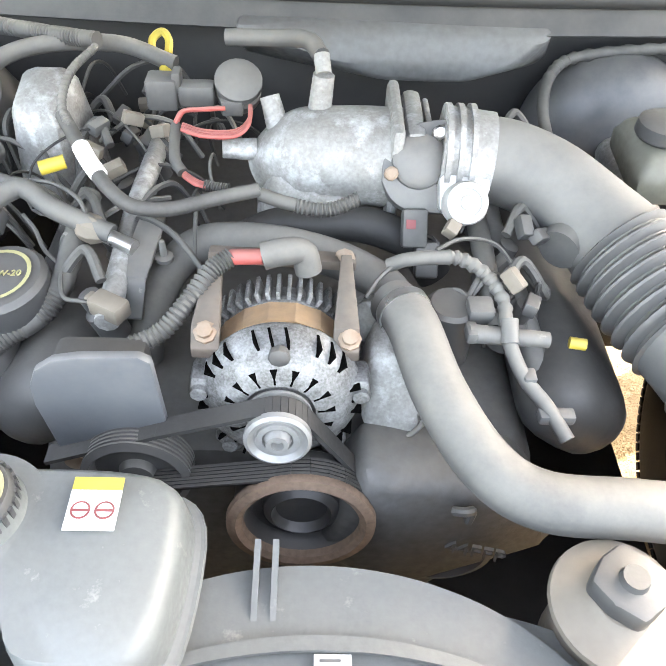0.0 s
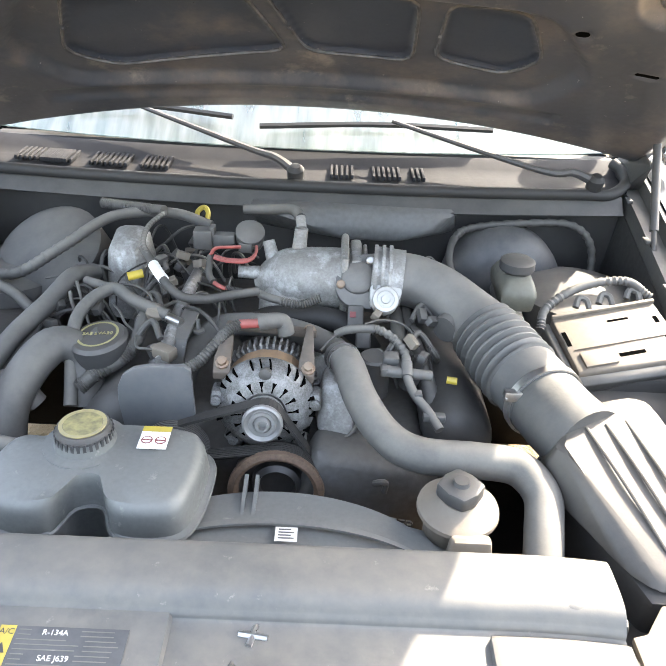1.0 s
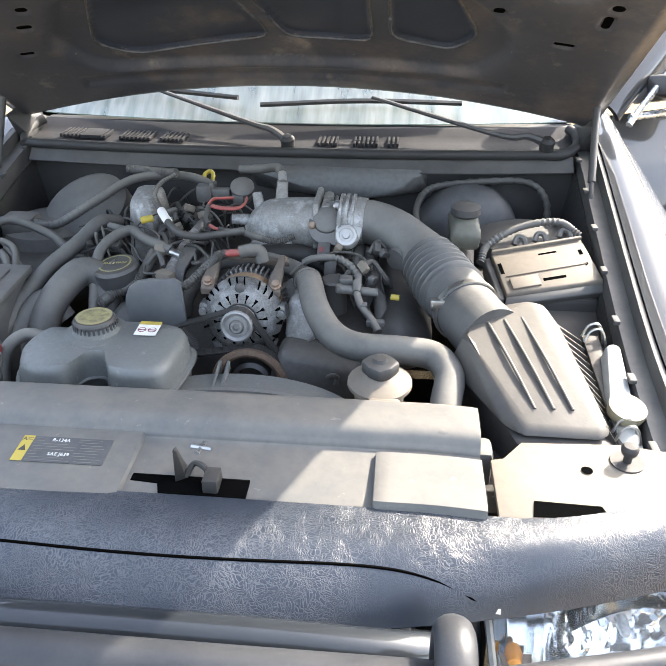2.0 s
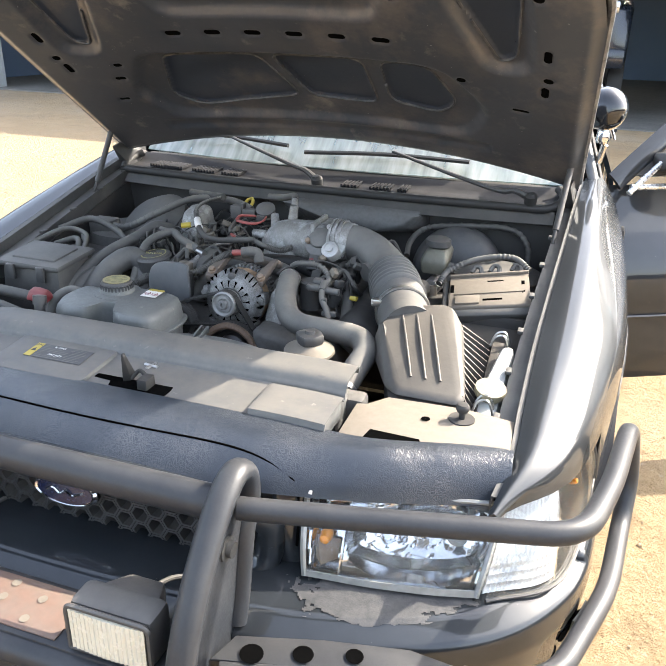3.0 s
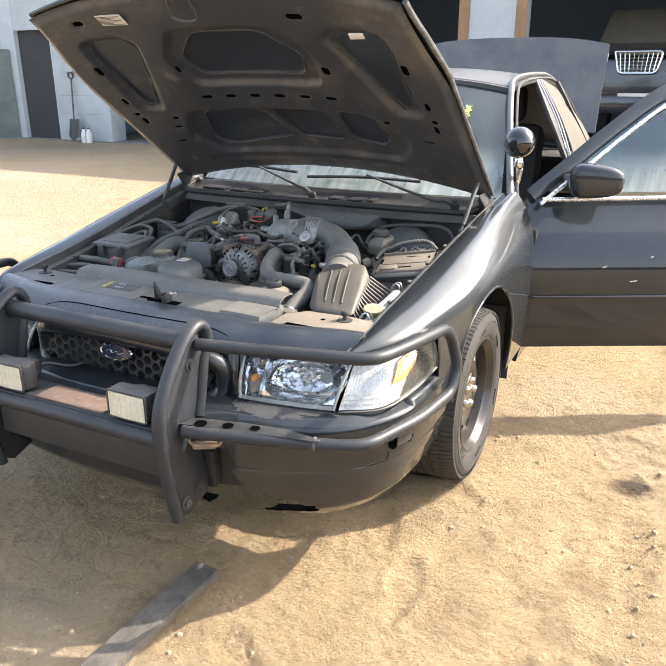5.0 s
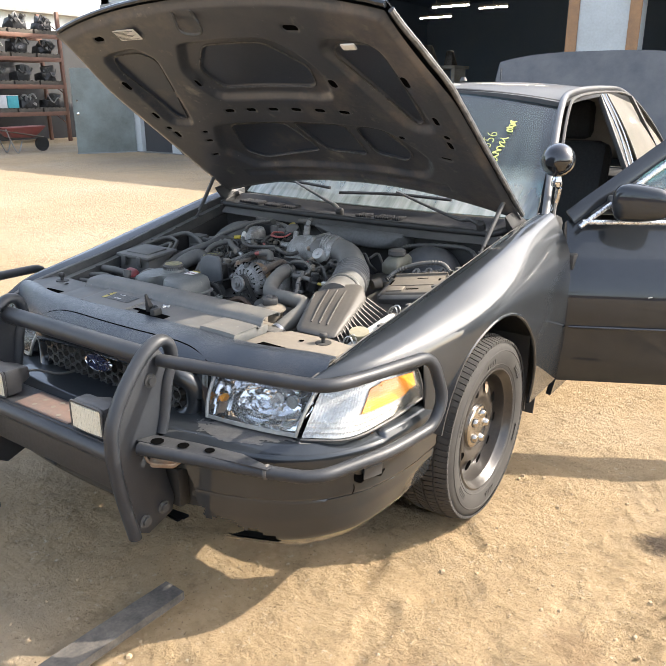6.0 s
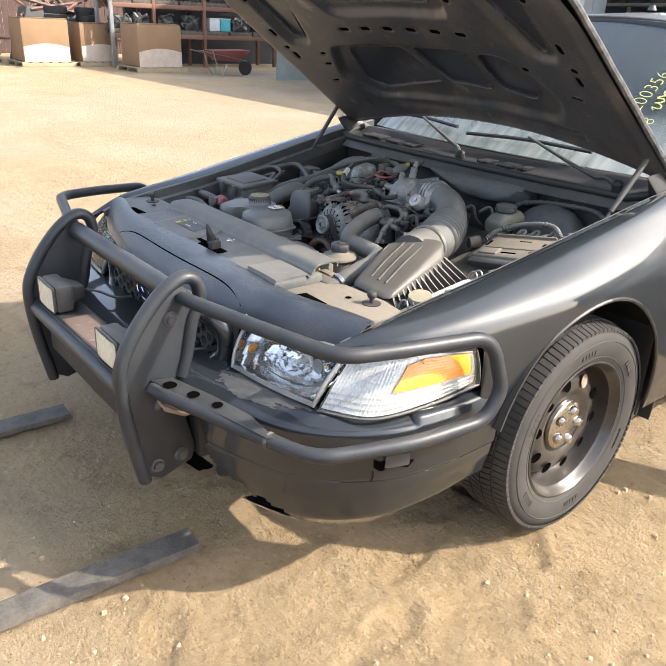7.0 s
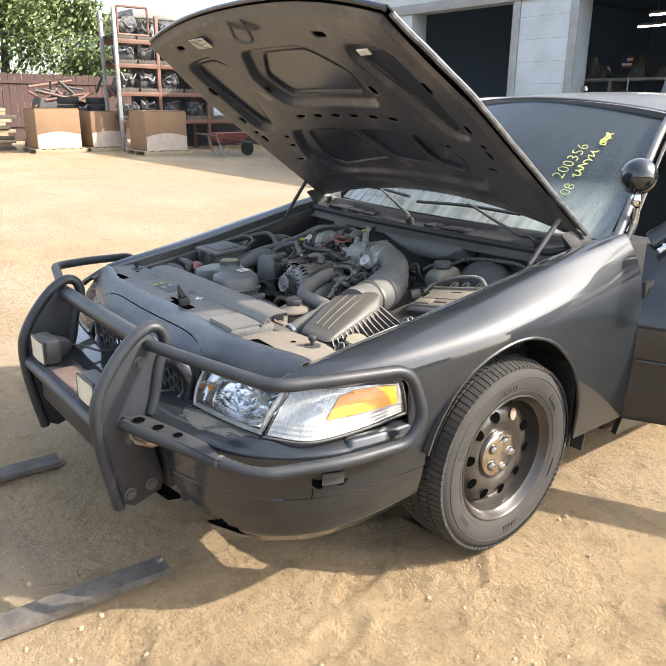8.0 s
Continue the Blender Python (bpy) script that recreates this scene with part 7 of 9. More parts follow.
part("alternator_bracket", bm, OLDSTEEL, alt, "rusty flat alternator bracket")
for p in ((0.040, 1.004, 0.799), (-0.089, 0.896, 0.799), (0.043, 0.893, 0.797)):
    bm = lathe(bmesh.new(), [(0.011, -0.004), (0.011, 0), (0.0075, 0.001), (0.0075, 0.007), (0.0001, 0.008)], p, (0, -0.5, 1), 8)
    part("bracket_bolt", bm, RUSTY, alt)

# belt drive
bm = lathe(bmesh.new(), [(0.066, 0.0), (0.068, 0.002), (0.068, 0.030), (0.058, 0.036), (0.052, 0.016), (0.040, 0.012), (0.038, 0.024), (0.030, 0.030), (0.026, 0.020), (0.0001, 0.018)], (0.002, 0.835, 0.63), (0, -1, 0.08), 48)
crank = part("crank_pulley", bm, material("dark_steel_pulley", (0.05, 0.05, 0.052), 0.45, 0.6, (0.085, 0.08, 0.075), scale=16), car, "rust-rimmed crank pulley")
bm = lathe(bmesh.new(), [(0.071, 0.030), (0.074, 0.036), (0.073, 0.043), (0.064, 0.045), (0.058, 0.041), (0.055, 0.016)], (0.002, 0.835, 0.63), (0, -1, 0.08), 48, False)
part("pulley_rim", bm, material("brown_rusty_rim", (0.2, 0.135, 0.095), 0.7, 0.2, (0.12, 0.085, 0.062), scale=25, fine=200), crank, "rust-brown pulley rim")


def grooved(r, n):
    """Profile of a ribbed pulley."""
    prof = []
    for k in range(n):
        prof += [(r, 0.0045 * k), (r, 0.0045 * k + 0.0022), (r - 0.0035, 0.0045 * k + 0.0034)]
    return prof + [(r, 0.0045 * n), (r * 0.86, 0.0045 * n + 0.002), (r * 0.78, 0.0045 * n - 0.012), (r * 0.35, 0.0045 * n - 0.010), (r * 0.3, 0.0045 * n - 0.002), (0.0001, 0.0045 * n - 0.001)]


part("pump_pulley", lathe(bmesh.new(), grooved(0.052, 6), (-0.155, 0.842, 0.678), (0, -1, 0.05), 40), FLAT_BLACK, car, "black ribbed pump pulley")
part("idler_pulley", lathe(bmesh.new(), grooved(0.057, 6), (0.156, 0.84, 0.535), (0, -1, 0), 40), FLAT_BLACK, car, "black ribbed idler pulley")


def belt(run, y0, ribs=6, flat=False):
    """A belt along a run of points: strands side by side, or its smooth back."""
    bm = bmesh.new()
    for (x0, z0), (x1, z1) in zip(run, run[1:]):
        d = Vector((x1 - x0, 0, z1 - z0)).normalized()
        n = Vector((-d.z, 0, d.x)) * 0.0022
        a, b = Vector((x0, 0, z0)), Vector((x1, 0, z1))
        if flat:
            hull(bm, [p + q + Vector((0, y, 0)) for p in (a, b) for q in (n, -n) for y in (y0, y0 + 0.004 * ribs)])
            continue
        for k in range(ribs):
            hull(bm, [p + q + Vector((0, y, 0)) for p in (a, b) for q in (n, -n) for y in (y0 + 0.004 * k, y0 + 0.004 * k + 0.0031)])
        hull(bm, [p + q + Vector((0, y, 0)) for p in (a, b) for q in (-n, -n * 0.3) for y in (y0, y0 + 0.004 * ribs)])
    return bm


arc = [(-0.02 + 0.029 * math.cos(a), 0.7435 + 0.029 * math.sin(a)) for a in [radians(112 - 13 * k) for k in range(8)]]
part("drive_belt", belt([(-0.24, 0.690), (-0.13, 0.735)] + arc + [(0.09, 0.62), (0.18, 0.53)], 0.823, 5, True), RUBBER, car, "black ribbed drive belt")
wrap = [(0.002 + 0.0715 * math.cos(a), 0.632 + 0.0715 * math.sin(a)) for a in [radians(112 - 14 * k) for k in range(9)]]
part("drive_belt", belt([(-0.17, 0.672)] + wrap, 0.803, 6), RUBBER, car, "black ribbed drive belt")
# plastic shield beside the alternator
bm = prism(bmesh.new(), [(-0.228, 0.68), (-0.236, 0.76), (-0.234, 0.785), (-0.225, 0.806), (-0.208, 0.819), (-0.185, 0.824), (-0.135, 0.826), (-0.125, 0.819), (-0.122, 0.735), (-0.13, 0.722), (-0.175, 0.712), (-0.195, 0.705), (-0.205, 0.672), (-0.222, 0.668)], 0.838, 0.848, "xz", 0.003)
shield = part("belt_shield", bm, material("blue_grey_plastic", (0.055, 0.062, 0.072), 0.5, second=(0.09, 0.095, 0.1), dust=0.4), car, "grey plastic belt shield")
bm = box(bmesh.new(), (-0.225, 0.850, 0.72), (-0.14, 0.90, 0.79), 0.01)
part("shield_back", bm, DARK, shield)
bm = rod(bmesh.new(), (-0.213, 0.828, 0.685), (-0.213, 0.84, 0.685), 0.011)
part("shield_bolt", bm, RUSTY, shield)

# firewall, cowl and its seal
bm = box(bmesh.new(), (-0.70, 1.47, 0.25), (0.70, 1.50, 0.88), 0.01)
part("bulkhead_mat", bm, DARK, car, "black firewall insulation")
bm = bmesh.new()
hull(bm, [(-0.10, 1.46, 0.885), (0.34, 1.46, 0.885), (-0.10, 1.37, 0.872), (0.32, 1.39, 0.868), (0.03, 1.352, 0.84), (0.27, 1.37, 0.83), (0.10, 1.36, 0.812), (0.20, 1.366, 0.808), (-0.10, 1.46, 0.80), (0.34, 1.46, 0.80)], 0.012)
part("firewall", bm, FIREWALL, car, "dusty grey firewall", 30)


def cowl_y(x):
    return 1.405 + 0.045 * (abs(x) / 0.7) ** 2


bm = tube(bmesh.new(), [(x, cowl_y(x) + 0.01, 0.905 - 0.004 * abs(x)) for x in steps(-0.70, 0.66, 28)] + [(0.70, 1.49, 0.915), (0.705, 1.53, 0.93), (0.69, 1.56, 0.94)], 0.0125, 10)
tube(bm, [(-0.70, 1.45, 0.902), (-0.715, 1.49, 0.915), (-0.71, 1.54, 0.93), (-0.69, 1.56, 0.94)], 0.0125, 10)
part("cowl_seal", bm, RUBBER, car, "black rubber cowl seal")
bm = sheet(bmesh.new(), lambda x, v: (x, cowl_y(x) + (0.02 + 0.125 * v), 0.905 + 0.012 * v + 0.02 * ease((v - 0.6) / 0.4)), steps(-0.70, 0.70, 40), steps(0, 1, 8), 0.004)
cowl = part("cowl_panel", bm, material("black_cowl_plastic", (0.010, 0.011, 0.014), 0.7, second=(0.020, 0.020, 0.022), dust=0.05, spec=0.2), car, "black cowl panel with vent slats")
for x0, x1 in ((-0.62, -0.48), (-0.455, -0.36), (-0.345, -0.27), (0.06, 0.125), (0.15, 0.225), (0.235, 0.275), (-0.56, -0.50)):
    n = int((x1 - x0) / 0.011)
    bm = bmesh.new()
    for k in range(n):
        x = x0 + 0.011 * k
        box(bm, (x, cowl_y(x) + 0.045, 0.911), (x + 0.006, cowl_y(x) + 0.12, 0.9205), 0.001)
    part("vent_slats", bm, bpy.data.materials["black_cowl_plastic"], cowl)
bm = sheet(bmesh.new(), lambda x, v: (x, cowl_y(x) - 0.016 + 0.031 * v, 0.895 - 0.03 * (1 - v)), steps(-0.69, 0.69, 30), steps(0, 1, 4), 0.004)
part("cowl_lip", bm, FLAT_BLACK, car, "black cowl lip")

# wipers
def wiper(pivot, elbow, tip, b0, b1):
    bm = tube(bmesh.new(), [pivot, Vector(pivot).lerp(Vector(elbow), 0.4) + Vector((0, 0, 0.01)), elbow, tip], lambda s: 0.011 - 0.006 * s, 8)
    w = part("wiper", bm, FLAT_BLACK, car, "black windscreen wiper")
    part("wiper_blade", tube(bmesh.new(), [b0, Vector(b0).lerp(Vector(b1), 0.5) + Vector((0, 0, 0.008)), b1], 0.007, 6), RUBBER, w)
    part("pivot_cap", lathe(bmesh.new(), [(0.017, -0.015), (0.018, 0.008), (0.010, 0.016), (0.0001, 0.017)], pivot, (0, -0.3, 1), 16), RUBBER, w)


wiper((-0.012, 1.44, 0.925), (-0.12, 1.50, 0.955), (-0.38, 1.605, 1.01), (-0.62, 1.66, 1.0), (-0.16, 1.575, 1.0))
wiper((0.62, 1.45, 0.93), (0.50, 1.47, 0.945), (0.19, 1.56, 1.01), (-0.10, 1.565, 0.985), (0.42, 1.60, 0.99))

# hoses and wiring on the far side
def pipe(name, pts, r, mat, label="", ribs=None, seg=10):
    return part(name, tube(bmesh.new(), pts, r, seg, ribs=ribs, count=100 if ribs else 0), mat, car, label)


pipe("heater_hose", [(-0.175, 0.97, 0.68), (-0.166, 0.985, 0.72), (-0.148, 1.035, 0.748), (-0.11, 1.06, 0.768), (-0.037, 1.05, 0.778), (0.03, 1.03, 0.776), (0.08, 1.0, 0.77), (0.10, 0.97, 0.765)], 0.0205, HOSE, "black bypass hose", seg=16)
pipe("heater_hose", [(-0.09, 1.07, 0.75), (-0.04, 1.09, 0.768), (0.01, 1.095, 0.772), (0.065, 1.095, 0.772), (0.12, 1.085, 0.755), (0.15, 1.07, 0.72)], 0.021, RUBBER, "black bypass hose", seg=16)
pipe("coolant_hose", [(-0.42, 0.82, 0.60), (-0.415, 0.87, 0.72), (-0.375, 0.955, 0.775), (-0.33, 0.97, 0.75), (-0.325, 0.93, 0.68)], 0.03, DUSTY, "thick grey coolant hose", seg=16)
pipe("coolant_hose", [(-0.46, 0.80, 0.58), (-0.46, 0.84, 0.70), (-0.425, 0.90, 0.745), (-0.39, 0.90, 0.70)], 0.02, DUSTY, "grey coolant hose", seg=14)
pipe("air_conditioning_line", [(-0.50, 0.70, 0.62), (-0.485, 0.80, 0.70), (-0.45, 0.95, 0.77), (-0.41, 1.06, 0.80), (-0.385, 1.12, 0.82), (-0.37, 1.18, 0.80)], 0.017, DUSTY, "grey refrigerant line", seg=12)
pipe("heater_hose", [(-0.62, 1.22, 0.78), (-0.52, 1.18, 0.79), (-0.44, 1.22, 0.83), (-0.36, 1.30, 0.865), (-0.25, 1.33, 0.865), (-0.17, 1.31, 0.85)], 0.0105, HOSE, "thin ribbed hose", (0.0, 0.5, 30, 0.0012))
pipe("heater_hose", [(-0.335, 0.90, 0.70), (-0.345, 1.00, 0.80), (-0.305, 1.07, 0.825), (-0.26, 1.05, 0.815), (-0.20, 1.03, 0.80)], 0.011, HOSE)
pipe("wire_loom", [(-0.255, 1.275, 0.885), (-0.268, 1.21, 0.885), (-0.262, 1.144, 0.88), (-0.24, 1.103, 0.865)], 0.0045, HOSE, "thin ribbed sleeve", (0.0, 1.0, 40, 0.0008))
pipe("wire_loom", [(-0.262, 1.14, 0.872), (-0.24, 1.103, 0.865), (-0.222, 1.075, 0.858), (-0.199, 1.045, 0.848), (-0.172, 1.028, 0.838), (-0.137, 1.034, 0.832), (-0.095, 1.053, 0.832), (-0.05, 1.067, 0.835)], 0.0078, WIRE, "taped black wire loom")
pipe("wire_loom", [(-0.325, 0.92, 0.722), (-0.30, 0.937, 0.74), (-0.266, 0.954, 0.755), (-0.248, 0.979, 0.77), (-0.244, 1.013, 0.78), (-0.243, 1.065, 0.79), (-0.238, 1.10, 0.80)], 0.0125, WIRE, "ribbed black wire loom", (0, 0.5, 26, 0.0011))
pipe("wire_loom", [(-0.175, 0.885, 0.768), (-0.160, 0.893, 0.778), (-0.132, 0.908, 0.785), (-0.11, 0.931, 0.80), (-0.09, 0.960, 0.815), (-0.071, 0.974, 0.822)], 0.0092, WIRE, "corrugated alternator loom", (0.0, 1.0, 34, 0.0012))
pipe("wire_loom", [(-0.071, 0.974, 0.822), (-0.055, 0.970, 0.826), (-0.040, 0.969, 0.828)], 0.0078, REDWIRE, "faded red sleeve")
pipe("wire_loom", [(-0.040, 0.969, 0.828), (-0.020, 0.972, 0.832), (-0.002, 0.976, 0.828), (0.004, 0.972, 0.808)], 0.0135, HOSE, "grey rubber terminal boot")
pipe("wire_loom", [(0.055, 1.07, 0.825), (0.02, 1.062, 0.815), (-0.02, 1.063, 0.822), (-0.05, 1.067, 0.830)], 0.0075, WIRE, "", (0.0, 0.6, 16, 0.001))
pipe("wire_loom", [(0.084, 0.993, 0.80), (0.102, 0.990, 0.811), (0.135, 0.991, 0.814), (0.157, 0.992, 0.811), (0.182, 0.981, 0.80), (0.196, 0.955, 0.79), (0.195, 0.915, 0.783), (0.206, 0.879, 0.768), (0.227, 0.851, 0.755), (0.242, 0.822, 0.744)], 0.0072, HOSE, "grey ribbed sensor loom", (0.25, 0.6, 26, 0.0011))
pipe("fuel_line", [(-0.36, 1.11, 0.818), (-0.328, 1.092, 0.82), (-0.296, 1.074, 0.82), (-0.266, 1.053, 0.812), (-0.228, 1.040, 0.803)], 0.0085, HOSE, "grey fuel line")
pipe("vacuum_line", [(-0.397, 1.358, 0.87), (-0.323, 1.328, 0.875), (-0.26, 1.303, 0.88)], 0.010, HOSE, "ribbed grey vacuum hose", (0, 1, 34, 0.0012))
for run in ([(-0.30, 1.06, 0.80), (-0.285, 1.045, 0.792), (-0.27, 1.02, 0.786), (-0.25, 1.0, 0.783)], [(-0.29, 1.08, 0.83), (-0.26, 1.07, 0.832), (-0.235, 1.055, 0.825), (-0.225, 1.04, 0.812)], [(-0.245, 0.985, 0.785), (-0.235, 0.955, 0.782), (-0.215, 0.945, 0.786), (-0.198, 0.942, 0.785)], [(0.06, 0.955, 0.79), (0.075, 0.975, 0.80), (0.10, 1.0, 0.806)], [(0.13, 0.995, 0.82), (0.16, 1.02, 0.815), (0.20, 1.03, 0.80), (0.225, 1.0, 0.78)]):
    pipe("wire", run, 0.0024, WIRE, "", None, 6)
bm = box(bmesh.new(), (-0.018, -0.011, -0.010), (0.018, 0.011, 0.010), 0.003, Matrix.Translation((-0.187, 0.940, 0.784)) @ Matrix.Rotation(-0.5, 4, 'Z'))
box(bm, (-0.026, -0.006, -0.006), (-0.017, 0.006, 0.006), 0.002, Matrix.Translation((-0.187, 0.940, 0.784)) @ Matrix.Rotation(-0.5, 4, 'Z'))
part("plug_connector", bm, BEIGE, car, "tan wiring plug")
pipe("wire_loom", [(-0.62, 0.98, 0.78), (-0.56, 0.99, 0.80), (-0.52, 0.95, 0.795), (-0.50, 0.90, 0.77)], 0.008, WIRE)
pipe("wire_loom", [(-0.66, 0.92, 0.79), (-0.60, 1.0, 0.82), (-0.53, 1.0, 0.81), (-0.49, 0.92, 0.78)], 0.007, WIRE)
pipe("wire_loom", [(-0.58, 1.05, 0.80), (-0.54, 1.0, 0.80), (-0.50, 0.96, 0.785), (-0.47, 0.93, 0.75)], 0.006, WIRE)
pipe("wire_loom", [(-0.66, 1.05, 0.80), (-0.60, 1.12, 0.82), (-0.50, 1.10, 0.80), (-0.44, 1.06, 0.78)], 0.01, WIRE)
pipe("tank_hose", [(-0.345, 0.735, 0.752), (-0.385, 0.73, 0.758), (-0.41, 0.70, 0.735), (-0.41, 0.66, 0.66)], 0.0125, HOSE, "small coolant tank hose")
bm = tube(bmesh.new(), [(-0.209, 1.058, 0.853), (-0.222, 1.075, 0.858), (-0.234, 1.094, 0.863)], 0.0092, 12)
part("white_tape", bm, WHITE, car, "white tape round a loom")
bm = rod(bmesh.new(), (-0.180, 1.290, 0.835), (-0.183, 1.315, 0.848), 0.010, 0.008, 8)
tube(bm, [(-0.184, 1.316, 0.848), (-0.198, 1.325, 0.853), (-0.203, 1.345, 0.864), (-0.192, 1.357, 0.870), (-0.182, 1.345, 0.864), (-0.182, 1.318, 0.848)], 0.0052, 8)
part("dipstick_handle", bm, YELLOW, car, "yellow transmission dipstick handle")
bm = rod(bmesh.new(), (-0.276, 1.079, 0.845), (-0.252, 1.089, 0.848), 0.0075)
part("yellow_tag", bm, YELLOW, car)
bm = rod(bmesh.new(), (-0.216, 1.035, 0.80), (-0.176, 1.017, 0.794), 0.0085, 0.0085)
part("fuel_tube", bm, BRIGHT, car, "silver fuel line end")
bm = hull(bmesh.new(), [(-0.178, 1.06, 0.800), (-0.150, 1.065, 0.800), (-0.178, 1.06, 0.794), (-0.150, 1.065, 0.794), (-0.190, 0.985, 0.782), (-0.160, 0.985, 0.782), (-0.190, 0.985, 0.776), (-0.160, 0.985, 0.776)], 0.002)
hull(bm, [(-0.190, 0.987, 0.782), (-0.160, 0.987, 0.782), (-0.190, 0.980, 0.778), (-0.160, 0.980, 0.778), (-0.188, 0.960, 0.748), (-0.165, 0.960, 0.748), (-0.188, 0.965, 0.742), (-0.165, 0.965, 0.742)], 0.002)
lathe(bm, [(0.010, 0.0), (0.010, 0.004), (0.004, 0.006), (0.003, 0.024), (0.0001, 0.025)], (-0.148, 1.022, 0.776), (0, 0, 1), 10)
part("strap_bracket", bm, COVER, car, "pale metal strap bracket")
bm = lathe(bmesh.new(), [(0.012, -0.014), (0.0155, -0.010), (0.0155, 0.004), (0.012, 0.010), (0.009, 0.016)], (-0.221, 1.037, 0.801), (0.9, -0.42, -0.1), 8)
part("fuel_fitting", bm, BEIGE, car, "tan fuel line fitting")
bm = box(bmesh.new(), (-0.185, 1.195, 0.848), (-0.15, 1.225, 0.885), 0.004)
box(bm, (-0.15, 1.198, 0.852), (-0.108, 1.222, 0.878), 0.005)
box(bm, (-0.155, 1.200, 0.866), (-0.145, 1.220, 0.892), 0.002)
lathe(bm, [(0.024, -0.020), (0.026, -0.016), (0.026, -0.006), (0.020, -0.004), (0.020, 0.004), (0.027, 0.006), (0.027, 0.014), (0.018, 0.020), (0.0001, 0.021)], (-0.082, 1.215, 0.872), (0.1, -0.5, 0.85), 24)
box(bm, (-0.10, 1.185, 0.850), (-0.075, 1.20, 0.868), 0.003)
part("solenoid_valve", bm, DUSTY, car, "dusty vacuum solenoid and canister")
RED1 = [(-0.151, 1.16, 0.855), (-0.142, 1.168, 0.865), (-0.12, 1.168, 0.868), (-0.097, 1.172, 0.868)]
for o in (0.0, 0.006):
    part("red_lead", tube(bmesh.new(), [Vector(p) + Vector((0.004, -o, o * 0.6)) for p in RED1], 0.0026, 8), REDWIRE, car, "faded red lead")
for o in (0.0, 0.005, 0.010):
    part("red_lead", tube(bmesh.new(), [(-0.138, 1.152 - o, 0.858), (-0.113, 1.140 - o, 0.858), (-0.08, 1.142 - o, 0.858), (-0.066, 1.160 - o, 0.862), (-0.066, 1.18, 0.868)], 0.0026, 8), REDWIRE, car, "faded red lead")
    part("red_lead", tube(bmesh.new(), [(-0.131, 1.093 - o * 0.6, 0.836), (-0.118, 1.082 - o * 0.6, 0.834), (-0.106, 1.078 - o * 0.4, 0.832)], 0.0024, 8), REDWIRE, car, "faded red lead")
pipe("wire_sleeve", [(-0.147, 1.158, 0.853), (-0.145, 1.13, 0.848), (-0.141, 1.105, 0.842), (-0.132, 1.091, 0.837)], 0.0062, WIRE, "taped lead sleeve")
pipe("wire_sleeve", [(-0.107, 1.077, 0.832), (-0.095, 1.074, 0.831), (-0.082, 1.072, 0.831)], 0.0055, WIRE, "", (0, 1, 9, 0.0009))
rng = random.Random(21)
for k in range(56):
    x, y = rng.uniform(-0.42, -0.10), rng.uniform(1.02, 1.36)
    p = Vector((x, y, 0.765 + rng.uniform(0, 0.04)))
    d = Vector((rng.uniform(-1, 1), rng.uniform(-1, 1), rng.uniform(-0.3, 0.3))) * 0.05
    bm = tube(bmesh.new(), [p - d, p + Vector((0, 0, 0.02)), p + d, p + d * 1.4 + Vector((0.01, 0, -0.05))], rng.uniform(0.0015, 0.0042), 6)
    part("wire", bm, rng.choice((WIRE, WIRE, RUBBER, HOSE)), car)
for k in range(12):
    p = Vector((rng.uniform(0.14, 0.24), rng.uniform(0.95, 1.10), 0.765 + rng.uniform(-0.02, 0.02)))
    d = Vector((rng.uniform(-1, 1), rng.uniform(-1, 1), rng.uniform(-0.3, 0.3))) * 0.022
    bm = tube(bmesh.new(), [p - d, p + Vector((0, 0, 0.015)), p + d, p + d * 1.4 + Vector((0.01, 0, -0.04))], rng.uniform(0.0013, 0.0034), 6)
    part("wire", bm, rng.choice((WIRE, RUBBER)), car)
for k in range(26):
    x, y = rng.choice(((-0.34, 1.05), (-0.22, 1.2), (0.22, 1.0), (-0.25, 1.28)))
    x, y = x + rng.uniform(-0.07, 0.07), y + rng.uniform(-0.07, 0.07)
    c = Vector((x, y, 0.775 + rng.uniform(-0.01, 0.05)))
    tmp = box(bmesh.new(), (-0.012, -0.007, -0.006), (0.012, 0.007, 0.009), 0.002)
    tmp.transform(Matrix.Translation(c) @ Euler((rng.uniform(-0.5, 0.5), rng.uniform(-0.5, 0.5), rng.uniform(0, 3))).to_matrix().to_4x4())
    part("plug_connector", tmp, rng.choice((DUSTY, DUSTY, FLAT_BLACK, BEIGE)), car)
bm = bmesh.new()
hull(bm, [(-0.36, 1.18, 0.70), (-0.28, 1.16, 0.70), (-0.36, 1.30, 0.70), (-0.26, 1.30, 0.70), (-0.35, 1.20, 0.845), (-0.29, 1.19, 0.845), (-0.35, 1.28, 0.865), (-0.28, 1.28, 0.865)], 0.02)
part("accumulator", bm, ALU, car, "dull aluminium accumulator")
# power distribution box and its neighbours
bm = hull(bmesh.new(), [(-0.645, 0.79, 0.69), (-0.465, 0.79, 0.69), (-0.645, 0.93, 0.69), (-0.465, 0.93, 0.69), (-0.64, 0.795, 0.775), (-0.47, 0.795, 0.775), (-0.64, 0.925, 0.785), (-0.47, 0.925, 0.785)], 0.008)
pdc = part("fuse_box", bm, DUSTY, car, "dusty black underhood fuse box")
bm = box(bmesh.new(), (-0.66, 0.775, 0.62), (-0.45, 0.945, 0.70), 0.01)
part("fuse_box_base", bm, DARK, pdc)
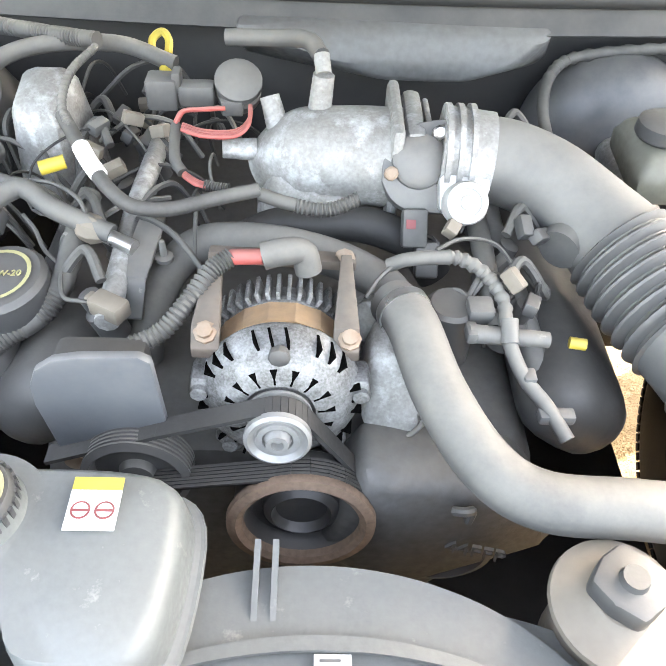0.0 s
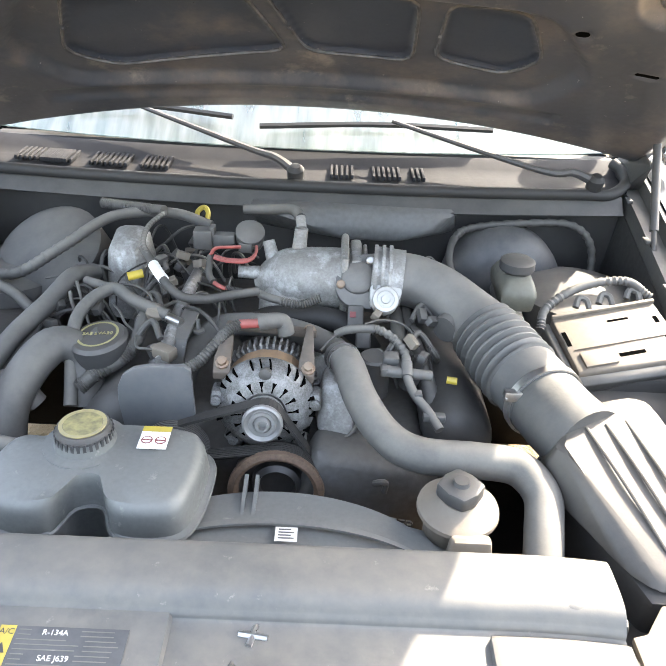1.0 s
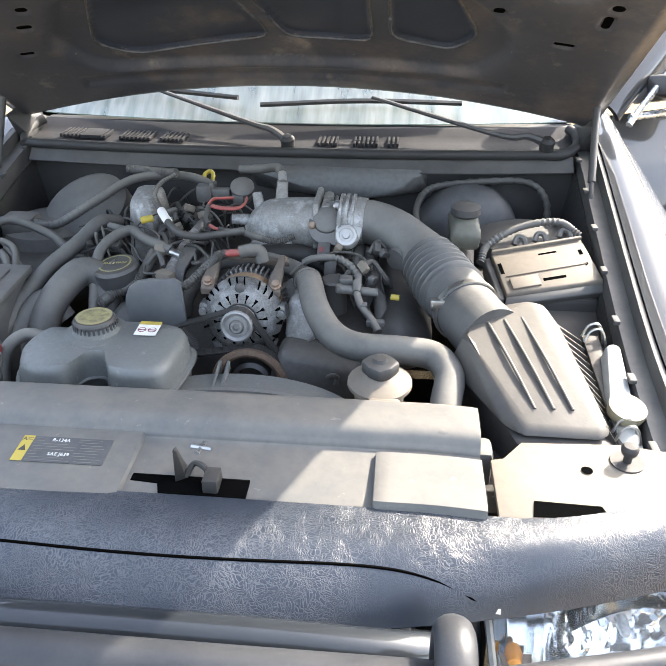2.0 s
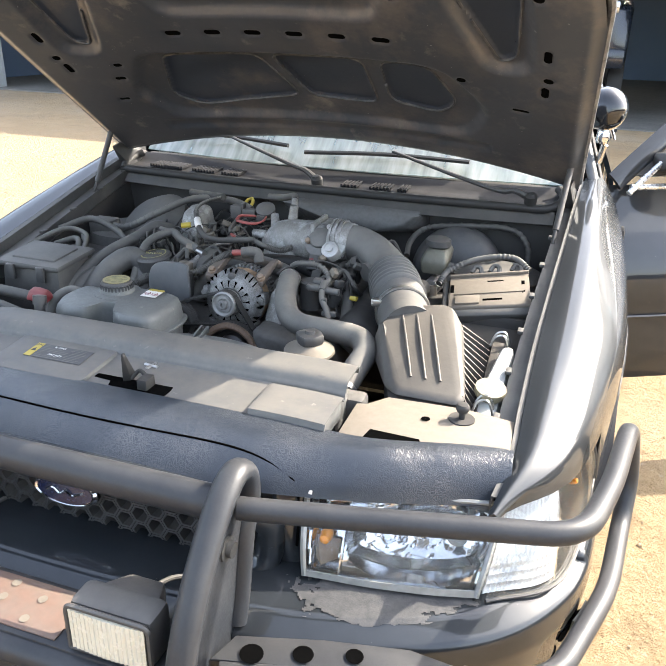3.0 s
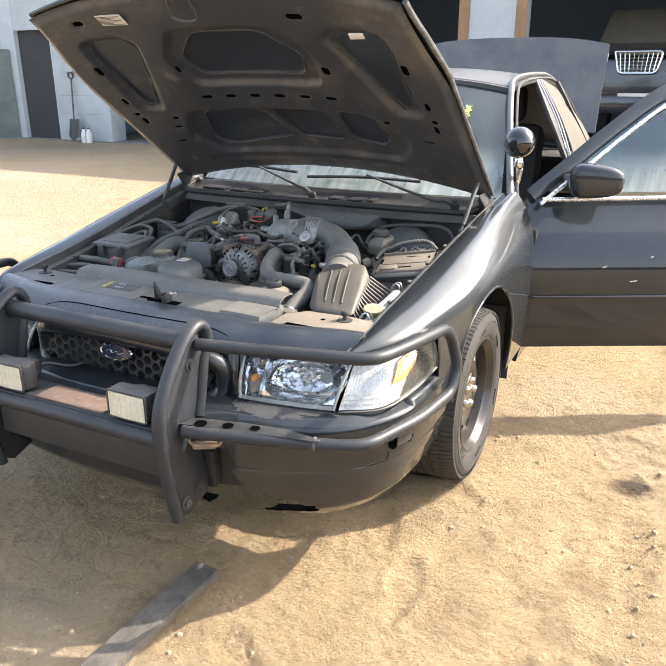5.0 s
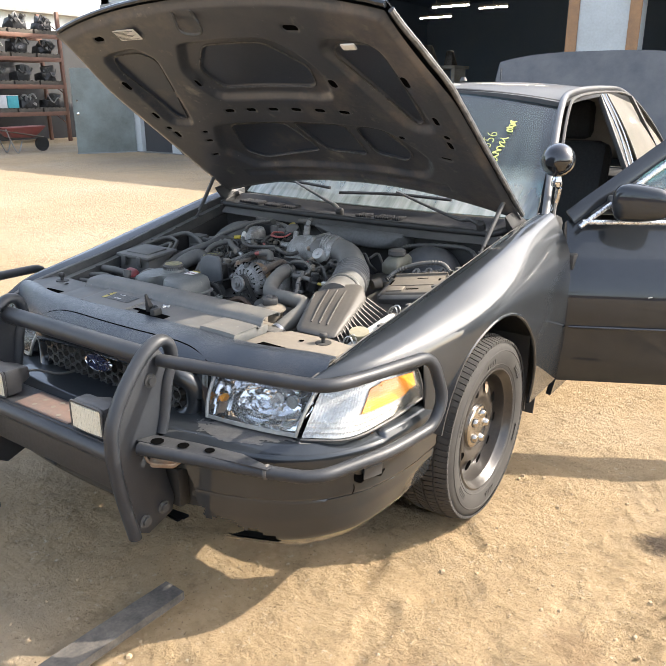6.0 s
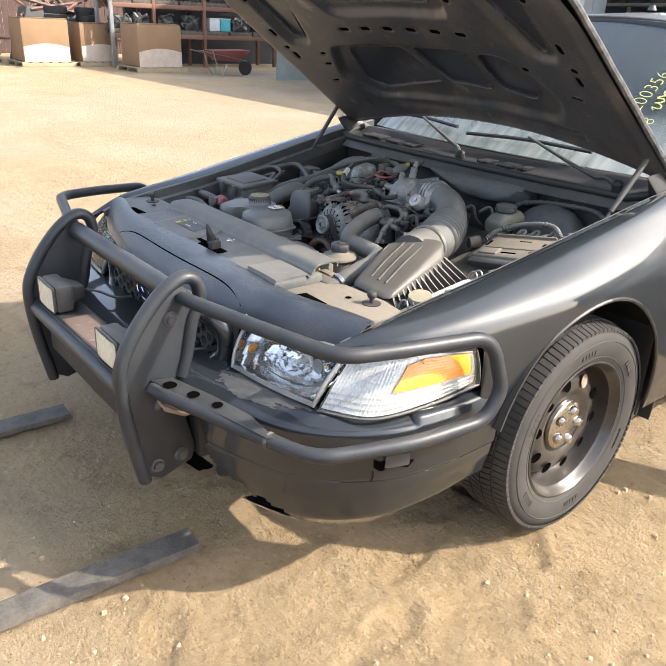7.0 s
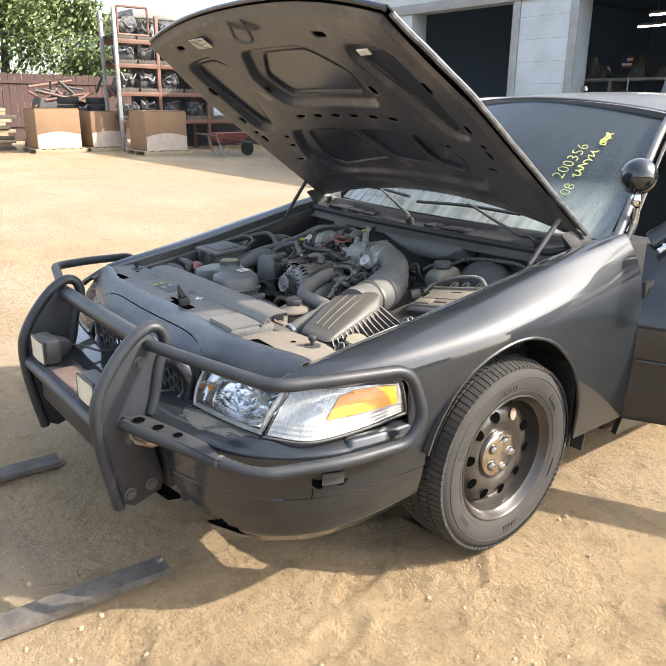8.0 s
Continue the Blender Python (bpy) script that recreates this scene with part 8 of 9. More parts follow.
bm = hull(bmesh.new(), [(x, y, z + 0.07 * (y - 0.79)) for x in (-0.652, -0.458) for y in (0.782, 0.938) for z in (0.774, 0.790)], 0.006)
hull(bm, [(x, y, z + 0.07 * (y - 0.79)) for x in (-0.62, -0.49) for y in (0.81, 0.91) for z in (0.785, 0.795)], 0.004)
part("fuse_box_lid", bm, DUSTY, pdc)
for x in (-0.60, -0.51):
    part("lid_clip", box(bmesh.new(), (x - 0.012, 0.774, 0.745), (x + 0.012, 0.784, 0.785), 0.003), FLAT_BLACK, pdc)
bm = hull(bmesh.new(), [(-0.465, 0.665, 0.745), (-0.40, 0.66, 0.742), (-0.465, 0.70, 0.752), (-0.405, 0.70, 0.75), (-0.455, 0.67, 0.77), (-0.41, 0.668, 0.766), (-0.455, 0.695, 0.775), (-0.41, 0.692, 0.77)], 0.006)
part("terminal_cover", bm, RED, car, "red terminal cover")
bm = rod(bmesh.new(), (-0.375, 0.60, 0.70), (-0.378, 0.615, 0.765), 0.013, 0.011)
rod(bm, (-0.378, 0.615, 0.765), (-0.379, 0.62, 0.785), 0.015)
part("charge_port", bm, FLAT_BLACK, car)
bm = bmesh.new()
for run, r in (([(-0.66, 0.72, 0.735), (-0.56, 0.70, 0.745), (-0.47, 0.70, 0.74)], 0.014), ([(-0.66, 0.66, 0.72), (-0.55, 0.65, 0.735), (-0.46, 0.64, 0.725)], 0.010), ([(-0.64, 0.60, 0.715), (-0.52, 0.60, 0.72), (-0.44, 0.62, 0.71)], 0.008)):
    part("battery_cable", tube(bmesh.new(), run, r, 10), WIRE, car)
bm = lathe(bmesh.new(), [(0.11, 0.0), (0.11, 0.16), (0.08, 0.18), (0.0001, 0.18)], (-0.46, 1.36, 0.66), (-0.2, -0.5, 0.85), 30)
part("blower_housing", bm, DUSTY, car, "dusty black blower housing")
bm = box(bmesh.new(), (-0.66, 1.18, 0.73), (-0.58, 1.24, 0.80), 0.01)
part("relay_box", bm, DUSTY, car)
# engine right-side details under the hose
bm = lathe(bmesh.new(), [(0.026, -0.05), (0.026, 0.018), (0.022, 0.022), (0.0001, 0.023)], (0.148, 0.958, 0.762), (0, 0, 1), 24)
part("idle_valve", bm, FLAT_BLACK, car)
bm = rod(bmesh.new(), (0.158, 0.918, 0.782), (0.236, 0.915, 0.778), 0.0095, 0.008)
rod(bm, (0.196, 0.905, 0.782), (0.196, 0.925, 0.795), 0.0085)
box(bm, (0.160, 0.935, 0.772), (0.186, 0.960, 0.794), 0.004)
box(bm, (0.155, 0.908, 0.776), (0.166, 0.928, 0.790), 0.003)
part("sensor_plug", bm, COVER, car, "pale grey sensor plug")
bm = box(bmesh.new(), (0.218, 0.838, 0.744), (0.252, 0.852, 0.756), 0.003)
box(bm, (0.205, 0.868, 0.758), (0.218, 0.884, 0.774), 0.003)
part("sensor_plug", bm, COVER, car, "pale grey wiring clip")
bm = rod(bmesh.new(), (0.262, 0.925, 0.765), (0.278, 0.922, 0.765), 0.006)
part("yellow_tag", bm, YELLOW, car, "short yellow wire tag")
bm = tube(bmesh.new(), [(0.150, 0.800, 0.655), (0.160, 0.795, 0.662), (0.168, 0.80, 0.655), (0.166, 0.798, 0.640)], 0.005, 8)
part("sensor_lead", bm, FLAT_BLACK, car)
bm = tube(bmesh.new(), [(0.07, 0.885, 0.69), (0.09, 0.86, 0.685), (0.115, 0.865, 0.70), (0.125, 0.88, 0.715)], 0.0028, 8)
part("sensor_lead", bm, HOSE, car)
bm = tube(bmesh.new(), [(0.205, 1.18, 0.79), (0.212, 1.085, 0.768), (0.235, 0.995, 0.735), (0.25, 0.93, 0.70)], 0.014, 12)
part("coolant_pipe", bm, GREYCAST, car, "grey metal coolant pipe")
bm = box(bmesh.new(), (-0.55, 0.80, 0.20), (0.55, 1.45, 0.24), 0.01)
part("undertray", bm, DARK, car)

# ---- the yard ----
def sand_material():
    """Packed sand: pale crust, brown scuffed soil, damp-looking stains and painted building shade, with crumbs and fine
    relief.
    """
    m = material("packed_sand", (0.44, 0.325, 0.195), 0.92, second=(0.31, 0.22, 0.122), scale=2.2, fine=45, spread=0.45, bump=0, spec=0.15)
    n, link = m.node_tree.nodes, m.node_tree.links.new
    bsdf = n["Principled BSDF"]
    co = n.new("ShaderNodeTexCoord")

    def tex(scale, detail, rough=0.6, stretch_by=(1, 1, 1), turn=0.0, warp=0.0):
        t, mp = n.new("ShaderNodeTexNoise"), n.new("ShaderNodeMapping")
        mp.inputs["Scale"].default_value = stretch_by
        mp.inputs["Rotation"].default_value = (0, 0, turn)
        t.inputs["Scale"].default_value, t.inputs["Detail"].default_value, t.inputs["Roughness"].default_value, t.inputs["Distortion"].default_value = scale, detail, rough, warp
        link(co.outputs["Object"], mp.inputs["Vector"])
        link(mp.outputs[0], t.inputs["Vector"])
        return t.outputs["Fac"]

    def over(fac, lo, hi, color, most):
        r, mx = n.new("ShaderNodeMapRange"), n.new("ShaderNodeMix")
        mx.data_type = 'RGBA'
        r.inputs["From Min"].default_value, r.inputs["From Max"].default_value, r.inputs["To Max"].default_value = lo, hi, most
        link(fac, r.inputs["Value"])
        link(r.outputs["Result"], mx.inputs["Factor"])
        link(bsdf.inputs["Base Color"].links[0].from_socket, mx.inputs["A"])
        mx.inputs["B"].default_value = (*color, 1)
        link(mx.outputs["Result"], bsdf.inputs["Base Color"])
    over(tex(0.55, 5), 0.48, 0.68, (0.45, 0.365, 0.26), 0.8)
    over(tex(0.9, 6, 0.7, (1, 1, 1), 0.4, 0.6), 0.56, 0.70, (0.24, 0.19, 0.125), 0.6)
    over(tex(1.1, 5, 0.65, (0.35, 2.2, 1), 0.5, 0.4), 0.58, 0.70, (0.2, 0.165, 0.115), 0.45)
    over(tex(7, 6, 0.75), 0.53, 0.70, (0.21, 0.155, 0.09), 0.75)
    over(tex(38, 5, 0.7), 0.60, 0.72, (0.52, 0.45, 0.34), 0.7)
    over(tex(95, 3, 0.6), 0.63, 0.70, (0.14, 0.10, 0.06), 0.75)
    # oil and soil stains, and building shade painted as patches, each at its own spot
    for sx, sy, r, most, color in STAINS_AND_SHADE:
        away, warp, edge = n.new("ShaderNodeVectorMath"), n.new("ShaderNodeMath"), n.new("ShaderNodeMapping")
        edge.inputs["Location"].default_value = (-sx, -sy, 0)
        link(co.outputs["Object"], edge.inputs["Vector"])
        away.operation, warp.operation = 'LENGTH', 'MULTIPLY_ADD'
        link(edge.outputs[0], away.inputs[0])
        link(tex(13, 6, 0.7), warp.inputs[0])
        warp.inputs[1].default_value = -r * 1.5
        link(away.outputs["Value"], warp.inputs[2])
        over(warp.outputs[0], r * 0.28, -r * (0.30 if r < 1 else 0.9), color, most)
    add = n.new("ShaderNodeMath")
    add.operation = 'MULTIPLY_ADD'
    link(tex(120, 4, 0.7), add.inputs[0])
    add.inputs[1].default_value = 0.16
    link(tex(22, 8, 0.72), add.inputs[2])
    b = n.new("ShaderNodeBump")
    b.inputs["Strength"].default_value, b.inputs["Distance"].default_value = 1.0, 0.042
    link(add.outputs[0], b.inputs["Height"])
    link(b.outputs[0], bsdf.inputs["Normal"])
    return m


# Second and third rows paint the building's shade on the ground by the rack.
STAINS_AND_SHADE = [(-9.0, 4.5, 9.0, 0.7, (0.37, 0.305, 0.22)), (-16.5, 9.8, 2.6, 0.8, (0.16, 0.14, 0.118)), (-11.0, 9.7, 2.8, 0.8, (0.17, 0.15, 0.125)), (1.42, 1.235, 0.085, 0.95, (0.055, 0.042, 0.032)), (1.33, 0.62, 0.10, 0.5, (0.16, 0.10, 0.055)), (1.02, 0.28, 0.12, 0.4, (0.2, 0.13, 0.07)), (1.75, 1.9, 0.09, 0.6, (0.10, 0.075, 0.05))]
SAND = sand_material()
rng = random.Random(21)
STEPS = [(rng.uniform(0.2, 3.2), rng.uniform(-1.6, 1.6), rng.uniform(0, 3.1), rng.uniform(0.85, 1.1)) for _ in range(46)]
TRACKS = [((1.05, -1.6), (1.55, 1.4), 0.085), ((2.6, -1.0), (1.35, 2.6), 0.10), ((-1.0, -0.75), (2.6, -1.05), 0.09), ((1.9, -1.7), (2.5, 1.6), 0.09)]


def ground_height(x, y):
    r = math.hypot(x - 1, y)
    k = ease((9 - r) / 6)
    if k <= 0:
        return 0.0
    loose = ease((noise.noise((x * 0.9, y * 0.9, 11)) + 0.25) / 0.5)
    h = 0.011 * noise.noise((x * 2.1, y * 2.1, 0)) + (0.004 + 0.005 * loose) * noise.noise((x * 7, y * 7, 3)) + (0.002 + 0.006 * loose) * noise.noise((x * 19, y * 19, 5))
    if r < 3.2:
        h += (0.0015 + 0.004 * loose) * abs(noise.noise((x * 38, y * 38, 7)))
        for (ax, ay), (bx, by), w in TRACKS:
            dx, dy = bx - ax, by - ay
            n = math.hypot(dx, dy)
            s, d = ((x - ax) * dx + (y - ay) * dy) / n, ((y - ay) * dx - (x - ax) * dy) / n
            d += 0.03 * math.sin(s * 1.3)
            if 0 < s < n and abs(d) < w * 1.5:
                on = ease((w - abs(d)) / 0.02) * (0.35 + 0.65 * ease((noise.noise((s * 1.7, w * 90, 2)) + 0.2) / 0.4))
                h += on * (-0.010 + 0.006 * math.copysign(1, math.sin((s + 0.6 * abs(d)) * 2 * math.pi / 0.052)) * (abs(math.sin(d * 75)) > 0.25)) + 0.004 * math.exp(-((abs(d) - w - 0.02) / 0.02) ** 2)
        for fx, fy, fa, fs in STEPS:
            dx, dy = x - fx, y - fy
            if abs(dx) < 0.2 and abs(dy) < 0.2:
                c, s = math.cos(fa), math.sin(fa)
                u, v = (dx * c + dy * s) / (0.14 * fs), (dy * c - dx * s) / (0.05 * fs * (1 + 0.18 * math.sin((dx * c + dy * s) * 18)))
                e = math.sqrt(u * u + v * v)
                h += -0.012 * ease((1.05 - e) / 0.2) + 0.004 * math.exp(-((e - 1.2) / 0.16) ** 2) + 0.0035 * math.sin(u * 32) * ease((0.95 - e) / 0.2)
    return k * (h - 0.008)


def stretch(n, near, far):
    half = [near * k for k in range(n)]
    step_now = near
    while half[-1] < far:
        step_now *= 1.22
        half.append(half[-1] + step_now)
    return sorted({-h for h in half} | set(half))


bm = sheet(bmesh.new(), lambda x, y: (x + 1.1, y - 0.1, ground_height(x + 1.1, y - 0.1)), stretch(135, 0.0155, 900), stretch(115, 0.0165, 900))
ground = tagged(part("ground", bm, SAND, None, "", 80), "sunlit packed sand yard with tyre tracks and footprints", "ground", "", "structure")
# loose crumbs of soil
rng = random.Random(33)
verts, faces = [], []
for k in range(3000):
    x, y = rng.gauss(1.6, 0.9), rng.gauss(-0.2, 0.9)
    if (abs(x) < 0.85 and y > 0.35) or noise.noise((x * 1.4, y * 1.4, 8)) < -0.1:
        continue
    r, z, a0 = 0.0025 + 0.008 * rng.random() ** 5, ground_height(x, y), rng.random() * 6
    base = len(verts)
    ring = [(x + r * rng.uniform(0.7, 1.2) * math.cos(a0 + 1.257 * i), y + r * rng.uniform(0.7, 1.2) * math.sin(a0 + 1.257 * i)) for i in range(5)]
    verts += [(px, py, z - 0.002) for px, py in ring] + [(x + (px - x) * 0.75, y + (py - y) * 0.75, z + r * rng.uniform(0.5, 0.9)) for px, py in ring] + [(x, y, z + r)]
    for i in range(5):
        j = (i + 1) % 5
        faces += [(base + i, base + j, base + 5 + j, base + 5 + i), (base + 5 + i, base + 5 + j, base + 10)]
me = bpy.data.meshes.new("soil_crumbs")
me.from_pydata(verts, [], faces)
me.materials.append(material("dry_soil_crumb", (0.46, 0.35, 0.225), 0.95, second=(0.36, 0.27, 0.17), scale=40, spec=0.1))
tagged(new("soil_crumbs", me), "loose crumbs of sandy soil on the yard", "soil", "", "stuff")
BLOCK = material("white_painted_block", (0.47, 0.52, 0.545), 0.8, second=(0.36, 0.385, 0.39), scale=1.5, fine=30, bump=0.2, spread=0.5)
STEEL = material("grey_steel_column", (0.3, 0.31, 0.31), 0.6, 0.2, (0.2, 0.19, 0.18), scale=3)
RUSTGUARD = material("rust_orange_guard", (0.34, 0.19, 0.09), 0.7, second=(0.2, 0.12, 0.07), scale=5)
FLOOR = material("oil_stained_concrete", (0.2, 0.19, 0.17), 0.7, second=(0.12, 0.115, 0.105), scale=0.8, fine=20)
# Blue in the wall colour stands for the navy shade inside the bays.
BAY_SHADE = material("shade_blue_shop_wall", (0.10, 0.155, 0.25), 0.8, second=(0.13, 0.18, 0.26), scale=1)
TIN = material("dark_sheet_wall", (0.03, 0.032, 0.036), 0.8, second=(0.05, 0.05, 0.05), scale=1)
RACK = material("rack_orange_paint", (0.2, 0.095, 0.06), 0.6, second=(0.14, 0.075, 0.055), scale=4)
WOOD = material("weathered_wood", (0.125, 0.108, 0.088), 0.85, second=(0.06, 0.052, 0.043), scale=6, fine=80, bump=0.5)
NEWWOOD = material("pale_pallet_wood", (0.36, 0.29, 0.185), 0.8, second=(0.26, 0.21, 0.135), scale=6, fine=80)
CARD = material("brown_cardboard", (0.25, 0.155, 0.088), 0.85, second=(0.21, 0.13, 0.072), scale=2, fine=40)
FILM = material("milky_stretch_film", (0.55, 0.48, 0.42), 0.3, second=(0.42, 0.33, 0.26), scale=6, coat=0.5)
SCRAP = material("dull_scrap_metal", (0.10, 0.102, 0.108), 0.55, 0.5, (0.035, 0.033, 0.032), scale=9, fine=40)
LEAF = material("sunlit_leaves", (0.085, 0.135, 0.045), 0.6, second=(0.14, 0.185, 0.065), scale=1.2, fine=6, bump=0)
BARK = material("grey_bark", (0.1, 0.08, 0.06), 0.9, second=(0.06, 0.05, 0.04), scale=8)
FENCE = material("red_brown_fence", (0.085, 0.042, 0.034), 0.8, second=(0.05, 0.032, 0.029), scale=2)
TUBE = glow("fluorescent_tube", (1.0, 0.9, 0.7), 9.0)


def solid(name, lo, hi, mat, label, category="wall", bev=0.0):
    return tagged(part(name, box(bmesh.new(), lo, hi, bev), mat), label, category, "", "structure")


# workshop building: open bays between painted piers
YF, YB, TOP_Z, LINTEL = 11.3, 24.0, 5.0, 3.32
PIERS = [(-13.9, -13.1), (-12.0, -10.4), (-7.55, -6.15), (-2.45, -1.4), (4.0, 5.2), (9.5, 11.0)]
for k, (x0, x1) in enumerate(PIERS):
    pier = tagged(part(f"wall_pier_{k + 1}", box(bmesh.new(), (x0, YF, 0), (x1, YF + 0.45, LINTEL), 0.01), BLOCK), "white painted block pier between workshop bays", "wall", "", "structure")
    if k in (2, 3):
        for xx in (x0 + 0.05, x1 - 0.05):
            part("edge_guard", box(bmesh.new(), (xx - 0.09, YF - 0.02, 0), (xx + 0.09, YF - 0.002, LINTEL), 0.004), RUSTGUARD if k == 3 else STEEL, pier, "rusty steel edge guard" if k == 3 else "grey steel edge guard")
    rows = int(LINTEL / 0.2)
    for r in range(1, rows):
        if k in (1, 2) and r % 2:
            part("joint", box(bmesh.new(), (x0 + 0.15, YF - 0.0025, r * 0.2 - 0.003), (x1 - 0.15, YF + 0.002, r * 0.2 + 0.003)), STEEL, pier)
solid("wall_front", (-14.2, YF, LINTEL + 0.0), (14.0, YF + 0.4, TOP_Z), BLOCK, "white painted workshop front above the bays")
solid("lintel", (-14.2, YF - 0.05, LINTEL - 0.02), (14.0, YF - 0.004, LINTEL + 0.18), STEEL, "grey steel lintel over the bays", "beam", 0.01)
solid("wall_west", (-14.2, YF, 0), (-13.9, YB, TOP_Z), BLOCK, "white painted end wall")
solid("wall_east", (13.7, YF + 0.4, 0), (14.0, YB, TOP_Z), BAY_SHADE, "dark workshop side wall")
solid("wall_back", (-14.2, YB, 0), (14.0, YB + 0.3, TOP_Z), BAY_SHADE, "dark workshop back wall")
solid("shop_ceiling", (-14.2, YF + 0.45, 4.4), (14.0, YB, 4.6), BAY_SHADE, "dark workshop ceiling", "ceiling")
solid("shop_floor", (-13.9, YF - 0.05, -0.05), (13.7, YB, 0.02), FLOOR, "oil-stained concrete workshop floor", "floor")
tagged(part("roof_gable", prism(bmesh.new(), [(YF - 0.15, TOP_Z), (YB + 0.4, TOP_Z), (YB + 0.4, TOP_Z + 0.2), ((YF + YB) / 2, TOP_Z + 3.4), (YF - 0.15, TOP_Z + 0.2)], -14.4, 14.2, "yz"), STEEL), "grey pitched workshop roof", "roof", "", "structure")
solid("wall_divider", (-12.2, YF + 0.5, 0), (-12.0, YB, 4.4), BAY_SHADE, "dark inner wall")
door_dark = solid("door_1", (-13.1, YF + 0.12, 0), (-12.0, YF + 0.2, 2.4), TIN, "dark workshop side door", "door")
solid("wall_over_door", (-13.1, YF + 0.02, 2.4), (-12.0, YF + 0.4, LINTEL), BLOCK, "white wall over the side door")
for x, y, z, ln in ((-4.9, 16.0, 3.64, 1.45), (-7.2, 16.4, 3.46, 1.0), (-7.0, 18.5, 3.6, 0.8), (-9.0, 19.0, 3.5, 1.0), (1.0, 18.0, 3.7, 1.2)):
    lampy = thing("strip_light", (x, y, z), "fluorescent strip light hung from the workshop ceiling", "lamp", "workshop strip lights")
    part("housing", box(bmesh.new(), (x - ln / 2, y - 0.06, z + 0.02), (x + ln / 2, y + 0.06, z + 0.08), 0.01), STEEL, lampy)
    part("tube", tube(bmesh.new(), [(x - ln / 2, y, z), (x + ln / 2, y, z)], 0.022, 8, count=2), TUBE, lampy)
    part("hanger", rod(bmesh.new(), (x, y, z + 0.08), (x, y, 4.4), 0.01), STEEL, lampy)

# workshop furniture
bench = thing("workbench", (-8.2, 16, 0.02), "cluttered steel workbench inside the workshop", "workbench")
part("bench_top", box(bmesh.new(), (-9.6, 15.6, 1.98), (-6.6, 16.4, 2.05), 0.01), STEEL, bench)
for x in (-9.5, -8.1, -6.7):
    part("leg", box(bmesh.new(), (x - 0.05, 15.7, 0.02), (x + 0.05, 16.3, 1.98), 0.01), STEEL, bench)
for k, (x, w, h) in enumerate(((-9.3, 0.3, 0.35), (-8.75, 0.2, 0.5), (-8.4, 0.25, 0.3), (-7.5, 0.45, 0.5), (-6.9, 0.25, 0.35))):
    tin = tagged(part("tool_case", hull(bmesh.new(), [(x - w / 2, 15.8, 2.05), (x + w / 2, 15.8, 2.05), (x - w / 2, 16.1, 2.05), (x + w / 2, 16.1, 2.05), (x - w / 3, 15.85, 2.05 + h), (x + w / 4, 15.85, 2.05 + h), (x, 16.1, 2.05 + h)], 0.02), SCRAP), "grey tool case on the workbench", "tool case", "bench clutter")
flag = thing("small_flag", (-7.97, 15.9, 2.05), "small striped flag on a stick on the workbench", "flag")
part("stick", rod(bmesh.new(), (-7.97, 15.9, 2.05), (-7.97, 15.9, 2.6), 0.008), WOOD, flag)
for k in range(5):
    part("stripe", box(bmesh.new(), (-7.96, 15.895, 2.55 - 0.055 * (k + 1)), (-7.70, 15.905, 2.55 - 0.055 * k)), RED if k % 2 == 0 else WHITE, flag)
part("canton", box(bmesh.new(), (-7.96, 15.885, 2.40), (-7.84, 15.894, 2.55)), material("navy_cloth", (0.02, 0.03, 0.12), 0.8), flag)

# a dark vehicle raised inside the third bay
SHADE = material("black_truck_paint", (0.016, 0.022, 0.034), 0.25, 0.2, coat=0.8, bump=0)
van = thing("sport_utility_vehicle", (0.32, 13.5, 0.02), "black sport utility vehicle with a chrome mesh grille in the bay", "car")
cx, fy = 0.30, 12.5
part("body", hull(bmesh.new(), [(cx - 0.98, fy + 0.1, 0.85), (cx + 0.98, fy + 0.1, 0.85), (cx - 0.98, fy + 0.15, 1.75), (cx + 0.98, fy + 0.15, 1.75), (cx - 0.9, fy + 1.3, 2.0), (cx + 0.9, fy + 1.3, 2.0), (cx - 1.0, fy + 4.6, 2.0), (cx + 1.0, fy + 4.6, 2.0), (cx - 1.0, fy + 4.6, 0.85), (cx + 1.0, fy + 4.6, 0.85), (cx - 0.7, fy, 1.1), (cx + 0.7, fy, 1.1), (cx - 0.7, fy + 0.03, 1.7), (cx + 0.7, fy + 0.03, 1.7)], 0.06), SHADE, van)
part("cabin", hull(bmesh.new(), [(cx - 0.85, fy + 1.2, 1.95), (cx + 0.85, fy + 1.2, 1.95), (cx - 0.72, fy + 1.9, 2.6), (cx + 0.72, fy + 1.9, 2.6), (cx - 0.72, fy + 4.4, 2.6), (cx + 0.72, fy + 4.4, 2.6), (cx - 0.9, fy + 4.6, 1.95), (cx + 0.9, fy + 4.6, 1.95)], 0.05), TINT, van)
gr = part("grille_frame", tube(bmesh.new(), rounded([(cx - 0.38, fy - 0.02, 1.80), (cx + 0.38, fy - 0.02, 1.80), (cx + 0.30, fy - 0.03, 1.46), (cx - 0.30, fy - 0.03, 1.46), (cx - 0.38, fy - 0.02, 1.80)], 0.08), 0.022, 8, straight=True), CHROME, van, "chrome grille surround")
for k in range(9):
    x = cx - 0.30 + 0.075 * k
    part("bar", rod(bmesh.new(), (x, fy - 0.02, 1.79), (cx + (x - cx) * 0.85, fy - 0.025, 1.47), 0.010, seg=6), CHROME, gr)
for k in range(5):
    z = 1.52 + 0.06 * k
    part("bar", rod(bmesh.new(), (cx - 0.34, fy - 0.02, z), (cx + 0.34, fy - 0.02, z), 0.010, seg=6), CHROME, gr)
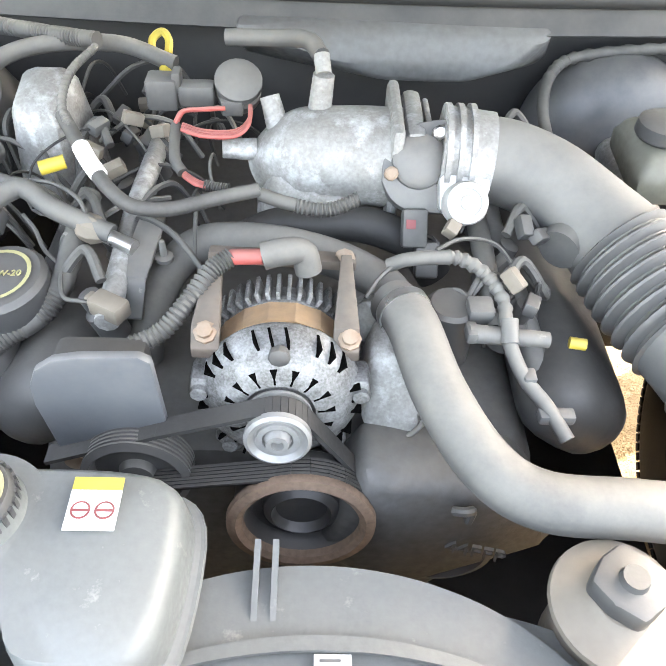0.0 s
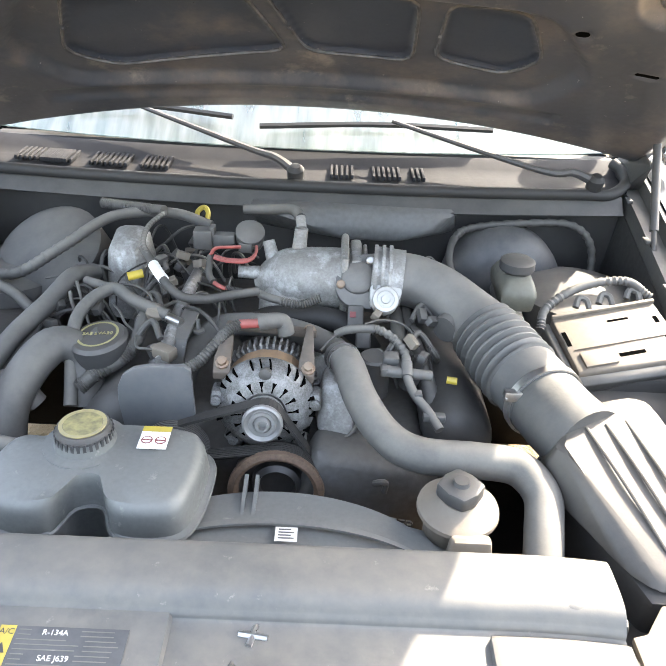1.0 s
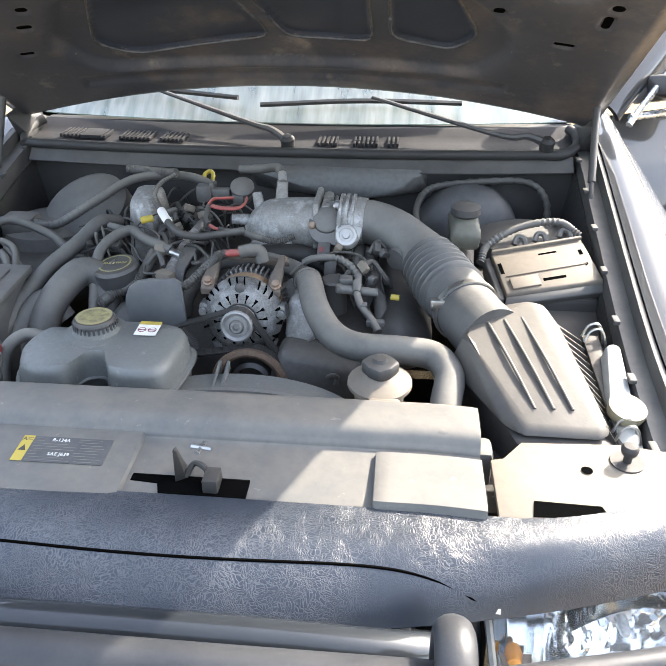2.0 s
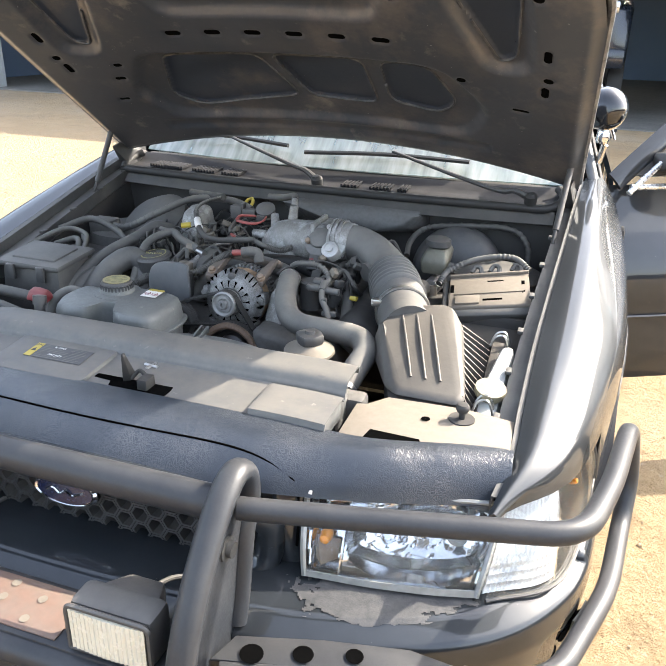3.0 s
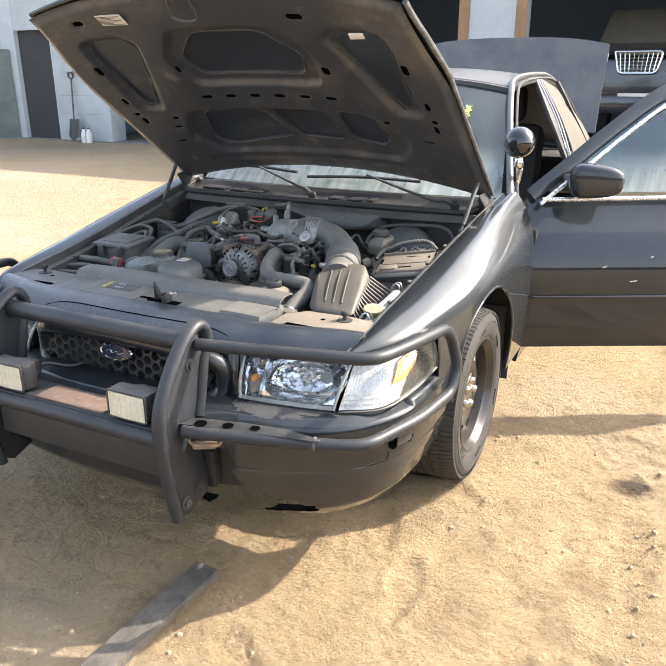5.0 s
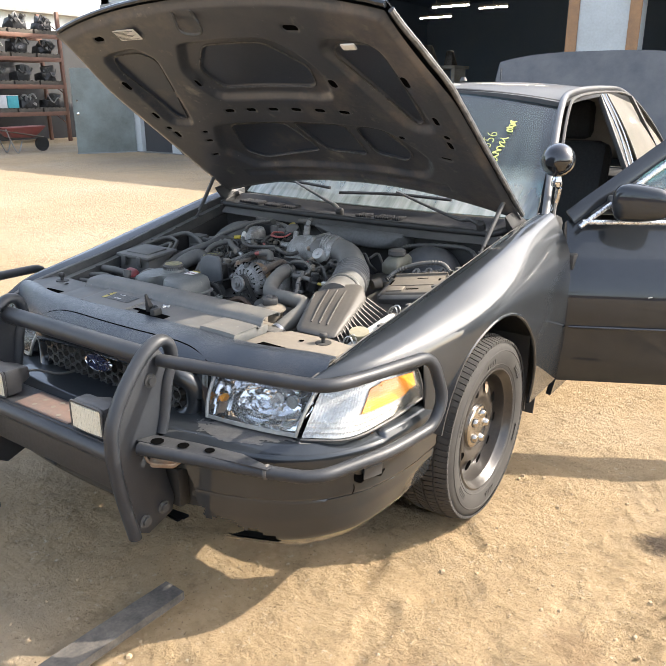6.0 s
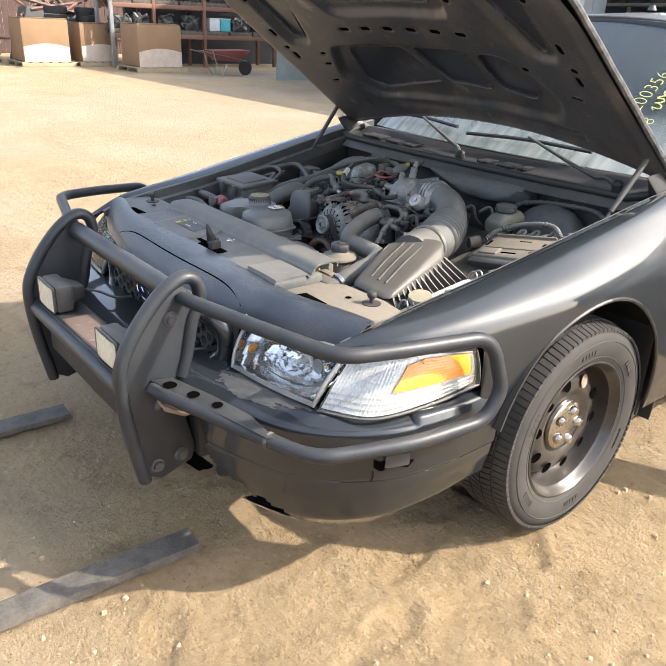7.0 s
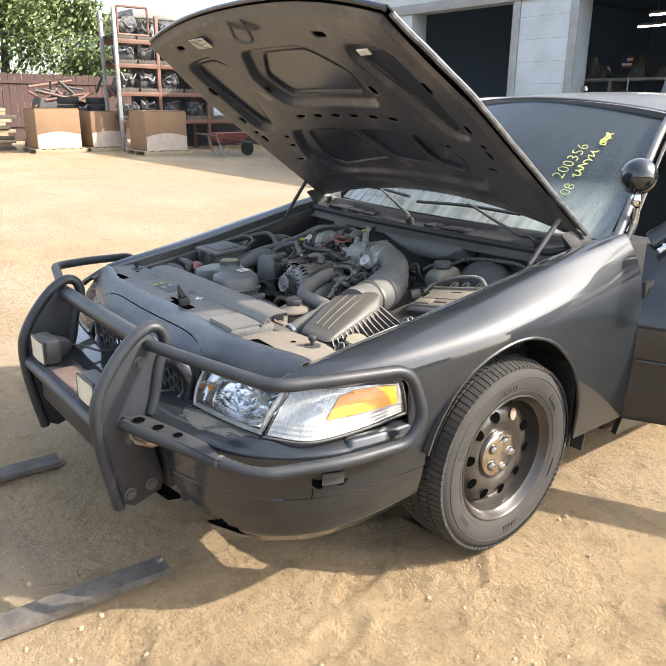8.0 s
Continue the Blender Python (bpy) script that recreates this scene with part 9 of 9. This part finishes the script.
for s in (-1, 1):
    part("headlight", box(bmesh.new(), (cx + s * 0.62 - 0.14, fy - 0.01, 1.62), (cx + s * 0.62 + 0.14, fy + 0.1, 1.80), 0.03), REFLECT, van)
    part("fog_lamp", lathe(bmesh.new(), [(0.06, 0), (0.05, 0.02), (0.0001, 0.03)], (cx + s * 0.62, fy + 0.02, 1.33), (0, -1, 0), 16), LAMPWHITE, van)
    for yy in (fy + 0.9, fy + 3.8):
        part("wheel", lathe(bmesh.new(), [(0.30, -0.12), (0.44, -0.12), (0.46, 0), (0.44, 0.12), (0.30, 0.12)], (cx + s * 0.88, yy, 0.48), (1, 0, 0), 28), RUBBER, van)
part("number_plate", box(bmesh.new(), (cx - 0.26, fy - 0.04, 1.0), (cx + 0.26, fy - 0.02, 1.14), 0.005), WHITE, van)
part("bumper", box(bmesh.new(), (cx - 0.95, fy - 0.06, 0.80), (cx + 0.95, fy + 0.15, 1.10), 0.05), SHADE, van)

# things along the front wall
shovel = thing("shovel", (-11.35, 11.2, 0), "worn shovel leaning on the white wall", "shovel")
part("handle", rod(bmesh.new(), (-11.33, 11.12, 0.45), (-11.42, 11.26, 1.35), 0.018), WOOD, shovel)
part("grip", tube(bmesh.new(), [(-11.42, 11.26, 1.34), (-11.50, 11.26, 1.42), (-11.44, 11.27, 1.52), (-11.36, 11.27, 1.42), (-11.42, 11.26, 1.34)], 0.014, 8), DARK, shovel)
part("blade", hull(bmesh.new(), [(-11.46, 11.12, 0.50), (-11.18, 11.12, 0.50), (-11.48, 11.06, 0.12), (-11.16, 11.06, 0.12), (-11.32, 11.02, 0.02), (-11.32, 11.10, 0.3), (-11.46, 11.14, 0.50), (-11.18, 11.14, 0.50)], 0.008), SCRAP, shovel)
for k in range(2):
    x = -10.95 + 0.14 * k
    bt = thing("jug", (x, 11.0, 0), "white plastic jug on the ground by the wall", "jug", "jugs by the wall")
    part("bottle", lathe(bmesh.new(), [(0.06, 0), (0.065, 0.02), (0.065, 0.2), (0.03, 0.27), (0.025, 0.30)], (x, 11.0, 0.002), (0, 0, 1), 16), WHITE, bt)
    part("cap", lathe(bmesh.new(), [(0.027, 0), (0.027, 0.03)], (x, 11.0, 0.302), (0, 0, 1), 12), DARK, bt)
wb = thing("wall_box", (-11.5, 11.28, 1.6), "grey electrical box on the white wall", "box")
part("box", box(bmesh.new(), (-11.6, 11.2, 1.5), (-11.3, 11.297, 1.78), 0.01), BLOCK, wb)
part("switch", box(bmesh.new(), (-11.15, 11.27, 1.62), (-11.08, 11.297, 1.72), 0.005), DARK, wb)
pl = thing("sheet_metal_door", (-13.6, 10.6, 0), "dirty pale steel door standing on edge beside the rack", "door")
part("leaf", hull(bmesh.new(), [(-13.94, 10.0, 0.02), (-13.94, 10.0, 2.0), (-13.28, 11.27, 0.02), (-13.28, 11.27, 2.0), (-13.99, 10.02, 0.02), (-13.99, 10.02, 2.0), (-13.33, 11.29, 0.02), (-13.33, 11.29, 2.0)], 0.008), material("dirty_pale_steel", (0.2, 0.235, 0.23), 0.7, second=(0.12, 0.135, 0.125), scale=1.8, spread=0.4), pl)
part("knob", lathe(bmesh.new(), [(0.03, 0), (0.035, 0.04), (0.0001, 0.05)], (-13.90, 10.08, 0.95), (0.88, -0.46, 0), 12), CHROME, pl)
part("lock", lathe(bmesh.new(), [(0.025, 0), (0.025, 0.02), (0.0001, 0.02)], (-13.90, 10.08, 1.25), (0.88, -0.46, 0), 12), CHROME, pl)
part("sill", hull(bmesh.new(), [(-13.90, 9.98, z) for z in (0.0, 0.02)] + [(-14.02, 10.02, z) for z in (0.0, 0.02)] + [(-13.22, 11.27, z) for z in (0.0, 0.02)] + [(-13.35, 11.29, z) for z in (0.0, 0.02)]), STEEL, pl)

# storage racks of used engines
RX, RY = -18.7, [7.75, 9.0, 10.6, 13.1]
rack = thing("storage_rack", (RX, 10.4, 0), "tall orange steel pallet rack loaded with used engines", "rack")
for k, y in enumerate(RY):
    for x in (RX, RX - 1.0):
        part("upright", box(bmesh.new(), (x - 0.05, y - 0.05, 0), (x + 0.05, y + 0.05, 3.75 if k else 3.9), 0.008), RACK if k else STEEL, rack)
    for z in (0.5, 1.4, 2.3, 3.2):
        part("brace", rod(bmesh.new(), (RX, y, z), (RX - 1.0, y, z + 0.5), 0.015, seg=6), RACK, rack)
SHELVES = (0.9, 1.68, 2.45, 3.1)
for z in SHELVES:
    for y0, y1 in zip(RY, RY[1:]):
        for x in (RX + 0.02, RX - 0.98):
            part("beam", box(bmesh.new(), (x - 0.03, y0 + 0.05, z - 0.12), (x + 0.03, y1 - 0.05, z), 0.006), RACK, rack)


def pallet(name_at, w, d, mat, label, group):
    x, y, z = name_at
    p = thing("pallet", name_at, label, "pallet", group)
    for k in range(6):
        yy = y - d / 2 + d * k / 5.5
        part("deck_board", box(bmesh.new(), (x - w / 2, yy, z + 0.095), (x + w / 2, yy + d / 8, z + 0.12), 0.003), mat, p)
    for k in range(3):
        xx = x - w / 2 + (w - 0.08) * k / 2
        part("runner", box(bmesh.new(), (xx, y - d / 2, z + 0.0), (xx + 0.08, y + d / 2, z + 0.095), 0.003), mat, p)
    return p


def used_engine(at, seed):
    rng = random.Random(seed)
    x, y, z = at
    e = thing("used_engine", at, "dirty used engine strapped on the rack", "engine", "engines on the rack")
    part("block", hull(bmesh.new(), [(x + sx * rng.uniform(0.15, 0.3), y + sy * rng.uniform(0.16, 0.27), z + zz) for sx in (-1, 1) for sy in (-1, 1) for zz in (0.0, rng.uniform(0.18, 0.34))], 0.02), SCRAP, e)
    lean = rng.uniform(-0.12, 0.12)
    part("head", hull(bmesh.new(), [(x + 0.1 + sx * 0.12, y + lean + sy * rng.uniform(0.1, 0.22), z + zz) for sx in (-1, 1) for sy in (-1, 1) for zz in (0.2, rng.uniform(0.3, 0.46))], 0.02), rng.choice((DUSTY, SCRAP, IRON)), e)
    for k in range(4):
        c = Vector((x + rng.uniform(0.12, 0.3), y + rng.uniform(-0.22, 0.22), z + rng.uniform(0.06, 0.4)))
        part("casting", hull(bmesh.new(), [c + Vector((rng.uniform(-0.08, 0.08), rng.uniform(-0.09, 0.09), rng.uniform(-0.08, 0.08))) for _ in range(9)], 0.008), rng.choice((ALU, SCRAP, IRON, DUSTY)), e)
    p = [Vector((x + 0.24 + rng.uniform(0, 0.1), y - 0.22 + 0.11 * k, z + rng.uniform(0.12, 0.42))) for k in range(5)]
    part("hose", tube(bmesh.new(), p, rng.uniform(0.015, 0.035), 6), rng.choice((IRON, RUBBER, ALU)), e)
    part("pulley", lathe(bmesh.new(), [(0.07, 0), (0.07, 0.04), (0.03, 0.05)], (x + 0.27, y + rng.uniform(-0.15, 0.15), z + rng.uniform(0.1, 0.25)), (1, rng.uniform(-0.4, 0.4), 0.1), 14), SCRAP, e)
    return e


seed = 0
for z in SHELVES:
    for y0, y1 in zip(RY, RY[1:]):
        n = 2 if y1 - y0 < 2 else 3
        for k in range(n):
            seed += 1
            yy = y0 + (y1 - y0) * (k + 0.5) / n
            pallet((RX - 0.48, yy, z), 1.0, (y1 - y0) / n * 0.92, WOOD, "grey wooden pallet on the rack", "pallets on the rack")
            if not (z == 0.9 and y0 == RY[2] and k == 0):
                used_engine((RX - 0.30, yy, z + 0.12), seed)
for k, (yy, col) in enumerate(((10.95, (0.6, 0.62, 0.64)), (11.32, (0.08, 0.42, 0.48)))):
    carton = thing("carton", (RX - 0.2, yy, 1.02), ("white" if k == 0 else "turquoise") + " carton on the rack shelf", "carton")
    part("body", box(bmesh.new(), (RX - 0.35, yy - 0.17, 1.02), (RX + 0.02, yy + 0.17, 1.36), 0.008), material("carton_color", col, 0.7), carton)
    part("lid", box(bmesh.new(), (RX - 0.36, yy - 0.175, 1.36), (RX + 0.03, yy + 0.175, 1.38), 0.004), WHITE, carton)
blower = thing("fan_drum", (RX - 0.3, 8.15, 3.2), "old fan drum on top of the rack", "fan")
part("drum", lathe(bmesh.new(), [(0.26, 0), (0.28, 0.1), (0.24, 0.2), (0.12, 0.22), (0.0001, 0.22)], (RX - 0.35, 8.25, 3.52), (1, 0, 0.1), 26), SCRAP, blower)
part("stand", box(bmesh.new(), (RX - 0.5, 8.0, 3.1), (RX - 0.1, 8.5, 3.26), 0.01), WHITE, blower)
crate = thing("orange_crate", (RX - 0.4, 7.95, 3.2), "orange steel frame on top of the rack", "frame")
part("rail", tube(bmesh.new(), rounded([(RX, 7.85, 3.22), (RX, 8.75, 3.22), (RX, 8.75, 3.95), (RX, 7.85, 3.95), (RX, 7.85, 3.22)], 0.03), 0.035, 6, straight=True), RACK, crate)

# The rack's shaded background is put into this wall's dark colour.
solid("wall_yard", (-20.6, 8.9, 0), (-20.4, 15.5, 3.3), TIN, "sheet wall behind the storage rack, coloured dark for the shade there")

# wheelbarrow before the rack
barrow = thing("wheelbarrow", (-15.6, 9.5, 0), "red wheelbarrow parked before the rack", "wheelbarrow")
part("tray", hull(bmesh.new(), [(-15.9, 9.0, 0.62), (-15.3, 9.0, 0.62), (-15.9, 10.1, 0.64), (-15.3, 10.1, 0.64), (-15.8, 9.2, 0.38), (-15.4, 9.2, 0.38), (-15.8, 9.8, 0.36), (-15.4, 9.8, 0.36)], 0.02), material("red_barrow_paint", (0.22, 0.045, 0.04), 0.5, second=(0.14, 0.05, 0.04), scale=5), barrow)
for x in (-15.85, -15.35):
    part("leg", tube(bmesh.new(), [(x, 9.0, 0.6), (x, 9.1, 0.3), (x, 9.25, 0.012), (x, 9.4, 0.3)], 0.015, 6), STEEL, barrow)
    part("handle", rod(bmesh.new(), (x, 10.0, 0.36), (x, 8.6, 0.62), 0.018), WOOD, barrow)
part("wheel", lathe(bmesh.new(), [(0.12, -0.04), (0.18, -0.04), (0.19, 0), (0.18, 0.04), (0.12, 0.04)], (-15.6, 10.1, 0.19), (1, 0, 0), 20), RUBBER, barrow)

# cardboard bins on pallets
for k, (x, y, w, h) in enumerate(((-19.6, 6.05, 1.25, 1.2), (-19.8, 7.58, 1.08, 1.12), (-17.55, 8.30, 1.25, 1.17))):
    if k == 2:
        x, y = -17.4, 8.28
    pallet((x, y, 0.0), 1.3, w + 0.18, NEWWOOD, "pale wooden pallet under a cardboard bin", "pallets under bins")
    bin_ = thing("cardboard_bin", (x, y, 0.12), "large brown cardboard bin wrapped in clear film on a pallet", "box", "cardboard bins")
    part("sleeve", box(bmesh.new(), (x - 0.55, y - w / 2, 0.122), (x + 0.55, y + w / 2, h), 0.05), CARD, bin_)
    part("film", sheet(bmesh.new(), lambda u, v: (x + 0.556 + 0.01 * noise.noise((u * 5, v * 6, k)), y + u, 0.125 + v * (0.34 + 0.12 * math.cos(u * 2.2))), steps(-w / 2 + 0.02, w / 2 - 0.02, 24), steps(0, 1, 8), 0.002), FILM, bin_)
    part("top_flap", box(bmesh.new(), (x - 0.54, y - w / 2 + 0.02, h), (x + 0.54, y + w / 2 - 0.02, h + 0.012), 0.004), CARD, bin_)
rng = random.Random(12)
for k in range(12):
    s = thing("pallet_stack_board", (-21.0, 4.3, 0.1 * k), "stacked pale timber block", "timber", "timber stack")
    part("plank", box(bmesh.new(), (-21.6, 3.6 + rng.uniform(0, 0.2), 0.1 * k + 0.001), (-20.9 + rng.uniform(-0.05, 0.05), 5.35 + rng.uniform(-0.25, 0.1), 0.1 * k + 0.095), 0.006), NEWWOOD if k % 3 else WOOD, s)
for k in range(3):
    s = thing("leaning_plank", (-20.4, 3.1 + 0.3 * k, 0), "grey plank leaning on the timber stack", "plank", "leaning planks")
    part("plank", box(bmesh.new(), (-0.04, -0.08, 0), (0.04, 0.08, 1.9 + 0.2 * k), 0.006, Matrix.Translation((-20.3, 3.5 + 0.35 * k, 0.02)) @ Matrix.Rotation(radians(-14), 4, 'Y') @ Matrix.Rotation(radians(10 - 9 * k), 4, 'X')), WOOD, s)
# stacked dark wheels and scrap between the bins
for k in range(14):
    s = thing("old_wheel", (-20.9, 6.9, 0.2 + 0.12 * k), "old wheel in a dark stack behind the bins", "wheel", "stacked wheels")
    x, y, z = -20.8 + rng.uniform(-0.05, 0.05), 6.95 + 0.9 * (k % 2) + rng.uniform(-0.04, 0.04), 0.1 + 0.22 * (k // 2)
    part("tyre", lathe(bmesh.new(), [(0.2, -0.1), (0.31, -0.1), (0.33, 0), (0.31, 0.1), (0.2, 0.1)], (x, y, z), (0, 0, 1), 20), RUBBER, s)
    part("rim", lathe(bmesh.new(), [(0.2, 0.05), (0.12, 0.0), (0.0001, 0.02)], (x, y, z), (0, 0, 1), 16, False), CHROME, s)
scrap = thing("scrap_heap", (-22, 7.6, 0), "heap of rusty scrap frames behind the bins", "scrap")
for k in range(16):
    p = Vector((-22.0 + rng.uniform(-0.5, 0.5), 6.2 + rng.uniform(0, 2.6), 1.4 + rng.uniform(0, 0.6)))
    d = Vector((rng.uniform(-0.2, 0.2), rng.uniform(-0.8, 0.8), rng.uniform(-0.15, 0.35)))
    part("frame_rail", rod(bmesh.new(), p - d, p + d, rng.uniform(0.03, 0.06), seg=6), RACK if k % 2 else IRON, scrap)
part("heap", hull(bmesh.new(), [(-22.6, 6.0, 0), (-21.5, 6.0, 0), (-22.6, 8.9, 0), (-21.5, 8.9, 0), (-22.4, 6.4, 1.5), (-21.6, 6.4, 1.5), (-22.4, 8.4, 1.5), (-21.6, 8.4, 1.5)], 0.05), IRON, scrap)

# fence, trees and a far roof
fence = tagged(thing("fence", (-26, 3, 0), "", "fence"), "tall red-brown board fence along the yard", "fence", "", "structure")
for k in range(90):
    y = -8 + 0.24 * k
    part("board", box(bmesh.new(), (-26.0, y, 0), (-25.97, y + 0.225, 2.3 + 0.05 * rng.random()), 0), FENCE, fence)
for z in (0.5, 2.0):
    part("rail", box(bmesh.new(), (-25.97, -8, z), (-25.92, 13.6, z + 0.09)), FENCE, fence)


def tree(at, height, spread_r, seed_n, leaves):
    rng = random.Random(seed_n)
    t = thing("tree", at, "leafy green tree standing behind the fence", "tree", "trees behind the fence")
    x, y, z = at
    bm = tube(bmesh.new(), [(x, y, -0.1), (x + 0.1, y, height * 0.25), (x, y + 0.15, height * 0.5), (x + 0.1, y, height * 0.85)], lambda s: 0.22 * (1 - s) + 0.03, 10)
    tips = []
    for k in range(16):
        a, h = rng.uniform(0, 6.28), height * rng.uniform(0.22, 0.8)
        p = Vector((x, y, h))
        q = p + Vector((math.cos(a), math.sin(a), rng.uniform(0.2, 0.8))) * spread_r * rng.uniform(0.5, 0.95)
        tube(bm, [p, p.lerp(q, 0.5) + Vector((0, 0, 0.2)), q], lambda s: 0.07 * (1 - s) + 0.012, 6)
        tips += [p.lerp(q, f) for f in (0.55, 0.8, 1.0)]
    part("trunk", bm, BARK, t)
    verts, faces = [], []
    for k in range(leaves):
        c = Vector(rng.choice(tips)) + Vector((rng.gauss(0, 1), rng.gauss(0, 1), rng.gauss(0, 0.8))) * spread_r * 0.2
        n = Vector((rng.gauss(0, 1), rng.gauss(0, 1), rng.gauss(0.5, 1))).normalized()
        u = n.orthogonal().normalized() * rng.uniform(0.055, 0.115)
        v = n.cross(u) * 0.6
        b = len(verts)
        verts += [c - u, c - v * 0.9, c + u * 1.2, c + v * 0.9]
        faces.append((b, b + 1, b + 2, b + 3))
    me = bpy.data.meshes.new("crown")
    me.from_pydata(verts, [], faces)
    me.materials.append(LEAF)
    ob = new("crown", me)
    ob.parent = t
    ob.matrix_parent_inverse = Matrix.Translation(-t.location)
    tagged(ob, "uneven crown of green leaves", "", "", "stuff")


tree((-28.5, 7.2, 0), 8.5, 3.2, 1, 20000)
tree((-29.5, 3.4, 0), 9.5, 3.6, 2, 20000)
tree((-28.0, 10.8, 0), 5.2, 1.9, 3, 8000)
tree((-31.0, -0.8, 0), 8.0, 3.0, 4, 4000)
# walls added out of view behind the camera to darken reflections; trees as the paint mirrors them
solid("wall_south", (-30, -19.3, 0), (24, -19.0, 2.6), FENCE, "plain red-brown wall added on the unseen side of the yard")
solid("wall_yard_east", (23.7, -19, 0), (24.0, 11, 2.6), FENCE, "plain red-brown wall added on the unseen side of the yard")
for k, (x, y) in enumerate(((-9, -23), (-2, -22), (4.5, -24), (11, -22), (18, -23))):
    tree((x, y, 0), 7.5 + (k % 3), 3.0, 20 + k, 2500)
far = thing("far_shed", (-34, 16, 0), "grey shed with a shallow roof beyond the rack", "building")
part("wall", box(bmesh.new(), (-40, 13.4, 0), (-30, 24, 4.9), 0), BLOCK, far)
part("roof", box(bmesh.new(), (-40.3, 13.0, 4.9), (-29.6, 24.3, 5.25), 0.02), STEEL, far)

# ---- on the ground near the car ----
def board(a, b, w, h, label):
    a, b = Vector(a), Vector(b)
    d = (b - a).normalized()
    n = Vector((-d.y, d.x, 0)) * w / 2
    m = 24
    bm = sheet(bmesh.new(), lambda s, v: a.lerp(b, s) + n * v * (1 + 0.05 * noise.noise((s * 9, v * 3, w))) + Vector((0, 0, 0.006 + (h if abs(v) < 0.999 else 0.001) + 0.004 * noise.noise((s * 14, v * 5, 2)))), steps(0, 1, m), [-1, -0.995, -0.5, 0, 0.5, 0.995, 1])
    q = thing("plank", a, label, "plank", "planks on the sand")
    part("timber", bm, material("charred_wood", (0.05, 0.045, 0.04), 0.85, second=(0.14, 0.122, 0.1), scale=14, fine=120, bump=0.6, spread=0.4) if "charred_wood" not in bpy.data.materials else bpy.data.materials["charred_wood"], q)


board((0.32, 0.14, 0), (0.27, -1.35, 0), 0.078, 0.026, "weathered dark plank lying on the sand before the car")
board((-0.575, 0.10, 0), (-0.60, -0.85, 0), 0.085, 0.02, "grey weathered plank lying in the car's shade")
verts, faces = [], []
rng = random.Random(77)
for k in range(260):
    x, y = rng.uniform(-0.8, 3.6), rng.uniform(-2.2, 3.2)
    r = 0.002 + 0.006 * rng.random() ** 4
    z = ground_height(x, y) + r * 0.3
    b = len(verts)
    p = [Vector((rng.uniform(0.6, 1.2), 0, 0)), Vector((-rng.uniform(0.6, 1.2), 0, 0)), Vector((0, rng.uniform(0.6, 1.2), 0)), Vector((0, -rng.uniform(0.6, 1.2), 0)), Vector((0, 0, rng.uniform(0.5, 0.9))), Vector((0, 0, -0.8))]
    verts += [Vector((x, y, z)) + q * r for q in p]
    faces += [tuple(b + i for i in f) for f in ((0, 2, 4), (2, 1, 4), (1, 3, 4), (3, 0, 4), (2, 0, 5), (1, 2, 5), (3, 1, 5), (0, 3, 5))]
me = bpy.data.meshes.new("pebbles")
me.from_pydata(verts, [], faces)
me.materials.append(material("brown_pebbles", (0.42, 0.32, 0.21), 0.9, second=(0.28, 0.21, 0.14), scale=30))
tagged(new("pebbles", me), "small stones and crumbs scattered on the sand", "pebbles", "", "stuff")
